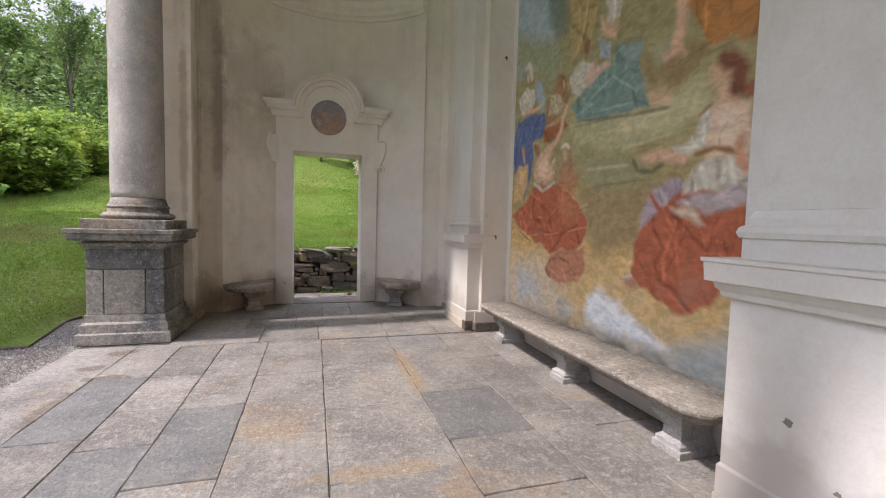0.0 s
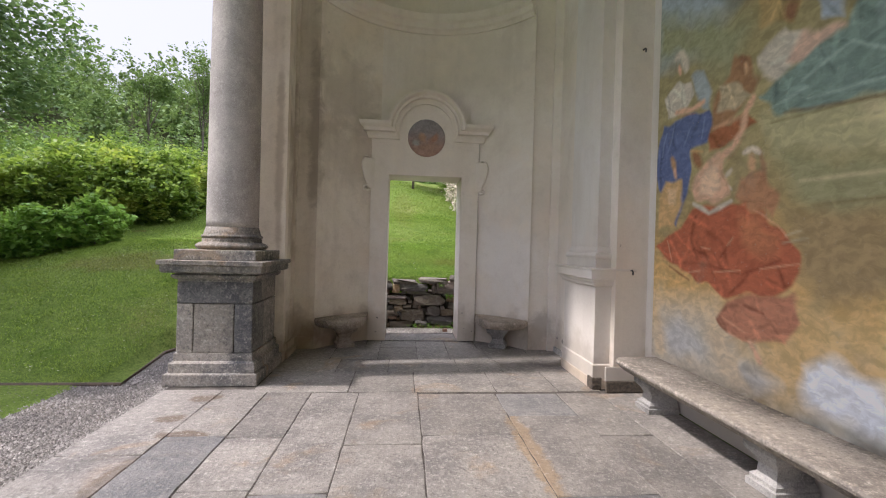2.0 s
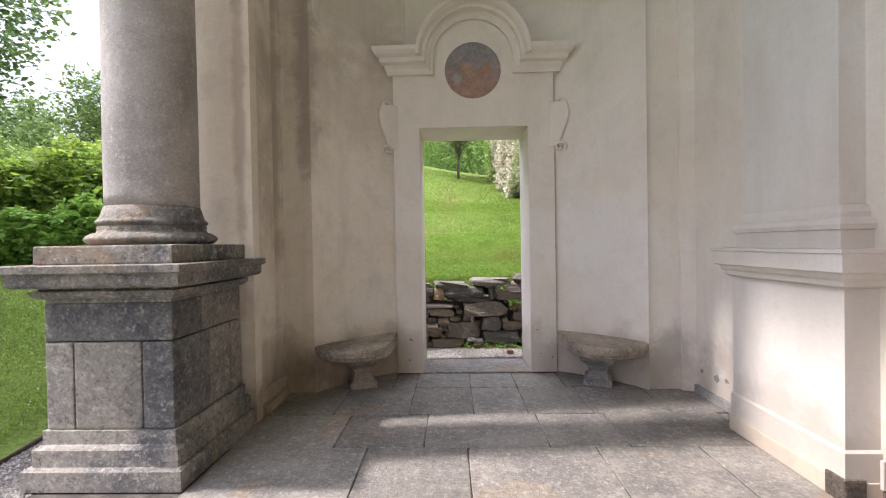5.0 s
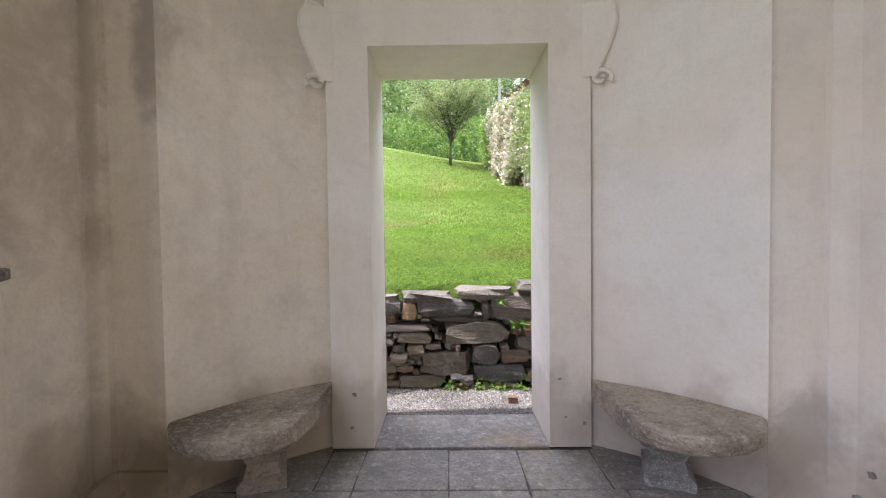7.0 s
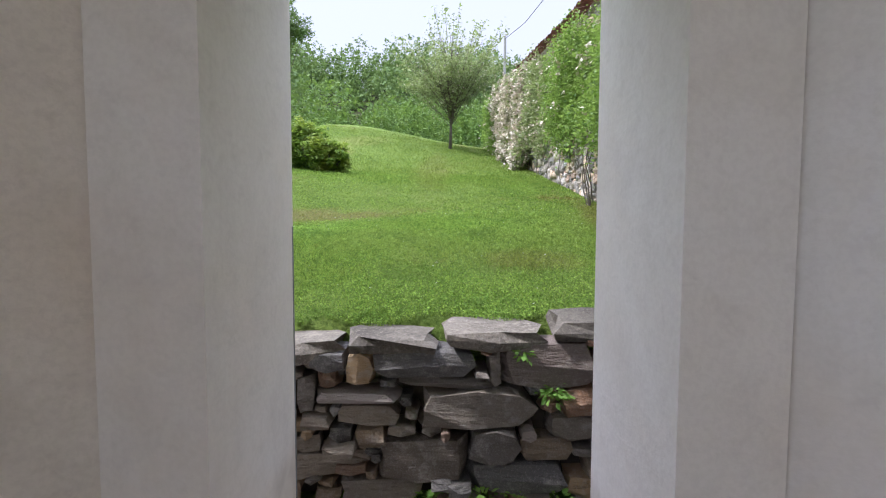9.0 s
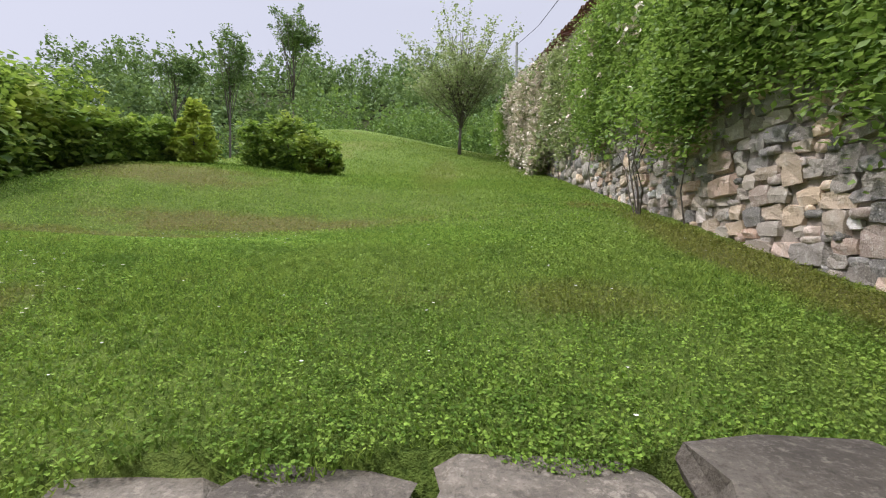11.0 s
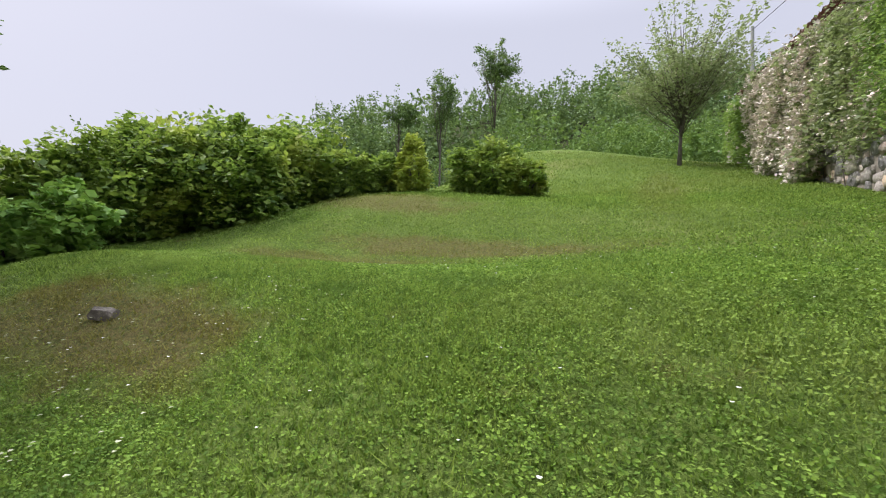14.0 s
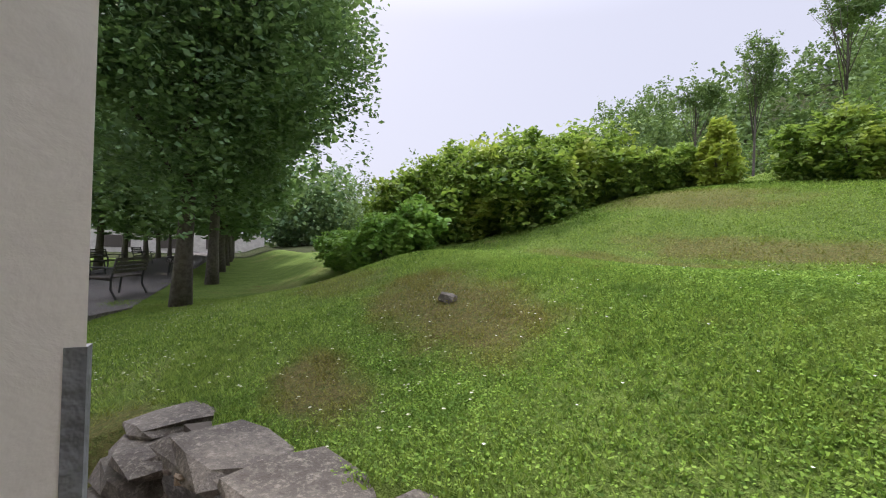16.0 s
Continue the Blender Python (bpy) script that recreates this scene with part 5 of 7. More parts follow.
# ---- columns, pedestals and pilasters ----
def column(cy):
    """A granite column on its block-built pedestal."""
    col = empty("column", pose(-2.03, cy, 0))
    x0, x1, y0, y1 = -2.42, -1.66, cy - 0.40, cy + 0.40
    own = []
    own.append(part("plinth", ring_mould([(0.085, 0.0), (0.085, 0.115), (0.07, 0.125)], x0, x1, y0, y1), GRANITE))
    own.append(part("base_moulding", ring_mould([(0.048, 0.117), (0.048, 0.222), (0.024, 0.238), (0.014, 0.242), (0.014, 0.321)], x0, x1, y0, y1), GRANITE))
    w = (x1 - x0)
    for a, b, ya, yb in ((x0, x0 + 0.165, y0, y1), (x0 + 0.171, x0 + 0.171 + 0.40, y0, y0 + 0.3), (x0 + 0.577, x1, y0, y0 + 0.38), (x0 + 0.30, x1 - 0.004, y0 + 0.386, y1 - 0.16), (x0 + 0.30, x1, y1 - 0.154, y1)):
        own.append(part("block", box(a, b, ya, yb, 0.322, 0.835, 0.013), SLATE if abs(a - x0 - 0.577) < 0.01 else GRANITE))
    own.append(part("core", box(x0 + 0.03, x1 - 0.03, y0 + 0.03, y1 - 0.03, 0.322, 0.835), GRANITE))
    own.append(part("block", box(x0, x1, y0, y0 + 0.30, 0.841, 1.065, 0.013), SLATE))
    own.append(part("block", box(x0, x1 - 0.003, y0 + 0.306, y1, 0.841, 1.065, 0.008), GRANITE))
    own.append(part("cap_moulding", ring_mould([(-0.004, 1.066), (-0.004, 1.088), (0.022, 1.095), (0.042, 1.115), (0.045, 1.138), (0.018, 1.141), (0.018, 1.16)], x0, x1, y0, y1), GRANITE))
    own.append(part("cap_slab", ring_mould([(0.10, 1.161), (0.116, 1.178), (0.116, 1.235), (0.14, 1.248), (0.14, 1.286), (0.132, 1.291)], x0, x1, y0, y1), GRANITE))
    own.append(part("base_block", box(x0 - 0.03, x1 + 0.03, y0 - 0.03, y1 + 0.03, 1.291, 1.40, 0.01), GRANITE))
    pts = [(0.345, 1.401)]
    pts += [(0.335 + 0.04 * math.sin(math.pi * k / 10), 1.402 + 0.075 * k / 10) for k in range(11)]
    pts += [(0.312, 1.482), (0.305, 1.50), (0.31, 1.52)]
    pts += [(0.297 + 0.022 * math.sin(math.pi * k / 8), 1.525 + 0.045 * k / 8) for k in range(9)]
    pts += [(0.294, 1.58), (0.272, 1.65)]
    own.append(part("base_rings", lathe(pts, -2.03, cy, 64), GRANITE, smooth=True))
    shaft = [(0.270, 1.651), (0.270, 1.72)] + [(0.270 - 0.04 * (k / 12) ** 1.7, 1.72 + 4.85 * k / 12) for k in range(1, 13)]
    own.append(part("shaft", lathe(shaft, -2.03, cy, 64), COLUMN_STONE, smooth=True))
    own.append(part("capital", lathe([(0.26, 6.571), (0.29, 6.60), (0.29, 6.64), (0.26, 6.66), (0.26, 6.76), (0.36, 6.86), (0.40, 6.87), (0.40, 6.997)], -2.03, cy, 40), GRANITE))
    for o in own:
        o.parent = col
        o.matrix_parent_inverse = pose(-2.03, cy, 0).inverted()
    return tagged(col, "pinkish granite column on a weathered grey block pedestal", "column", group="portico columns")


first = column(6.02)
copy_thing(first, pose(-2.03, 1.03, 0))
copy_thing(first, pose(-2.03, -3.2, 0))


def pilaster(y0, y1):
    """A white plaster pilaster with pedestal on the inner side of a pier."""
    pil = empty("pilaster", pose(2.07, (y0 + y1) / 2, 0))
    x0, x1 = 1.99, 2.3
    own = [part("foot", box(x0 - 0.02, x1, y0 - 0.018, y1 + 0.02, 0.0, 0.11, 0.006), PLASTER_OLD, label="stained plaster foot"),
           part("corner_stone", box(x0 - 0.024, x0 + 0.09, y0 - 0.024, y0 + 0.10, 0.001, 0.13, 0.012), TUFF, label="dark porous corner stone"),
           part("pedestal", ring_mould([(0.012, 0.112), (0.012, 0.26), (0.0, 0.275), (0.0, 1.11)], x0, x1, y0, y1), PLASTER_WHITE),
           part("pedestal_cap", ring_mould([(0.0, 1.111), (0.03, 1.125), (0.035, 1.15), (0.05, 1.165), (0.055, 1.19), (0.085, 1.20), (0.09, 1.29), (0.10, 1.297), (0.10, 1.315)], x0, x1, y0, y1), PLASTER_WHITE),
           part("shaft_base", ring_mould([(0.0, 1.316), (0.0, 1.415), (0.012, 1.42), (0.02, 1.445), (0.012, 1.47), (-0.015, 1.485), (-0.015, 1.51), (-0.03, 1.55)], x0 + 0.01, x1, y0 + 0.03, y1 - 0.03), PLASTER_WHITE),
           part("shaft", box(x0 + 0.04, x1, y0 + 0.07, y1 - 0.07, 1.551, CEIL - 0.7), PLASTER_WHITE)]
    for o in own:
        o.parent = pil
        o.matrix_parent_inverse = pose(2.07, (y0 + y1) / 2, 0).inverted()
    return tagged(pil, "white plaster pilaster with moulded pedestal cap", "pilaster", group="wall pilasters")


pilaster(5.42, 6.30)
pilaster(0.72, 1.605)
tuff = part("pier_foot", box(2.085, 2.50, 5.295, 5.328, 0.001, 0.12, 0.008), TUFF)
tagged(tuff, "dark porous stone course at the foot of the pier", "baseboard", kind="structure")
skirt = part("pier_skirt", box(2.075, 2.515, 5.31, 5.329, 0.122, 0.27, 0.006), PLASTER_WHITE)
tagged(skirt, "stained plaster skirting over the stone course", "baseboard", kind="structure")
hook = part("wall_hook", tube([(2.33, 5.35, 1.30), (2.33, 5.29, 1.30), (2.33, 5.275, 1.285), (2.33, 5.28, 1.255)], [0.008] * 4, 6), IRON)
tagged(hook, "small rusty iron hook in the pier", "hook")
hook2 = part("wall_hook", tube([(2.40, 5.35, 3.66), (2.40, 5.29, 3.66), (2.40, 5.275, 3.645), (2.40, 5.28, 3.615)], [0.008] * 4, 6), IRON)
tagged(hook2, "small rusty iron hook in the pier", "hook")


# ---- benches ----
def long_bench():
    b = empty("stone_bench", pose(2.26, 3.4, 0))
    x0, y0, y1, r = 2.02, 1.76, 5.12, 0.16
    def outline(d):
        pts = [(2.503, y0 + d), (2.503, y1 - d)]
        pts += [(x0 + r - (r - d) * math.sin(a), y1 - r + (r - d) * math.cos(a)) for a in [math.pi / 2 * k / 8 for k in range(9)]]
        pts += [(x0 + r - (r - d) * math.cos(a), y0 + r - (r - d) * math.sin(a)) for a in [math.pi / 2 * k / 8 for k in range(9)]]
        return pts
    bm = bmesh.new()
    rows = []
    for d, z in ((0.075, 0.335), (0.06, 0.35), (0.055, 0.365), (0.03, 0.372), (0.022, 0.388), (0.004, 0.40), (0.0, 0.418), (0.006, 0.43), (0.02, 0.434)):
        rows.append([bm.verts.new((x, y, z)) for x, y in outline(d)])
    k = len(rows[0])
    for a, c in zip(rows, rows[1:]):
        for i in range(k):
            bm.faces.new((a[i], a[(i + 1) % k], c[(i + 1) % k], c[i]))
    bm.faces.new(rows[0][::-1]), bm.faces.new(rows[-1])
    own = [part("seat", bm, SEAT_STONE)]
    for y in (4.82, 3.47, 2.16):
        leg = bmesh.new()
        levels = [(0.13, 0.0), (0.13, 0.045), (0.115, 0.05), (0.115, 0.075), (0.085, 0.10), (0.08, 0.16), (0.10, 0.20), (0.135, 0.23), (0.145, 0.26), (0.14, 0.29), (0.125, 0.30), (0.15, 0.305), (0.15, 0.334)]
        rws = []
        for h, z in levels:
            rws.append([leg.verts.new(p) for p in ((2.33 - h, y - h * 0.9, z), (2.50, y - h * 0.9, z), (2.50, y + h * 0.9, z), (2.33 - h, y + h * 0.9, z))])
        for a, c in zip(rws, rws[1:]):
            for i in range(4):
                leg.faces.new((a[i], a[(i + 1) % 4], c[(i + 1) % 4], c[i]))
        leg.faces.new(rws[0][::-1]), leg.faces.new(rws[-1])
        own.append(part("leg", leg, LEG_STONE, label="carved speckled stone leg"))
    for o in own:
        o.parent = b
        o.matrix_parent_inverse = pose(2.26, 3.4, 0).inverted()
    return tagged(b, "long moulded stone bench along the painted wall", "bench")


long_bench()


def niche_bench(sign):
    """A curved stone seat in the niche, left (-1) or right (1) of the doorway."""
    b = empty("niche_bench", pose(NCX + sign * 1.2, 7.4, 0))
    own = []
    def flip(pts):
        return [(NCX + sign * x, y) for x, y in pts]
    back = [(x - NCX, y) for x, y in arc(8, 1.065, 1.765, NR + 0.02)]
    def seat(d):
        front = [(1.545 - d * 0.3, 7.13 + d), (1.45, 7.0 + d), (1.33, 6.93 + d), (1.20, 6.905 + d), (1.06, 6.925 + d), (0.95, 6.99 + d), (0.88, 7.10 + d), (0.853, 7.30 + d), (0.852, 7.58 + d)]
        return flip(back + front)
    bm = bmesh.new()
    rows = []
    for d, z in ((0.055, 0.325), (0.03, 0.34), (0.022, 0.365), (0.004, 0.375), (0.0, 0.41), (0.008, 0.43), (0.025, 0.437)):
        rows.append([bm.verts.new((x, y, z)) for x, y in seat(d)])
    k = len(rows[0])
    for a, c in zip(rows, rows[1:]):
        for i in range(k):
            bm.faces.new((a[i], a[(i + 1) % k], c[(i + 1) % k], c[i]))
    bm.faces.new(rows[0][::-1]), bm.faces.new(rows[-1])
    own.append(part("seat", bm, OLD_SEAT))
    leg = bmesh.new()
    cx, cy = 1.17, 7.40
    rws = []
    for h, z in ((0.12, 0.0), (0.12, 0.05), (0.09, 0.07), (0.075, 0.13), (0.095, 0.19), (0.14, 0.24), (0.15, 0.28), (0.13, 0.30), (0.15, 0.31), (0.15, 0.324)):
        rws.append([leg.verts.new((NCX + sign * (cx + u * h + w * h * 0.5), cy + w * h * 1.3 - u * h * 0.35, z)) for u, w in ((-1, -1), (1, -1), (1, 1), (-1, 1))])
    for a, c in zip(rws, rws[1:]):
        for i in range(4):
            leg.faces.new((a[i], a[(i + 1) % 4], c[(i + 1) % 4], c[i]))
    leg.faces.new(rws[0][::-1]), leg.faces.new(rws[-1])
    own.append(part("leg", leg, OLD_SEAT if sign < 0 else LEG_STONE))
    for o in own:
        o.parent = b
        o.matrix_parent_inverse = b.matrix_world.inverted()
    return tagged(b, "curved weathered stone seat in the niche beside the doorway", "bench", group="niche benches")


niche_bench(-1)
niche_bench(1)
bpy.context.view_layer.update()

# ---- floor ----
floor = part("floor", box(FLOOR_L, 2.52, -3.6, 7.9, -0.12, -0.010), JOINT)
tagged(floor, "large worn grey and brown stone slabs with dark joints", "floor", kind="structure")
frng = random.Random(11)


def slab(x0, x1, y0, y1, material=SLAB):
    """A hewn slab with a slightly broken, chamfered rim."""
    g = frng.uniform(0.0008, 0.0025)
    dz = frng.uniform(-0.005, 0.0)
    x0, x1, y0, y1 = x0 + g, x1 - g, y0 + g, y1 - g
    rim = []
    for ax, ay, bx, by in ((x0, y0, x1, y0), (x1, y0, x1, y1), (x1, y1, x0, y1), (x0, y1, x0, y0)):
        k = max(3, int(math.hypot(bx - ax, by - ay) / 0.11))
        for i in range(k):
            deep = frng.choice((0.0, 0.0, 0.0, 0.001, 0.002, 0.006)) + (0.006 if i == 0 else 0)
            cx, cy = ax + (bx - ax) * i / k, ay + (by - ay) * i / k
            inx, iny = (x0 + x1) / 2 - cx, (y0 + y1) / 2 - cy
            if i:
                inx, iny = (0, math.copysign(1, iny)) if ay == by else (math.copysign(1, inx), 0)
            ln = math.hypot(inx, iny)
            rim.append((cx + inx / ln * deep, cy + iny / ln * deep, inx / ln, iny / ln))
    bm = bmesh.new()
    rows = [[bm.verts.new((x + ix * d, y + iy * d, z)) for x, y, ix, iy in rim] for d, z in ((0, -0.05), (0, dz - 0.004), (0.004, dz))]
    n = len(rim)
    for a, b in zip(rows, rows[1:]):
        for i in range(n):
            bm.faces.new((a[i], a[(i + 1) % n], b[(i + 1) % n], b[i]))
    bm.faces.new(rows[-1])
    part("slab", bm, material, floor)


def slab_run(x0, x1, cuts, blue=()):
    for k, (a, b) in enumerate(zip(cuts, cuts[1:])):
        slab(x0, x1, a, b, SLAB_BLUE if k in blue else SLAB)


slab_run(-2.44, -1.86, (-3.6, -2.1, -0.4, 1.3, 2.75, 4.1, 5.45))
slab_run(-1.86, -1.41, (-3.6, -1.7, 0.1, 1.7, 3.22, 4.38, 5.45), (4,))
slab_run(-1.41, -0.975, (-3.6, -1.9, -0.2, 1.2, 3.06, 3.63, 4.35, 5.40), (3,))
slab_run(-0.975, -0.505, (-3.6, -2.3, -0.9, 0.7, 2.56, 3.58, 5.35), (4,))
slab_run(-0.505, 0.09, (-3.6, -1.6, -0.1, 1.35, 2.975, 4.2, 5.35))
slab_run(0.09, 0.885, (-3.6, -2.2, -0.6, 0.9, 2.34, 3.33, 4.35, 5.30))
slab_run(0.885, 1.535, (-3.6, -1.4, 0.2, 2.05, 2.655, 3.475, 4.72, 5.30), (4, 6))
slab_run(1.535, 2.0, (-3.6, -2.0, -0.3, 1.4, 2.9, 4.3, 5.30))
slab_run(2.0, 2.515, (-3.6, -1.0, 1.2, 2.6, 3.9, 5.29))
for row, cuts in (((5.36, 6.06), (-1.57, -0.62, 0.06, 0.92, 1.60, 2.06)), ((6.06, 6.62), (-1.60, -0.86, -0.24, 0.62, 1.16, 2.06)),
                  ((6.62, 7.26), (-1.60, -1.02, -0.40, 0.13, 0.57, 1.10, 1.72, 2.16)), ((7.26, 7.70), (-1.30, -0.62, -0.40, 0.13, 0.57, 1.04, 1.70))):
    for a, b in zip(cuts, cuts[1:]):
        slab(a, b, row[0], row[1])
floor_end = part("floor_end", prism([(-1.3, 7.705), (-0.63, 7.705), (-0.63, 7.95), (-1.3, 7.95)], -0.05, -0.005), SLAB, floor)
floor_end2 = part("floor_end", prism([(1.07, 7.705), (1.74, 7.705), (1.74, 7.95), (1.07, 7.95)], -0.05, -0.005), SLAB, floor)
for a, b, c, d in ((-1.57, -1.7, 6.63, 7.2), (2.06, 2.2, 6.0, 6.6)):
    slab(min(a, b) + 0.002, max(a, b), c, d)


# ---- rubble walls ----
def rock_mesh(seed, material, name="stone"):
    """A rounded, uneven lump one metre in each way, 44 triangles or so."""
    rnd = random.Random(seed)
    bm = bmesh.new()
    bmesh.ops.create_cube(bm, size=1.0)
    bmesh.ops.subdivide_edges(bm, edges=bm.edges, cuts=1, use_grid_fill=True)
    for v in bm.verts:
        far = sum(abs(c) > 0.4 for c in v.co)
        v.co *= (1.0, 1.0, 0.97, 0.87)[far]
        v.co += Vector((rnd.uniform(-1, 1), rnd.uniform(-1, 1), rnd.uniform(-1, 1))) * 0.085
    bmesh.ops.recalc_face_normals(bm, faces=bm.faces)
    me = bpy.data.meshes.new(name)
    bm.to_mesh(me)
    bm.free()
    me.materials.append(material)
    return me


class Packing:
    """Fills an upright field with stones of many sizes that do not overlap."""

    def __init__(self, u0, u1, z0, z1, cell=0.015):
        self.u0, self.z0, self.cell = u0, z0, cell
        self.grid = np.zeros((int((u1 - u0) / cell), int((z1 - z0) / cell)), bool)
        self.found = []

    def block(self, mask_fn):
        nu, nz = self.grid.shape
        u = self.u0 + (np.arange(nu) + 0.5) * self.cell
        z = self.z0 + (np.arange(nz) + 0.5) * self.cell
        self.grid |= mask_fn(u[:, None], z[None, :])

    def put(self, ua, ub, za, zb, force=False):
        i0, i1 = int((ua - self.u0) / self.cell), int((ub - self.u0) / self.cell)
        j0, j1 = int((za - self.z0) / self.cell), int((zb - self.z0) / self.cell)
        if i0 < 0 or j0 < 0 or i1 > self.grid.shape[0] or j1 > self.grid.shape[1] or i1 <= i0 or j1 <= j0:
            return
        if not force and self.grid[i0:i1, j0:j1].any():
            return
        self.grid[i0:i1, j0:j1] = True
        self.found.append((ua, ub, za, zb))

    def fill(self, rounds, rnd):
        nu, nz = self.grid.shape
        for tries, w0, w1, h0, h1 in rounds:
            for _ in range(tries):
                w, h = rnd.uniform(w0, w1), rnd.uniform(h0, h1)
                u = self.u0 + rnd.random() * (nu * self.cell - w)
                z = self.z0 + rnd.random() * (nz * self.cell - h)
                self.put(u, u + w, z, z + h)


wrng = random.Random(5)
rocks = [rock_mesh(s, RUBBLE) for s in range(10)]


def top_line(x):
    return 0.78 + 0.075 * (x + 0.4) if x > -0.4 else 0.78 - 0.11 * (-0.4 - x)


retain = part("retaining_wall", prism([(x, float(wall_line(x)) + 0.17) for x in np.linspace(-2.45, 2.56, 22)] + [(x, float(wall_line(x)) + 0.34) for x in np.linspace(2.56, -2.45, 22)], -0.05, 0.60), EARTH)
tagged(retain, "dry stone retaining wall of dark mixed rubble", "wall", kind="structure")
pk = Packing(-2.4, 2.55, -0.02, 1.05)
pk.block(lambda u, z: z > np.where(u > -0.4, 0.78 + 0.075 * (u + 0.4), 0.78 - 0.11 * (-0.4 - u)) + 0 * z)


def st(x0, x1, z0, z1):
    pk.put(x0, x1, z0, z1, True)


st(-0.14, 0.35, 0.66, 0.79), st(0.10, 0.66, 0.41, 0.59), st(-0.02, 0.45, 0.59, 0.655), st(-0.11, 0.33, 0.13, 0.33)
st(0.35, 0.60, 0.23, 0.40), st(0.52, 0.98, 0.62, 0.84), st(-0.46, -0.29, 0.70, 0.79), st(-0.28, -0.15, 0.63, 0.78)
st(-0.54, -0.46, 0.48, 0.66), st(-0.45, -0.03, 0.52, 0.58), st(-0.33, -0.03, 0.41, 0.51), st(-0.24, -0.08, 0.28, 0.39)
st(0.62, 0.87, 0.21, 0.33), st(0.82, 0.99, 0.47, 0.61), st(0.77, 0.99, 0.34, 0.46), st(0.45, 0.51, 0.63, 0.79)
st(-0.44, -0.34, 0.59, 0.68), st(-0.37, -0.26, 0.31, 0.39), st(-0.07, 0.07, 0.35, 0.40), st(0.36, 0.86, 0.05, 0.20), st(-0.32, 0.10, 0.0, 0.11)
pk.fill(((400, 0.22, 0.42, 0.10, 0.18), (900, 0.12, 0.26, 0.06, 0.12), (1800, 0.07, 0.16, 0.045, 0.08), (2500, 0.045, 0.09, 0.03, 0.05)), wrng)


def wall_pose(x, z, w, h, deep, y_off=0.0):
    s = (float(wall_line(x + 0.05)) - float(wall_line(x - 0.05))) / 0.1
    return (pose(x, float(wall_line(x)) + deep / 2 + y_off, z, wrng.uniform(-3, 3), wrng.uniform(-4, 4), math.degrees(math.atan(s)))
            @ Matrix.Diagonal((w * 1.01, deep, h * 1.02, 1)))


for ua, ub, za, zb in pk.found[:300]:
    shared("stone", wrng.choice(rocks), wall_pose((ua + ub) / 2, (za + zb) / 2, ub - ua, zb - za, wrng.uniform(0.22, 0.30), wrng.uniform(-0.04, 0.035)), retain)
x = -2.25
caps = [rock_mesh(40 + s, CAPSTONE, "capstone") for s in range(5)]
while x < 2.3:
    w = wrng.uniform(0.36, 0.62)
    h = wrng.uniform(0.075, 0.10)
    shared("capstone", wrng.choice(caps), wall_pose(x + w / 2, top_line(x + w / 2) + h / 2 - 0.028, w / 1.14, h, wrng.uniform(0.34, 0.42), -0.02), retain)
    x += w
# the tumbled west end of the wall
for px, py, pz, w, d, h, a in ((-2.45, 8.16, 0.50, 0.46, 0.42, 0.12, 20), (-2.52, 8.10, 0.36, 0.50, 0.40, 0.17, 35), (-2.55, 8.15, 0.20, 0.6, 0.5, 0.22, 10), (-2.42, 7.92, 0.20, 0.42, 0.35, 0.24, -15),
                               (-2.65, 7.88, 0.14, 0.5, 0.35, 0.2, 40), (-2.25, 8.34, 0.30, 0.40, 0.40, 0.28, 15), (-2.60, 8.14, 0.575, 0.30, 0.34, 0.06, 28)):
    shared("stone", wrng.choice(caps), pose(px, py, pz, 3, -4, a) @ Matrix.Diagonal((w, d, h, 1)), retain)


def garden_top(y):
    return 5.30 + 0.205 * (y - 15.2)


GWX = 2.56
gw = bmesh.new()
outline = [(y, -0.3) for y in (7.1, 34.0)] + [(34.0, garden_top(34.0)), (7.1, garden_top(7.1))]
fr = [gw.verts.new((GWX + 0.03, y, z)) for y, z in outline]
bk = [gw.verts.new((GWX + 0.45, y, z)) for y, z in outline]
gw.faces.new(fr), gw.faces.new(bk[::-1])
for k in range(4):
    gw.faces.new((fr[k], bk[k], bk[(k + 1) % 4], fr[(k + 1) % 4]))
garden_wall = part("wall_garden", gw, MORTAR)
tagged(garden_wall, "tall rubble garden wall under climbing roses", "wall", kind="structure")
grocks = [rock_mesh(70 + s, WALL_RUBBLE) for s in range(8)]
grng = random.Random(8)
gp = Packing(8.9, 15.6, 0.7, 3.6, 0.015)
gp.block(lambda u, z: (z < lawn_z(2.5, u) - 0.06) | (z > lawn_z(2.5, u) + 1.25))
gp.fill(((25, 0.24, 0.36, 0.13, 0.18), (500, 0.13, 0.25, 0.08, 0.14), (3500, 0.09, 0.20, 0.06, 0.11), (4500, 0.05, 0.11, 0.04, 0.07)), grng)
for ua, ub, za, zb in gp.found[:300]:
    shared("stone", grng.choice(grocks), pose(GWX + 0.06 + grng.uniform(-0.015, 0.02), (ua + ub) / 2, (za + zb) / 2, grng.uniform(-5, 5), 0, 0)
           @ Matrix.Diagonal((0.14, (ub - ua) * 1.2, (zb - za) * 1.22, 1)), garden_wall)


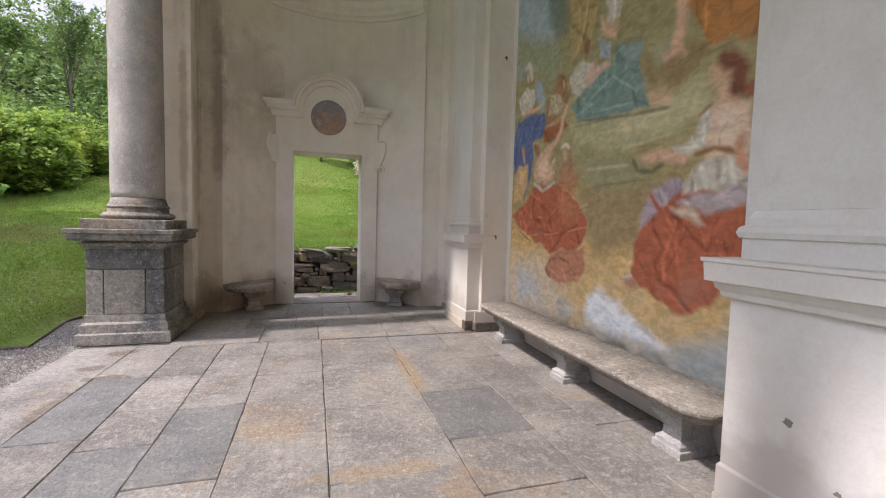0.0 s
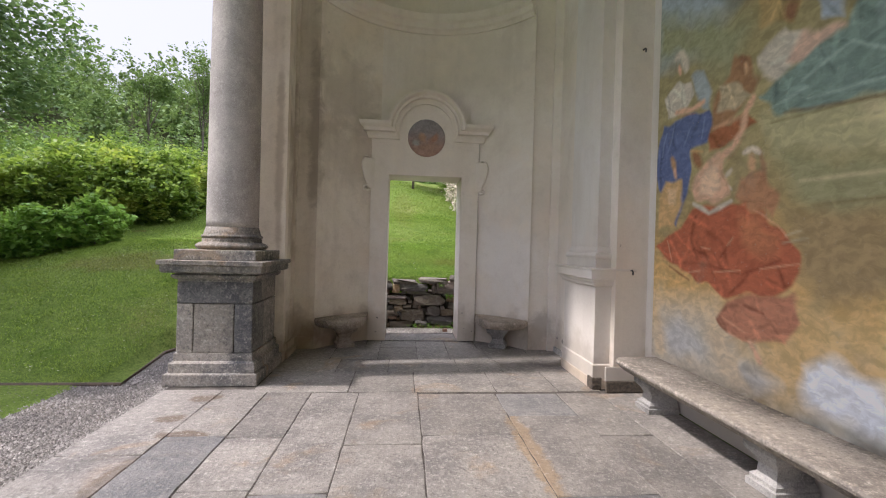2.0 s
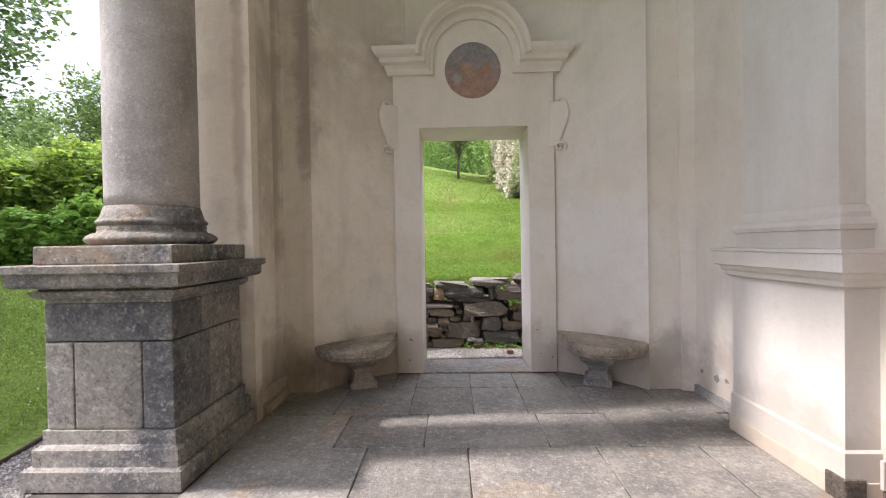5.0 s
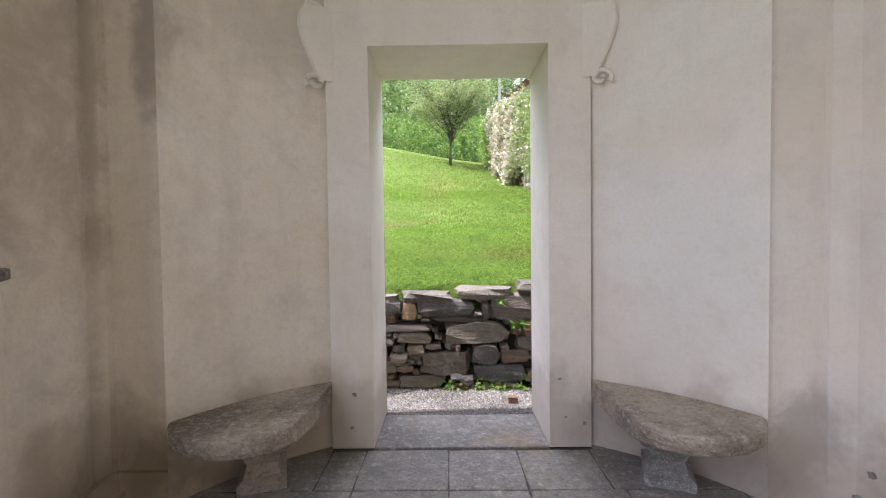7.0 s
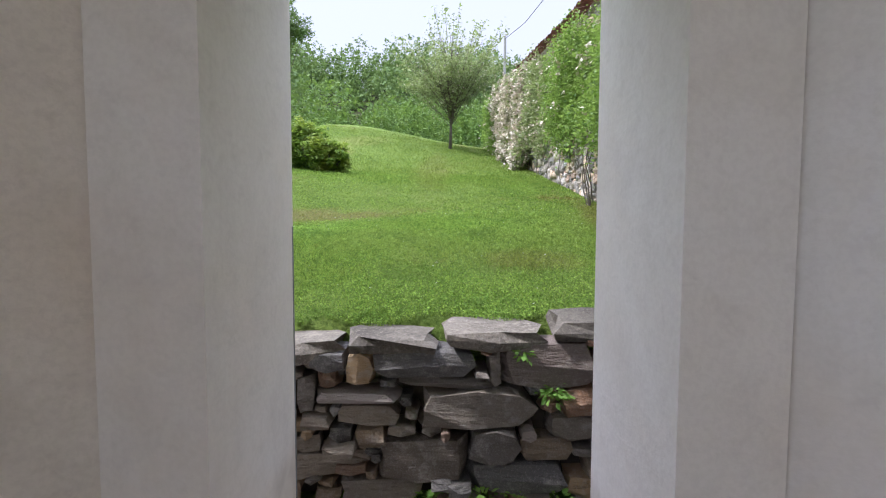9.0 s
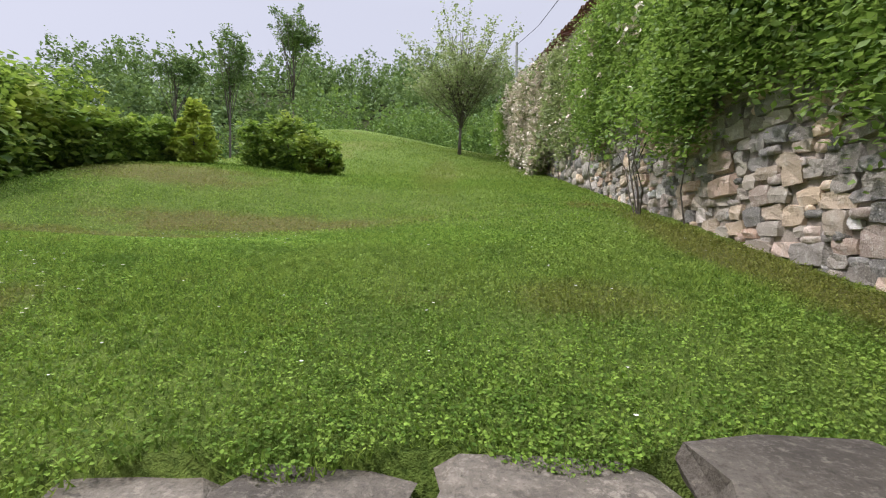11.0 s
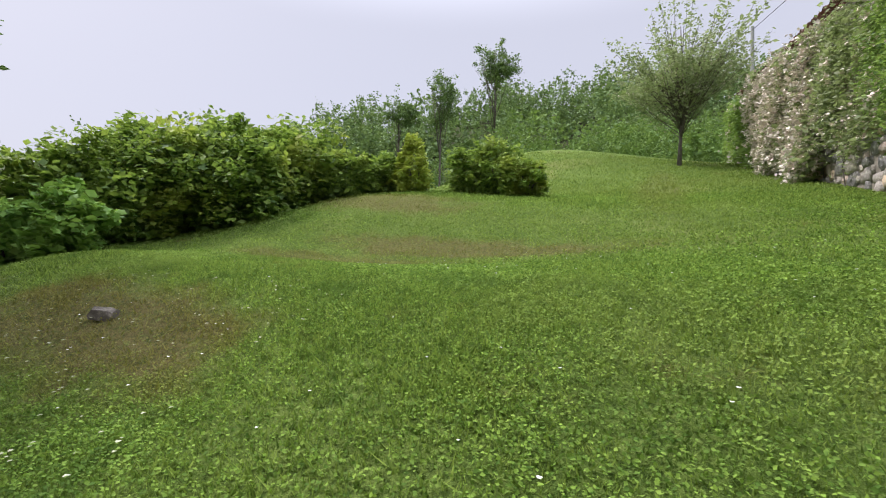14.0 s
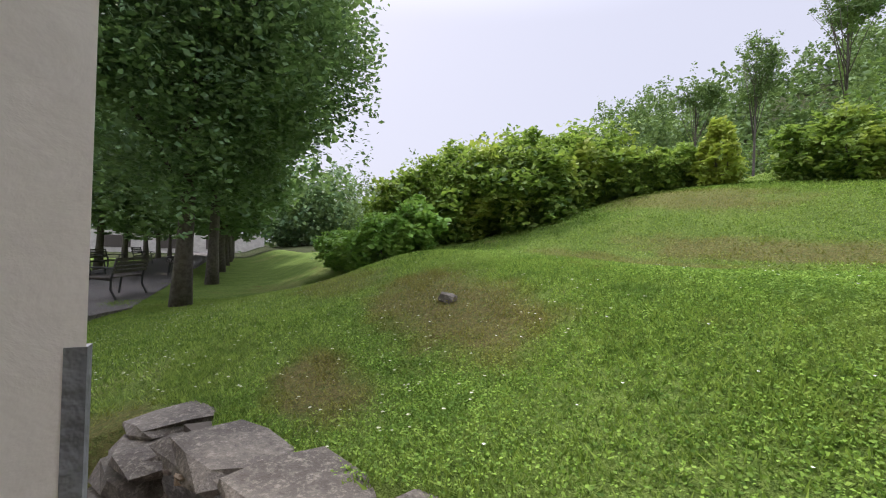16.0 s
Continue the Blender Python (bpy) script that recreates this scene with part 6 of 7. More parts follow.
def joined_stones(name, found, seed):
    """The far and high stones of the garden wall in one part."""
    rnd = np.random.default_rng(seed)
    src = [np.array([v.co[:] for v in m.vertices]) for m in grocks]
    tri = [np.array([p.vertices[:] for p in m.polygons]) for m in grocks]
    vs, fs, n = [], [], 0
    for ua, ub, za, zb in found:
        k = int(rnd.integers(len(src)))
        v = src[k] * np.array((0.14, (ub - ua) * 1.2, (zb - za) * 1.2)) + np.array((GWX + 0.06 + rnd.uniform(-0.015, 0.02), (ua + ub) / 2, (za + zb) / 2))
        vs.append(v), fs.append(tri[k] + n)
        n += len(v)
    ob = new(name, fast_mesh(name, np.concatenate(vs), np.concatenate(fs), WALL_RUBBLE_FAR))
    ob.parent = garden_wall
    return tagged(ob, kind="stuff")


gp2 = Packing(15.4, 29.0, 2.0, 9.0, 0.03)
gp2.block(lambda u, z: (z < lawn_z(2.5, u) - 0.06) | (z > lawn_z(2.5, u) + 2.2))
gp2.fill(((1500, 0.28, 0.5, 0.16, 0.26), (3000, 0.16, 0.32, 0.10, 0.18), (3000, 0.09, 0.18, 0.07, 0.12)), grng)
gp3 = Packing(8.9, 15.6, 0.7, 5.4, 0.03)
gp3.block(lambda u, z: (z < lawn_z(2.5, u) + 1.25) | (z > garden_top(u)))
gp3.fill(((700, 0.28, 0.5, 0.16, 0.26), (1400, 0.16, 0.32, 0.10, 0.18)), grng)
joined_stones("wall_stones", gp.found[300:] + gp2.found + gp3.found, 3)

tile_me = bpy.data.meshes.new("roof_tile")
tb = bmesh.new()
trows = []
for e, s in ((0, 1.0), (1, 0.82)):
    trows.append([tb.verts.new((-0.20 + 0.42 * e, 0.085 * s * math.cos(math.pi * k / 5), 0.075 * s * math.sin(math.pi * k / 5) + 0.10 * e)) for k in range(6)])
for k in range(5):
    tb.faces.new((trows[0][k], trows[0][k + 1], trows[1][k + 1], trows[1][k]))
bmesh.ops.solidify(tb, geom=tb.faces[:], thickness=0.014)
tb.to_mesh(tile_me)
tb.free()
tile_me.materials.append(TERRACOTTA)
for k in range(110):
    y = 9.2 + k * 0.185
    shared("roof_tile", tile_me, pose(GWX + 0.02 + grng.uniform(-0.02, 0.02), y, garden_top(y) + 0.01, grng.uniform(-4, 4) + 11.6, grng.uniform(-5, 5), grng.uniform(-4, 4)), garden_wall)


# ---- plants ----
def foliage(name, points, size, material, seed, flat=0.35, long=1.7):
    rng = np.random.default_rng(seed)
    v, f = leaf_cloud(points, size, rng, flat, long)
    return fast_mesh(name, v, f, material)


def rooted(ob, parent):
    ob.parent = parent
    ob.matrix_parent_inverse = parent.matrix_world.inverted()
    return ob


def tree(name, base, height, crown_c, crown_r, material, leaf_size, clumps, per, trunk_r, label, seed, category="tree", group="", hollow=0.5, limbs=9, bloom=None, split=0.45, clump=0.28, lobes=0, sprays=0):
    """A tapered trunk with limbs that reach into a crown of leaf clumps."""
    rng = np.random.default_rng(seed)
    root = empty(name, pose(*base))
    bx, by, bz = base
    top = Vector(crown_c) + Vector((0, 0, crown_r[2] * 0.6))
    pts, rad = [], []
    for k in range(7):
        t = k / 6
        pts.append((bx + (top.x - bx) * t ** 1.5 + 0.04 * math.sin(5 * t + seed), by + (top.y - by) * t ** 1.5 + 0.04 * math.cos(4 * t + seed), bz - 0.06 + (top.z - bz) * t))
        rad.append(trunk_r * (1.25 if k == 0 else 1.0 - 0.82 * t))
    bm = tube(pts, rad, 10)
    for k in range(limbs):
        t = split + (0.9 - split) * k / limbs
        i = min(int(t * 6), 5)
        a = Vector(pts[i]).lerp(Vector(pts[i + 1]), t * 6 - i)
        d = rng.normal(size=3)
        d /= np.linalg.norm(d)
        d[2] = abs(d[2]) * 0.7
        e = Vector(crown_c) + Vector((d[0] * crown_r[0], d[1] * crown_r[1], d[2] * crown_r[2])) * 0.8
        m = a.lerp(e, 0.5) + Vector((0, 0, 0.12 * crown_r[2]))
        r = trunk_r * 0.38 * (1.1 - t)
        tube([a, m, e], [r + 0.01, r * 0.6 + 0.006, 0.006], 6, into=bm)
    twigs = []
    for k in range(sprays):
        t = split + 0.45 * rng.random()
        i = min(int(t * 6), 5)
        a = Vector(pts[i]).lerp(Vector(pts[i + 1]), t * 6 - i)
        turn, reach = rng.uniform(0, 6.3), rng.random() ** 0.45
        e = Vector(crown_c) + Vector((crown_r[0] * reach * math.cos(turn), crown_r[1] * reach * math.sin(turn), crown_r[2] * rng.uniform(-0.45, 1.2) * (1.0 - 0.5 * reach)))
        m = a.lerp(e, 0.45) + Vector((0, 0, -0.06 * crown_r[2]))
        tube([a, m, e], [0.013, 0.008, 0.003], 5, into=bm)
        u = (0.3 + 0.7 * rng.random(per) ** 0.7)[:, None]
        way = (1 - u) ** 2 * np.array(a) + 2 * u * (1 - u) * np.array(m) + u ** 2 * np.array(e)
        twigs.append(way + rng.normal(size=(per, 3)) * 0.16 * (1.15 - 0.7 * u))
    rooted(part("trunk", bm, BARK, smooth=True), root)
    if sprays:
        p = np.concatenate(twigs)
    elif lobes:
        part_p = []
        for k in range(lobes):
            d = rng.normal(size=3)
            d /= np.linalg.norm(d)
            r = 0.35 + 0.30 * rng.random()
            c = np.array(crown_c) + d * r * np.array(crown_r)
            size = rng.uniform(0.36, 0.56)
            part_p.append(crown_points(c, np.array(crown_r) * size, max(3, clumps // lobes), per, rng, hollow=hollow, clump=clump * 1.5))
        p = np.concatenate(part_p)
    else:
        p = crown_points(crown_c, crown_r, clumps, per, rng, hollow=hollow, clump=clump)
    rooted(new("crown", foliage("crown", p, leaf_size, material, seed + 1)), root)
    if bloom:
        q = p[rng.random(len(p)) < bloom] + rng.normal(size=3) * 0.02
        rooted(new("blossom", foliage("blossom", q, leaf_size * 0.8, BLOSSOM, seed + 2, long=1.1)), root)
    return tagged(root, label, category, group)


def shrub(name, base, radii, material, leaf_size, clumps, per, label, seed, group="", hollow=0.6, cone=False):
    """A bush: stems from the root and a dense uneven dome of leaves down to the ground."""
    rng = np.random.default_rng(seed)
    root = empty(name, pose(*base))
    bm = bmesh.new()
    for k in range(7):
        a = 2 * math.pi * k / 7
        e = Vector(base) + Vector((radii[0] * 0.6 * math.cos(a), radii[1] * 0.6 * math.sin(a), radii[2] * rng.uniform(0.8, 1.3)))
        tube([Vector(base) + Vector((0.05 * math.cos(a), 0.05 * math.sin(a), -0.05)), Vector(base).lerp(e, 0.5) + Vector((0, 0, 0.1)), e], [0.02, 0.013, 0.005], 5, into=bm)
    rooted(part("stem", bm, BARK), root)
    c = (base[0], base[1], base[2] + radii[2] * 0.85)
    p = crown_points(c, radii, clumps, per, rng, hollow=hollow, clump=0.22)
    if cone:
        k = np.clip((p[:, 2] - base[2]) / (2 * radii[2]), 0, 1)[:, None]
        p[:, :2] = np.array(base[:2]) + (p[:, :2] - np.array(base[:2])) * (1.15 - 0.75 * k)
    floor_z = lawn_z(p[:, 0], p[:, 1]) + 0.03
    p[:, 2] = np.where(p[:, 2] < floor_z, floor_z + rng.random(len(p)) * 0.4, p[:, 2])
    rooted(new("leaves", foliage("leaves", p, leaf_size, material, seed + 1)), root)
    return tagged(root, label, "shrub", group)


def gz(x, y):
    return float(lawn_z(x, y))


def on_lawn(x, y, lift=0.0):
    return (x, y, gz(x, y) + lift)


big = "large broad-leaved green shrub on the grassy bank"
for k, (bx, by, rx, ry, rz, n) in enumerate(((-9.6, 12.3, 1.2, 1.1, 0.95, 120), (-8.6, 13.2, 1.4, 1.2, 1.15, 150), (-7.5, 13.9, 1.3, 1.1, 1.05, 140), (-8.9, 14.9, 1.6, 1.3, 1.2, 130), (-7.3, 15.3, 1.4, 1.1, 1.0, 130))):
    shrub("broadleaf_shrub", on_lawn(bx, by, -0.1), (rx, ry, rz), LEAF_SHRUB, 0.076, n, 125, big, 100 + k, "shrubs on the bank")
for k, (bx, by, r, rz) in enumerate(((-6.5, 15.5, 0.6, 0.55), (-5.85, 15.7, 0.5, 0.44), (-5.3, 15.85, 0.45, 0.48))):
    shrub("broadleaf_shrub", on_lawn(bx, by, -0.05), (r, r, rz), LEAF_SHRUB, 0.06, 60, 90, "leafy green shrub in a row on the mound", 120 + k, "shrubs on the bank")
shrub("yellow_shrub", on_lawn(-4.55, 15.9, -0.03), (0.40, 0.40, 0.66), LEAF_YELLOW, 0.05, 60, 80, "upright yellow-green shrub on the mound", 130, cone=True)
for k, (bx, by, r, rz) in enumerate(((-3.5, 16.3, 0.42, 0.50), (-2.95, 16.4, 0.50, 0.56), (-2.4, 16.5, 0.42, 0.36))):
    shrub("dark_shrub", on_lawn(bx, by, -0.03), (r, r, rz), LEAF_SHRUB, 0.05, 60, 90, "dense dark green shrub at the end of the row", 140 + k, "shrubs on the bank")
for k, (bx, by, r, rz) in enumerate(((-7.0, 11.2, 0.60, 0.55), (-7.8, 11.0, 0.75, 0.55), (-8.8, 11.0, 0.85, 0.50), (-9.9, 11.0, 0.9, 0.45), (-11.2, 11.2, 1.1, 0.5))):
    shrub("low_shrub", on_lawn(bx, by, -0.03), (r, r * 0.8, rz), LEAF_LOW, 0.075, 60, 70, "low bright green shrub at the foot of the bank", 150 + k, "low shrubs")

tree("blossom_tree", on_lawn(0.35, 24.8), 5.6, (0.35, 24.8, gz(0.35, 24.8) + 3.3), (2.5, 2.3, 2.4), LEAF_PALE, 0.062, 300, 90, 0.065, "slender young tree with pale silvery leaves and blossom", 200, hollow=0.15, limbs=16, bloom=0.08, split=0.20, sprays=130)

def avenue_tree(x, y, clumps, per, size, seed):
    return tree("avenue_tree", (x, y, 0.22), 9.5, (x + 0.1, y + 0.2, 5.4), (3.5, 3.4, 3.7), LEAF_TREE, size, clumps, per, 0.165,
                "broad dark-leaved avenue tree beside the path", seed, group="avenue trees", hollow=0.45, limbs=14, split=0.3, clump=0.17, lobes=16)


avenue_tree(-9.31, 7.53, 800, 120, 0.066, 300)
further = avenue_tree(-14.5, 7.8, 420, 44, 0.19, 320)
for k in range(2, 7):
    copy_thing(further, pose(-9.2 - 5.65 * k, 7.8 + 0.08 * k, 0.22, 0, 0, 77 * k))
for k in range(6):
    copy_thing(further, pose(-17.9 - 5.7 * k, 2.95 + 0.1 * (k % 2), 0.05, 0, 0, 40 + 63 * k))

# woods on the hill: crowns of many sizes, near ones as single trees
hrng = np.random.default_rng(21)


def at_bearing(az, r):
    return -r * math.sin(radians(az)), 8.0 + r * math.cos(radians(az))


def wood(name, count, r0, r1, az0, az1, size, leaf_size, per, material, label, lift=0.35):
    """Many crowns in one object, on the slope between two bearings."""
    pts = []
    for _ in range(count):
        az, r = hrng.uniform(az0, az1), r0 + (r1 - r0) * hrng.random() ** 0.8
        x, y = at_bearing(az, r)
        z = float(ground_z(x, y))
        s = size * hrng.uniform(0.6, 1.35)
        pts.append(crown_points((x, y, z + s * (0.9 + lift)), (s * 0.85, s * 0.85, s * 1.15), per // 10, 10, hrng, clump=0.15, hollow=0.55))
        pts.append(crown_points((x, y, z + s * 0.5), (s * 0.75, s * 0.75, s * 0.7), per // 25, 10, hrng, clump=0.30, hollow=0.4))
    return tagged(new(name, foliage(name, np.concatenate(pts), leaf_size, material, count, 0.6, 1.3)), label, "woodland", kind="stuff")


wood("woodland_park", 34, 64, 74, 76, 118, 4.6, 0.55, 420, LEAF_TREE, "dark trees beyond the boundary wall of the park")
wood("woodland_near", 120, 36, 62, -16, 62, 2.6, 0.20, 1060, LEAF_WOOD, "mixed green woodland at the foot of the hill")
wood("woodland_slope", 330, 60, 128, -35, 84, 3.9, 0.40, 520, LEAF_HAZED, "distant hazy green woodland on the hill")

for k, (az, r, top_el, cr, crz) in enumerate(((20.8, 44.0, 26.5, 2.9, 2.6), (28.0, 48.0, 23.5, 2.4, 3.6), (33.5, 52.0, 20.0, 3.2, 2.0))):
    x, y = at_bearing(az, r)
    z = float(ground_z(x, y))
    ztop = 1.5 + r * math.tan(radians(top_el))
    tree("tall_tree", (x, y, z), ztop - z, (x, y, ztop - crz), (cr, cr, crz), LEAF_HAZED, 0.125, 130, 46, 0.15, "tall tree that stands out over the woodland", 400 + k, group="tall trees", hollow=0.2, split=0.45, limbs=16, clump=0.20, lobes=12)

# ---- climbers on the garden wall ----
crng = np.random.default_rng(31)


def climber(name, n, y0, y1, low, high, out, size, material, label, bloom=0.0, seed=1, thin=0.0, stems=()):
    rng = np.random.default_rng(seed)
    m = n // 26
    cy = rng.uniform(y0, y1, m)
    h = rng.random(m) ** 0.85
    zlo, zhi = lawn_z(2.4, cy) + low + 0.25 * np.sin(cy * 2.3 + seed), np.minimum(garden_top(cy) - 0.45 + 0.2 * np.sin(cy * 4.1), lawn_z(2.4, cy) + high)
    cz = zlo + (zhi - zlo) * h
    keep = rng.random(m) > thin * (0.5 + 0.5 * np.sin(cy * 3.1 + cz * 2.7))
    cy, cz = cy[keep], cz[keep]
    depth = out * (0.25 + 0.75 * rng.random(len(cy))) * (0.7 + 0.3 * np.sin(cy * 1.9 + cz * 1.3))
    c = np.stack((GWX - depth, cy, cz), 1)
    p = np.repeat(c, 26, 0) + rng.normal(size=(len(c) * 26, 3)) * np.array((0.09, 0.16, 0.15))
    p[:, 0] = np.minimum(p[:, 0], GWX + 0.02)
    root = empty(name, pose(GWX - 0.1, (y0 + y1) / 2, gz(2.4, (y0 + y1) / 2)))
    rooted(new("leaves", foliage("leaves", p, size, material, seed + 1)), root)
    for yy in stems:
        g = gz(2.4, yy)
        way = rng.uniform(-0.25, 0.25, 6)
        stem = tube([(GWX - 0.07, yy, g - 0.05), (GWX - 0.10, yy + way[0], g + 0.35), (GWX - 0.08, yy + way[1], g + 0.75), (GWX - 0.06, yy + 2 * way[2], g + 1.5), (GWX - 0.05, yy + 2 * way[3], g + 2.4)], [0.009, 0.008, 0.007, 0.006, 0.004], 6)
        rooted(part("stem", stem, BARK), root)
    if bloom:
        q = p[rng.random(len(p)) < bloom] - np.array((0.10, 0, 0)) + rng.normal(size=(1, 3)) * 0.03
        q = np.repeat(q, 7, 0) + rng.normal(size=(len(q) * 7, 3)) * 0.028
        rooted(new("blossom", foliage("blossom", q, 0.055, BLOSSOM, seed + 2, long=1.0)), root)
    return tagged(root, label, "climber", "climbers on the garden wall")


climber("climbing_rose", 70000, 8.7, 12.4, 1.15, 3.6, 0.42, 0.031, LEAF_CLIMB, "dense green climber high on the rubble wall", 0.0006, 51, stems=(12.35,))
climber("climbing_rose", 52000, 12.0, 16.4, 1.0, 3.7, 0.34, 0.030, LEAF_CLIMB, "green climbing rose with a few cream flowers on the wall", 0.0022, 52, 0.35, (13.4, 15.2))
climber("climbing_rose", 12000, 16.0, 19.0, 0.8, 3.3, 0.30, 0.045, LEAF_PALE, "thin pale climber on the rubble wall", 0.01, 53, 0.5, (17.6,))
climber("rambling_rose", 16000, 18.6, 23.5, 0.2, 3.4, 0.55, 0.07, LEAF_PALE, "rambling rose covered with white blossom on the wall", 0.34, 54, stems=(20.9,))
climber("climbing_rose", 8000, 23.4, 30.0, 0.2, 3.0, 0.5, 0.08, LEAF_CLIMB, "green climber at the far end of the wall", 0.01, 55, stems=(26.5,))

rb = empty("rose_bush", pose(2.30, 13.0, gz(2.3, 13.0)))
bm = bmesh.new()
for k in range(4):
    a = (-0.9, -0.25, 0.3, 1.0)[k]
    tube([(2.32, 13.05 + 0.05 * a, gz(2.3, 13.0) - 0.03), (2.29, 13.05 + 0.20 * a, gz(2.3, 13.0) + 0.28), (2.25 + 0.05 * a, 13.09 + 0.26 * a, gz(2.3, 13.0) + 0.55), (2.24, 13.03 + 0.50 * a, gz(2.3, 13.0) + 0.85), (2.22, 13.08 + 0.62 * a, gz(2.3, 13.0) + 1.2)], [0.010, 0.009, 0.007, 0.006, 0.004], 6, into=bm)
rooted(part("stem", bm, BARK), rb)
p = crown_points((2.18, 13.05, gz(2.3, 13.0) + 1.25), (0.28, 0.75, 0.55), 22, 20, crng, hollow=0.3)
p[:, 0] = np.minimum(p[:, 0], GWX)
rooted(new("leaves", foliage("leaves", p, 0.045, LEAF_CLIMB, 61)), rb)
tagged(rb, "bare-stemmed rose bush at the foot of the wall", "shrub")


# ---- grass, daisies, petals ----
def lawn_mask(rng, x, y, x0, x1, y0, y1):
    """Where the lawn grows: not in the yard, thin on worn ground, fading out at the rim of the patch."""
    n = len(x)
    ok = (y > wall_line(x) + 0.30 + 0.06 * np.sin(9 * x)) | (x < -2.9 + 0.1 * np.sin(7 * y))
    ok &= ~((x > -3.3) & (y < 7.2) | (y < 5.65) | (x > -2.85) & (y < 8.1))
    tuft = np.sin(x * 5.3 + 1.7 * np.sin(y * 3.1)) * np.sin(y * 4.7 + 1.3 * np.sin(x * 2.9))
    ok &= rng.random(n) < 0.78 + 0.22 * tuft
    for cx, cy, rx, ry, k in WORN:
        ok &= rng.random(n) > 0.85 * k * np.clip(1.4 - np.hypot((x - cx) / rx, (y - cy) / ry) + 0.35 * np.sin(7 * x + 3 * np.sin(5 * y)) * np.sin(6 * y + 2 * np.sin(4 * x)), 0, 1)
    rim = np.minimum.reduce((x - x0, x1 - x if x1 < 2 else x1 - x + 9, y - y0 if y0 > 9.5 else y - y0 + 9, y1 - y)) + 0.25 * tuft
    return ok & (rng.random(n) < np.clip(rim / 0.8, 0, 1))


def clover(name, n, x0, x1, y0, y1, size, seed, near=1.0):
    """Small clover leaves that lie about level over the grass."""
    rng = np.random.default_rng(seed)
    x, y = rng.uniform(x0, x1, n), y0 + (y1 - y0) * rng.random(n) ** near
    drift = np.sin(x * 1.9 + 0.8 * np.sin(y * 1.3)) * np.sin(y * 2.3 + np.sin(x * 1.1))
    ok = lawn_mask(rng, x, y, x0, x1, y0, y1) & (rng.random(n) < 0.75 + 0.35 * drift) & ((x > -1.0) | (rng.random(n) < np.clip((y - 8.35 + 0.2 * drift) / 1.1, 0, 1)))
    x, y = x[ok], y[ok]
    p = np.stack((x, y, lawn_z(x, y) + 0.012 + 0.024 * rng.random(len(x))), 1)
    v, f = leaf_cloud(p, size, rng, 0.3, 1.25)
    return tagged(new(name, fast_mesh(name, v, f, CLOVER)), "bright clover leaves over the lawn", "clover", kind="stuff")


def grass(name, n, x0, x1, y0, y1, size, height, seed, near=1.0):
    rng = np.random.default_rng(seed)
    x, y = rng.uniform(x0, x1, n), y0 + (y1 - y0) * rng.random(n) ** near
    ok = lawn_mask(rng, x, y, x0, x1, y0, y1)
    x, y = x[ok], y[ok]
    z = lawn_z(x, y) + 0.015 * np.sin(x * 2.1 + 0.7 * y) * np.sin(y * 1.7 - 0.4 * x)
    m = len(x)
    foot = np.stack((x, y, z - 0.006), 1)
    turn = rng.uniform(0, 2 * math.pi, m)
    across = np.stack((np.cos(turn), np.sin(turn), np.zeros(m)), 1) * (size * rng.uniform(0.5, 1.2, m))[:, None]
    lean = rng.normal(size=(m, 2)) * height * 0.55
    tip = foot + np.stack((lean[:, 0], lean[:, 1], height * rng.uniform(0.45, 1.25, m)), 1)
    v = np.stack((foot - across * 0.5, foot + across * 0.5, tip), 1).reshape(-1, 3)
    f = np.arange(3 * m).reshape(-1, 3)
    return tagged(new(name, fast_mesh(name, v, f, BLADE)), "short green lawn of clover and grass", "grass", kind="stuff")


grass("grass_near", 270000, -4.6, 2.5, 8.0, 12.8, 0.008, 0.030, 71, 1.5)
clover("clover", 520000, -4.6, 2.5, 8.3, 12.8, 0.0095, 75, 1.5)
clover("clover_middle", 130000, -6.5, 2.5, 10.8, 17.5, 0.016, 76, 1.2)
grass("grass_middle", 180000, -7.5, 2.5, 9.8, 18.0, 0.015, 0.040, 72, 1.5)
grass("grass_far", 90000, -8.0, 2.5, 15.0, 27.0, 0.028, 0.050, 73, 1.2)
grass("grass_west", 260000, -11.0, -0.2, 4.6, 12.5, 0.014, 0.038, 74)


def flecks(name, n, x0, x1, y0, y1, size, seed, label, category, lift=0.04, material=DAISY):
    rng = np.random.default_rng(seed)
    x, y = rng.uniform(x0, x1, n), rng.uniform(y0, y1, n)
    ok = ((y > wall_line(x) + 0.4) | (x < -2.9)) & ~((x > -3.3) & (y < 7.2)) & ~((x > -2.9) & (y < 8.1))
    x, y = x[ok], y[ok]
    c = np.stack((x, y, lawn_z(x, y) + lift), 1)
    s = size * rng.uniform(0.6, 1.3, len(x))
    a = np.arange(6) * math.pi / 3
    ring = np.stack((np.cos(a), np.sin(a), 0.15 * np.cos(2 * a)), 1)
    v = (c[:, None] + ring[None] * s[:, None, None]).reshape(-1, 3)
    i = np.arange(len(x))[:, None] * 6
    f = np.concatenate([i + np.array(q) for q in ((0, 1, 2), (0, 2, 3), (0, 3, 4), (0, 4, 5))], 1).reshape(-1, 3)
    return tagged(new(name, fast_mesh(name, v, f, material)), label, category, kind="stuff")


flecks("daisies", 160, -4.0, 2.3, 9.1, 13.0, 0.0065, 81, "small white daisies in the lawn", "flowers")
flecks("petals", 1700, -10, -1.6, 5.9, 10.6, 0.009, 82, "pale fallen petals and leaves on the lawn", "petals", 0.03, PETAL)

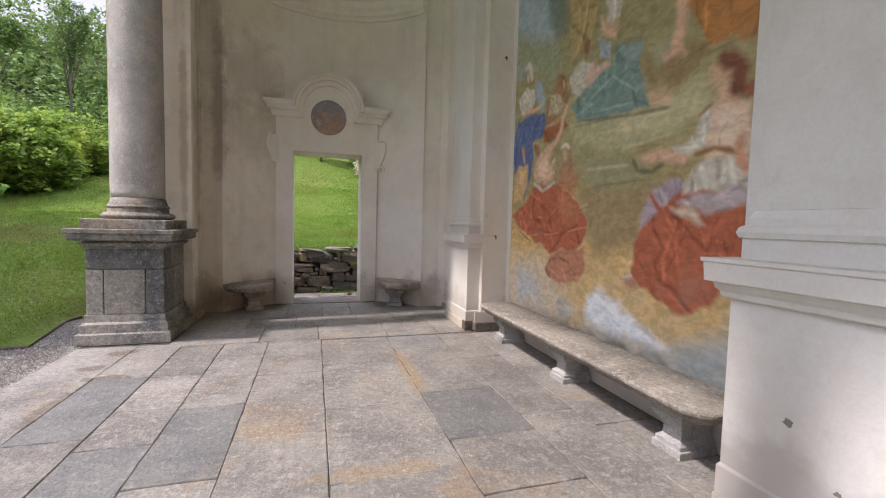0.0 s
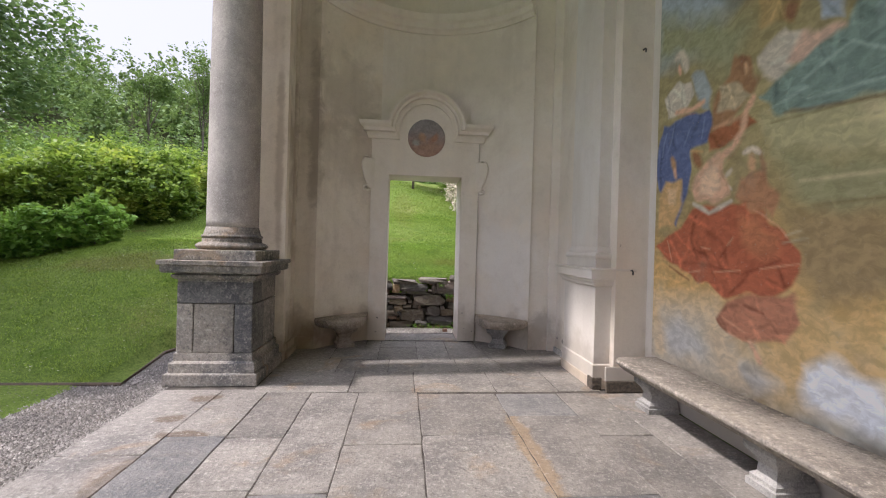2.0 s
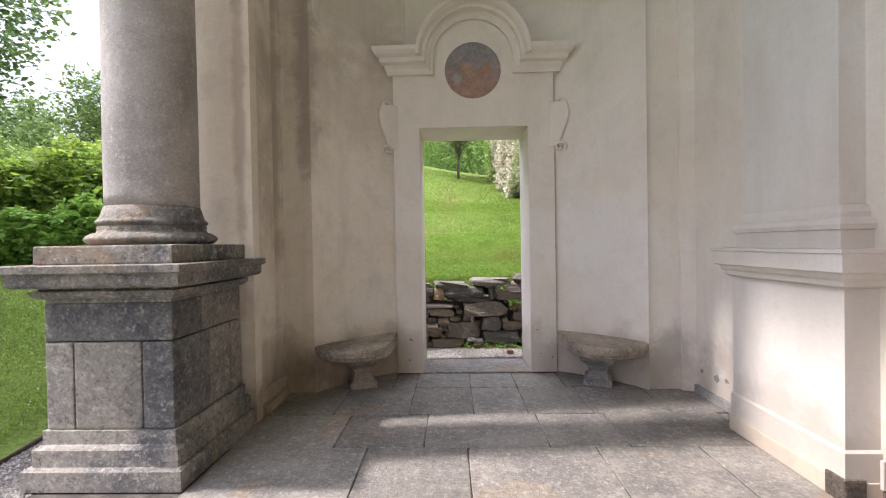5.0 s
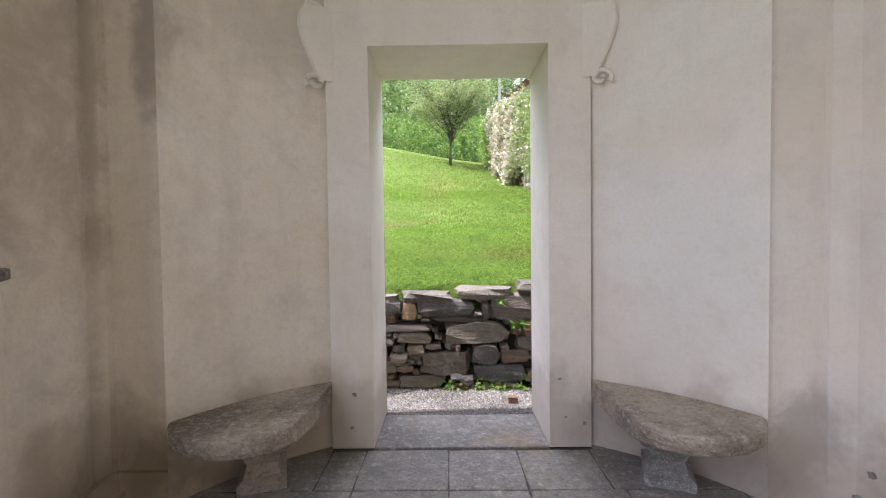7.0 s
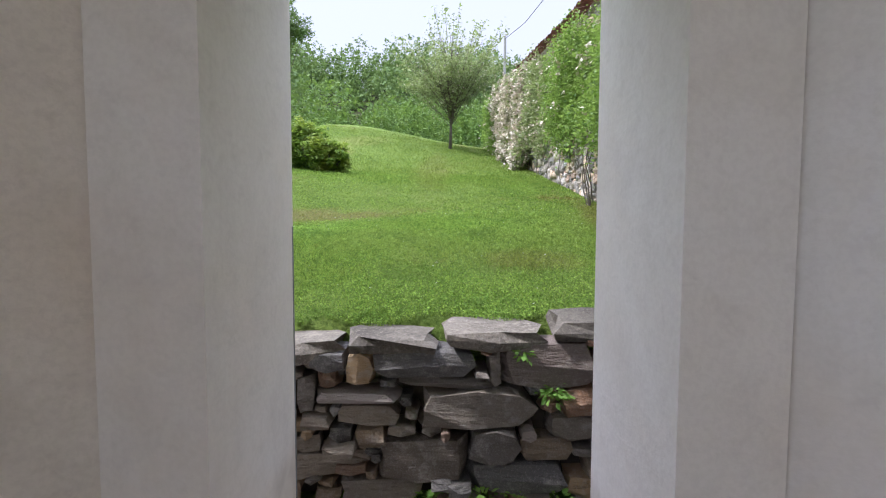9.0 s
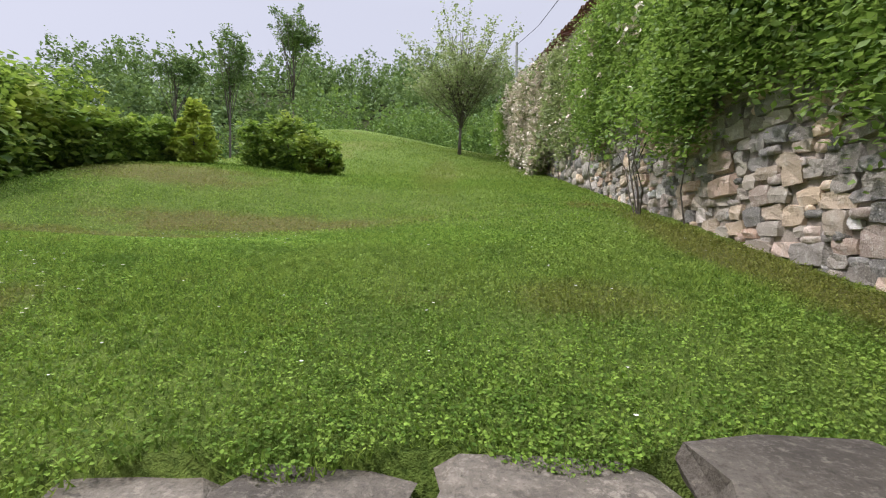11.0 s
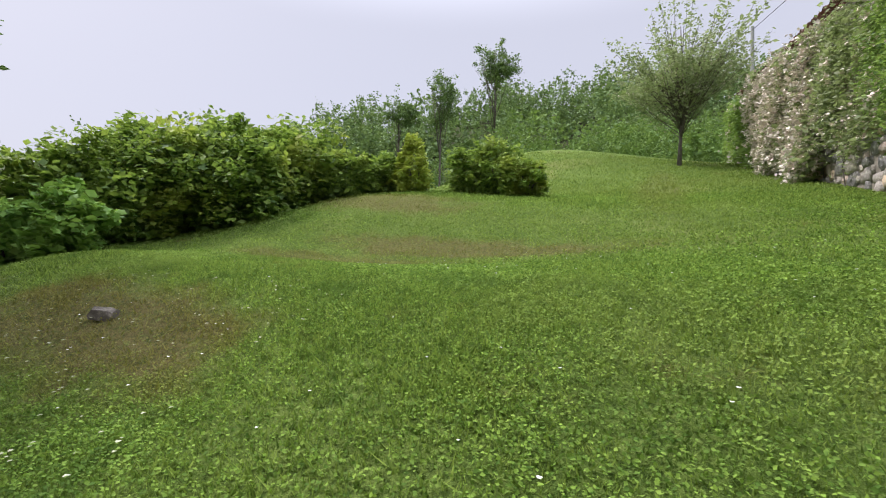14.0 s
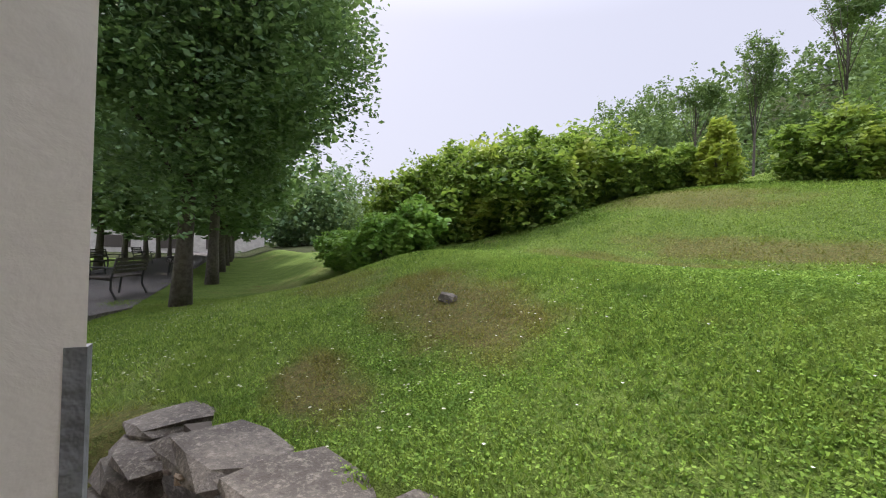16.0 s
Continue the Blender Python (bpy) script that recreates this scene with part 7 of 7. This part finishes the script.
# ---- avenue: path, benches, far wall ----
path = part("park_path", prism([(-70, 3.8), (-9.0, 3.5), (-7.6, 4.4), (-8.2, 6.2), (-9.5, 6.75), (-70, 7.0)], -0.05, 0.262), GRAVEL)
tagged(path, "grey gravel path under the avenue trees", "path", kind="structure")


def park_bench():
    b = empty("park_bench")
    own = []
    for sx in (-0.72, 0.72):
        bm = bmesh.new()
        tube([(sx, -0.26, 0.0), (sx, -0.24, 0.22), (sx, -0.22, 0.42), (sx, -0.10, 0.44), (sx, 0.20, 0.41)], [0.022] * 5, 6, into=bm)
        tube([(sx, 0.30, 0.0), (sx, 0.20, 0.22), (sx, 0.20, 0.42), (sx, 0.30, 0.86)], [0.022] * 4, 6, into=bm)
        own.append(part("leg_frame", bm, IRON))
        arm = []
        for k in range(15):
            a = 2 * math.pi * k / 14
            arm.append((sx, -0.24 + 0.09 * math.cos(a), 0.56 + 0.09 * math.sin(a)))
        bm = tube(arm, [0.016] * 15, 6)
        tube([(sx, -0.22, 0.65), (sx, 0.0, 0.66), (sx, 0.25, 0.64)], [0.018] * 3, 6, into=bm)
        own.append(part("armrest", bm, IRON))
    for k in range(6):
        own.append(part("slat", box(-0.78, 0.78, -0.24 + k * 0.075, -0.185 + k * 0.075, 0.435, 0.46, 0.004), SLAT))
    for k in range(4):
        z = 0.54 + k * 0.085
        y = 0.225 + (z - 0.42) * 0.2
        own.append(part("slat", box(-0.78, 0.78, y, y + 0.022, z, z + 0.06, 0.004), SLAT))
    for o in own:
        o.parent = b
    return tagged(b, "dark slatted park bench with curled iron arms", "bench", group="park benches")


pb = park_bench()
pb.matrix_world = pose(-11.4, 6.15, 0.262, 0, 0, -12)
for bx, by, a in ((-19.5, 4.2, 172), (-18.8, 6.5, 5), (-26.5, 4.2, 175)):
    copy_thing(pb, pose(bx, by, 0.262, 0, 0, a))

far = part("far_wall", box(-62.0, -61.6, -30, 12, -0.1, 2.6), ROOM_WHITE)
tagged(far, "pale rendered boundary wall beyond the park", "wall", kind="structure")
# dark panels on the wall face stand for the shade inside its openings
for k in range(7):
    part("opening", box(-61.58, -61.54, -26 + k * 5.2, -23.4 + k * 5.2, 0.6, 2.0), SLAT, far)

# ---- poles and cable ----
px, py = at_bearing(-8.0, 35)
pole = part("utility_pole", tube([(px, py, float(ground_z(px, py)) - 0.5), (px, py, 13.0), (px, py, 17.0)], [0.14, 0.12, 0.10], 10), POLE_GREY)
tagged(pole, "grey concrete utility pole beyond the garden wall", "pole")
cable = part("overhead_cable", tube([(px, py, 16.8), (5.0, 34.0, 14.1), (5.1, 25.8, 12.2), (5.2, 17.0, 10.8), (5.3, 7.0, 9.6)], [0.018] * 5, 5), IRON)
tagged(cable, "thin dark overhead cable from the pole", "cable")
px, py = at_bearing(9.3, 33)
pz = float(ground_z(px, py))
post = part("lamp_post", tube([(px, py, pz - 0.2), (px, py, pz + 2.0), (px, py, pz + 2.8)], [0.05, 0.045, 0.04], 8), POLE_GREY)
tagged(post, "thin grey post at the edge of the wood", "pole")
brick = part("brick_piece", box(0.63, 0.71, 8.47, 8.53, -0.012, 0.045, 0.008), TERRACOTTA)
tagged(brick, "small red brick fragment on the gravel", "brick")
rk = shared("rock", rock_mesh(90, CAPSTONE, "rock"), pose(-3.05, 9.95, gz(-3.05, 9.95) + 0.015, 5, 8, 30) @ Matrix.Diagonal((0.13, 0.10, 0.07, 1)))
tagged(rk, "small grey rock half sunk in the worn lawn", "rock")


# small plants in the joints and at the foot of the retaining wall
def wall_plant(x, z, r, n, seed, label):
    rng = np.random.default_rng(seed)
    y = float(wall_line(x)) - 0.01
    root = empty("wall_plant", pose(x, y + 0.03, z))
    p = np.array((x, y, z)) + rng.normal(size=(n, 3)) * np.array((r, 0.03, r * 0.5))
    p[:, 2] = np.maximum(p[:, 2], 0.0)
    rooted(new("leaves", foliage("leaves", p, 0.022, LEAF_LOW, seed)), root)
    rooted(part("stem", tube([(x, y + 0.05, z), (x, y, z + 0.01)], [0.006, 0.004], 5), BARK), root)
    return tagged(root, label, "plant", "plants in the wall")


wall_plant(0.76, 0.60, 0.045, 90, 501, "small grey-green plant in a joint of the dry wall")
wall_plant(0.62, 0.80, 0.03, 40, 502, "small green plant in a joint of the dry wall")
for k, x in enumerate((0.18, 0.42, 0.62, 0.80)):
    wall_plant(x, 0.03, 0.06, 60, 510 + k, "low green weeds at the foot of the dry wall")


# places where the plaster has flaked off
def flake(cx, cy, cz, r, normal, seed):
    rnd = random.Random(seed)
    bm = bmesh.new()
    pts = [(r * rnd.uniform(0.45, 1.0) * math.cos(a), r * rnd.uniform(0.35, 0.8) * math.sin(a)) for a in [2 * math.pi * k / 9 for k in range(9)]]
    prism(pts, -0.01, 0.0025, into=bm)
    turn = {"x": pose(cx, cy, cz, 90, 0, -90), "y": pose(cx, cy, cz, 90, 0, 0)}[normal]
    bmesh.ops.transform(bm, matrix=turn, verts=bm.verts)
    return tagged(part("plaster_flake", bm, FLAKE), "grey bare patch where plaster has flaked off", "patch", kind="structure")


flake(1.988, 1.30, 0.62, 0.03, "x", 1), flake(1.988, 1.32, 0.20, 0.03, "x", 2), flake(1.988, 1.10, 0.42, 0.018, "x", 3)
flake(-0.48, FY - 0.001, 0.36, 0.022, "y", 4), flake(0.86, FY - 0.001, 0.45, 0.014, "y", 5), flake(-0.50, FY - 0.001, 0.14, 0.02, "y", 6)
flake(1.02, FY - 0.001, 0.16, 0.02, "y", 7), flake(0.90, FY - 0.001, 0.20, 0.014, "y", 8)
flake(2.168, 7.0, 0.21, 0.035, "x", 9), flake(2.168, 6.79, 0.21, 0.05, "x", 10), flake(2.168, 6.66, 0.23, 0.03, "x", 11)
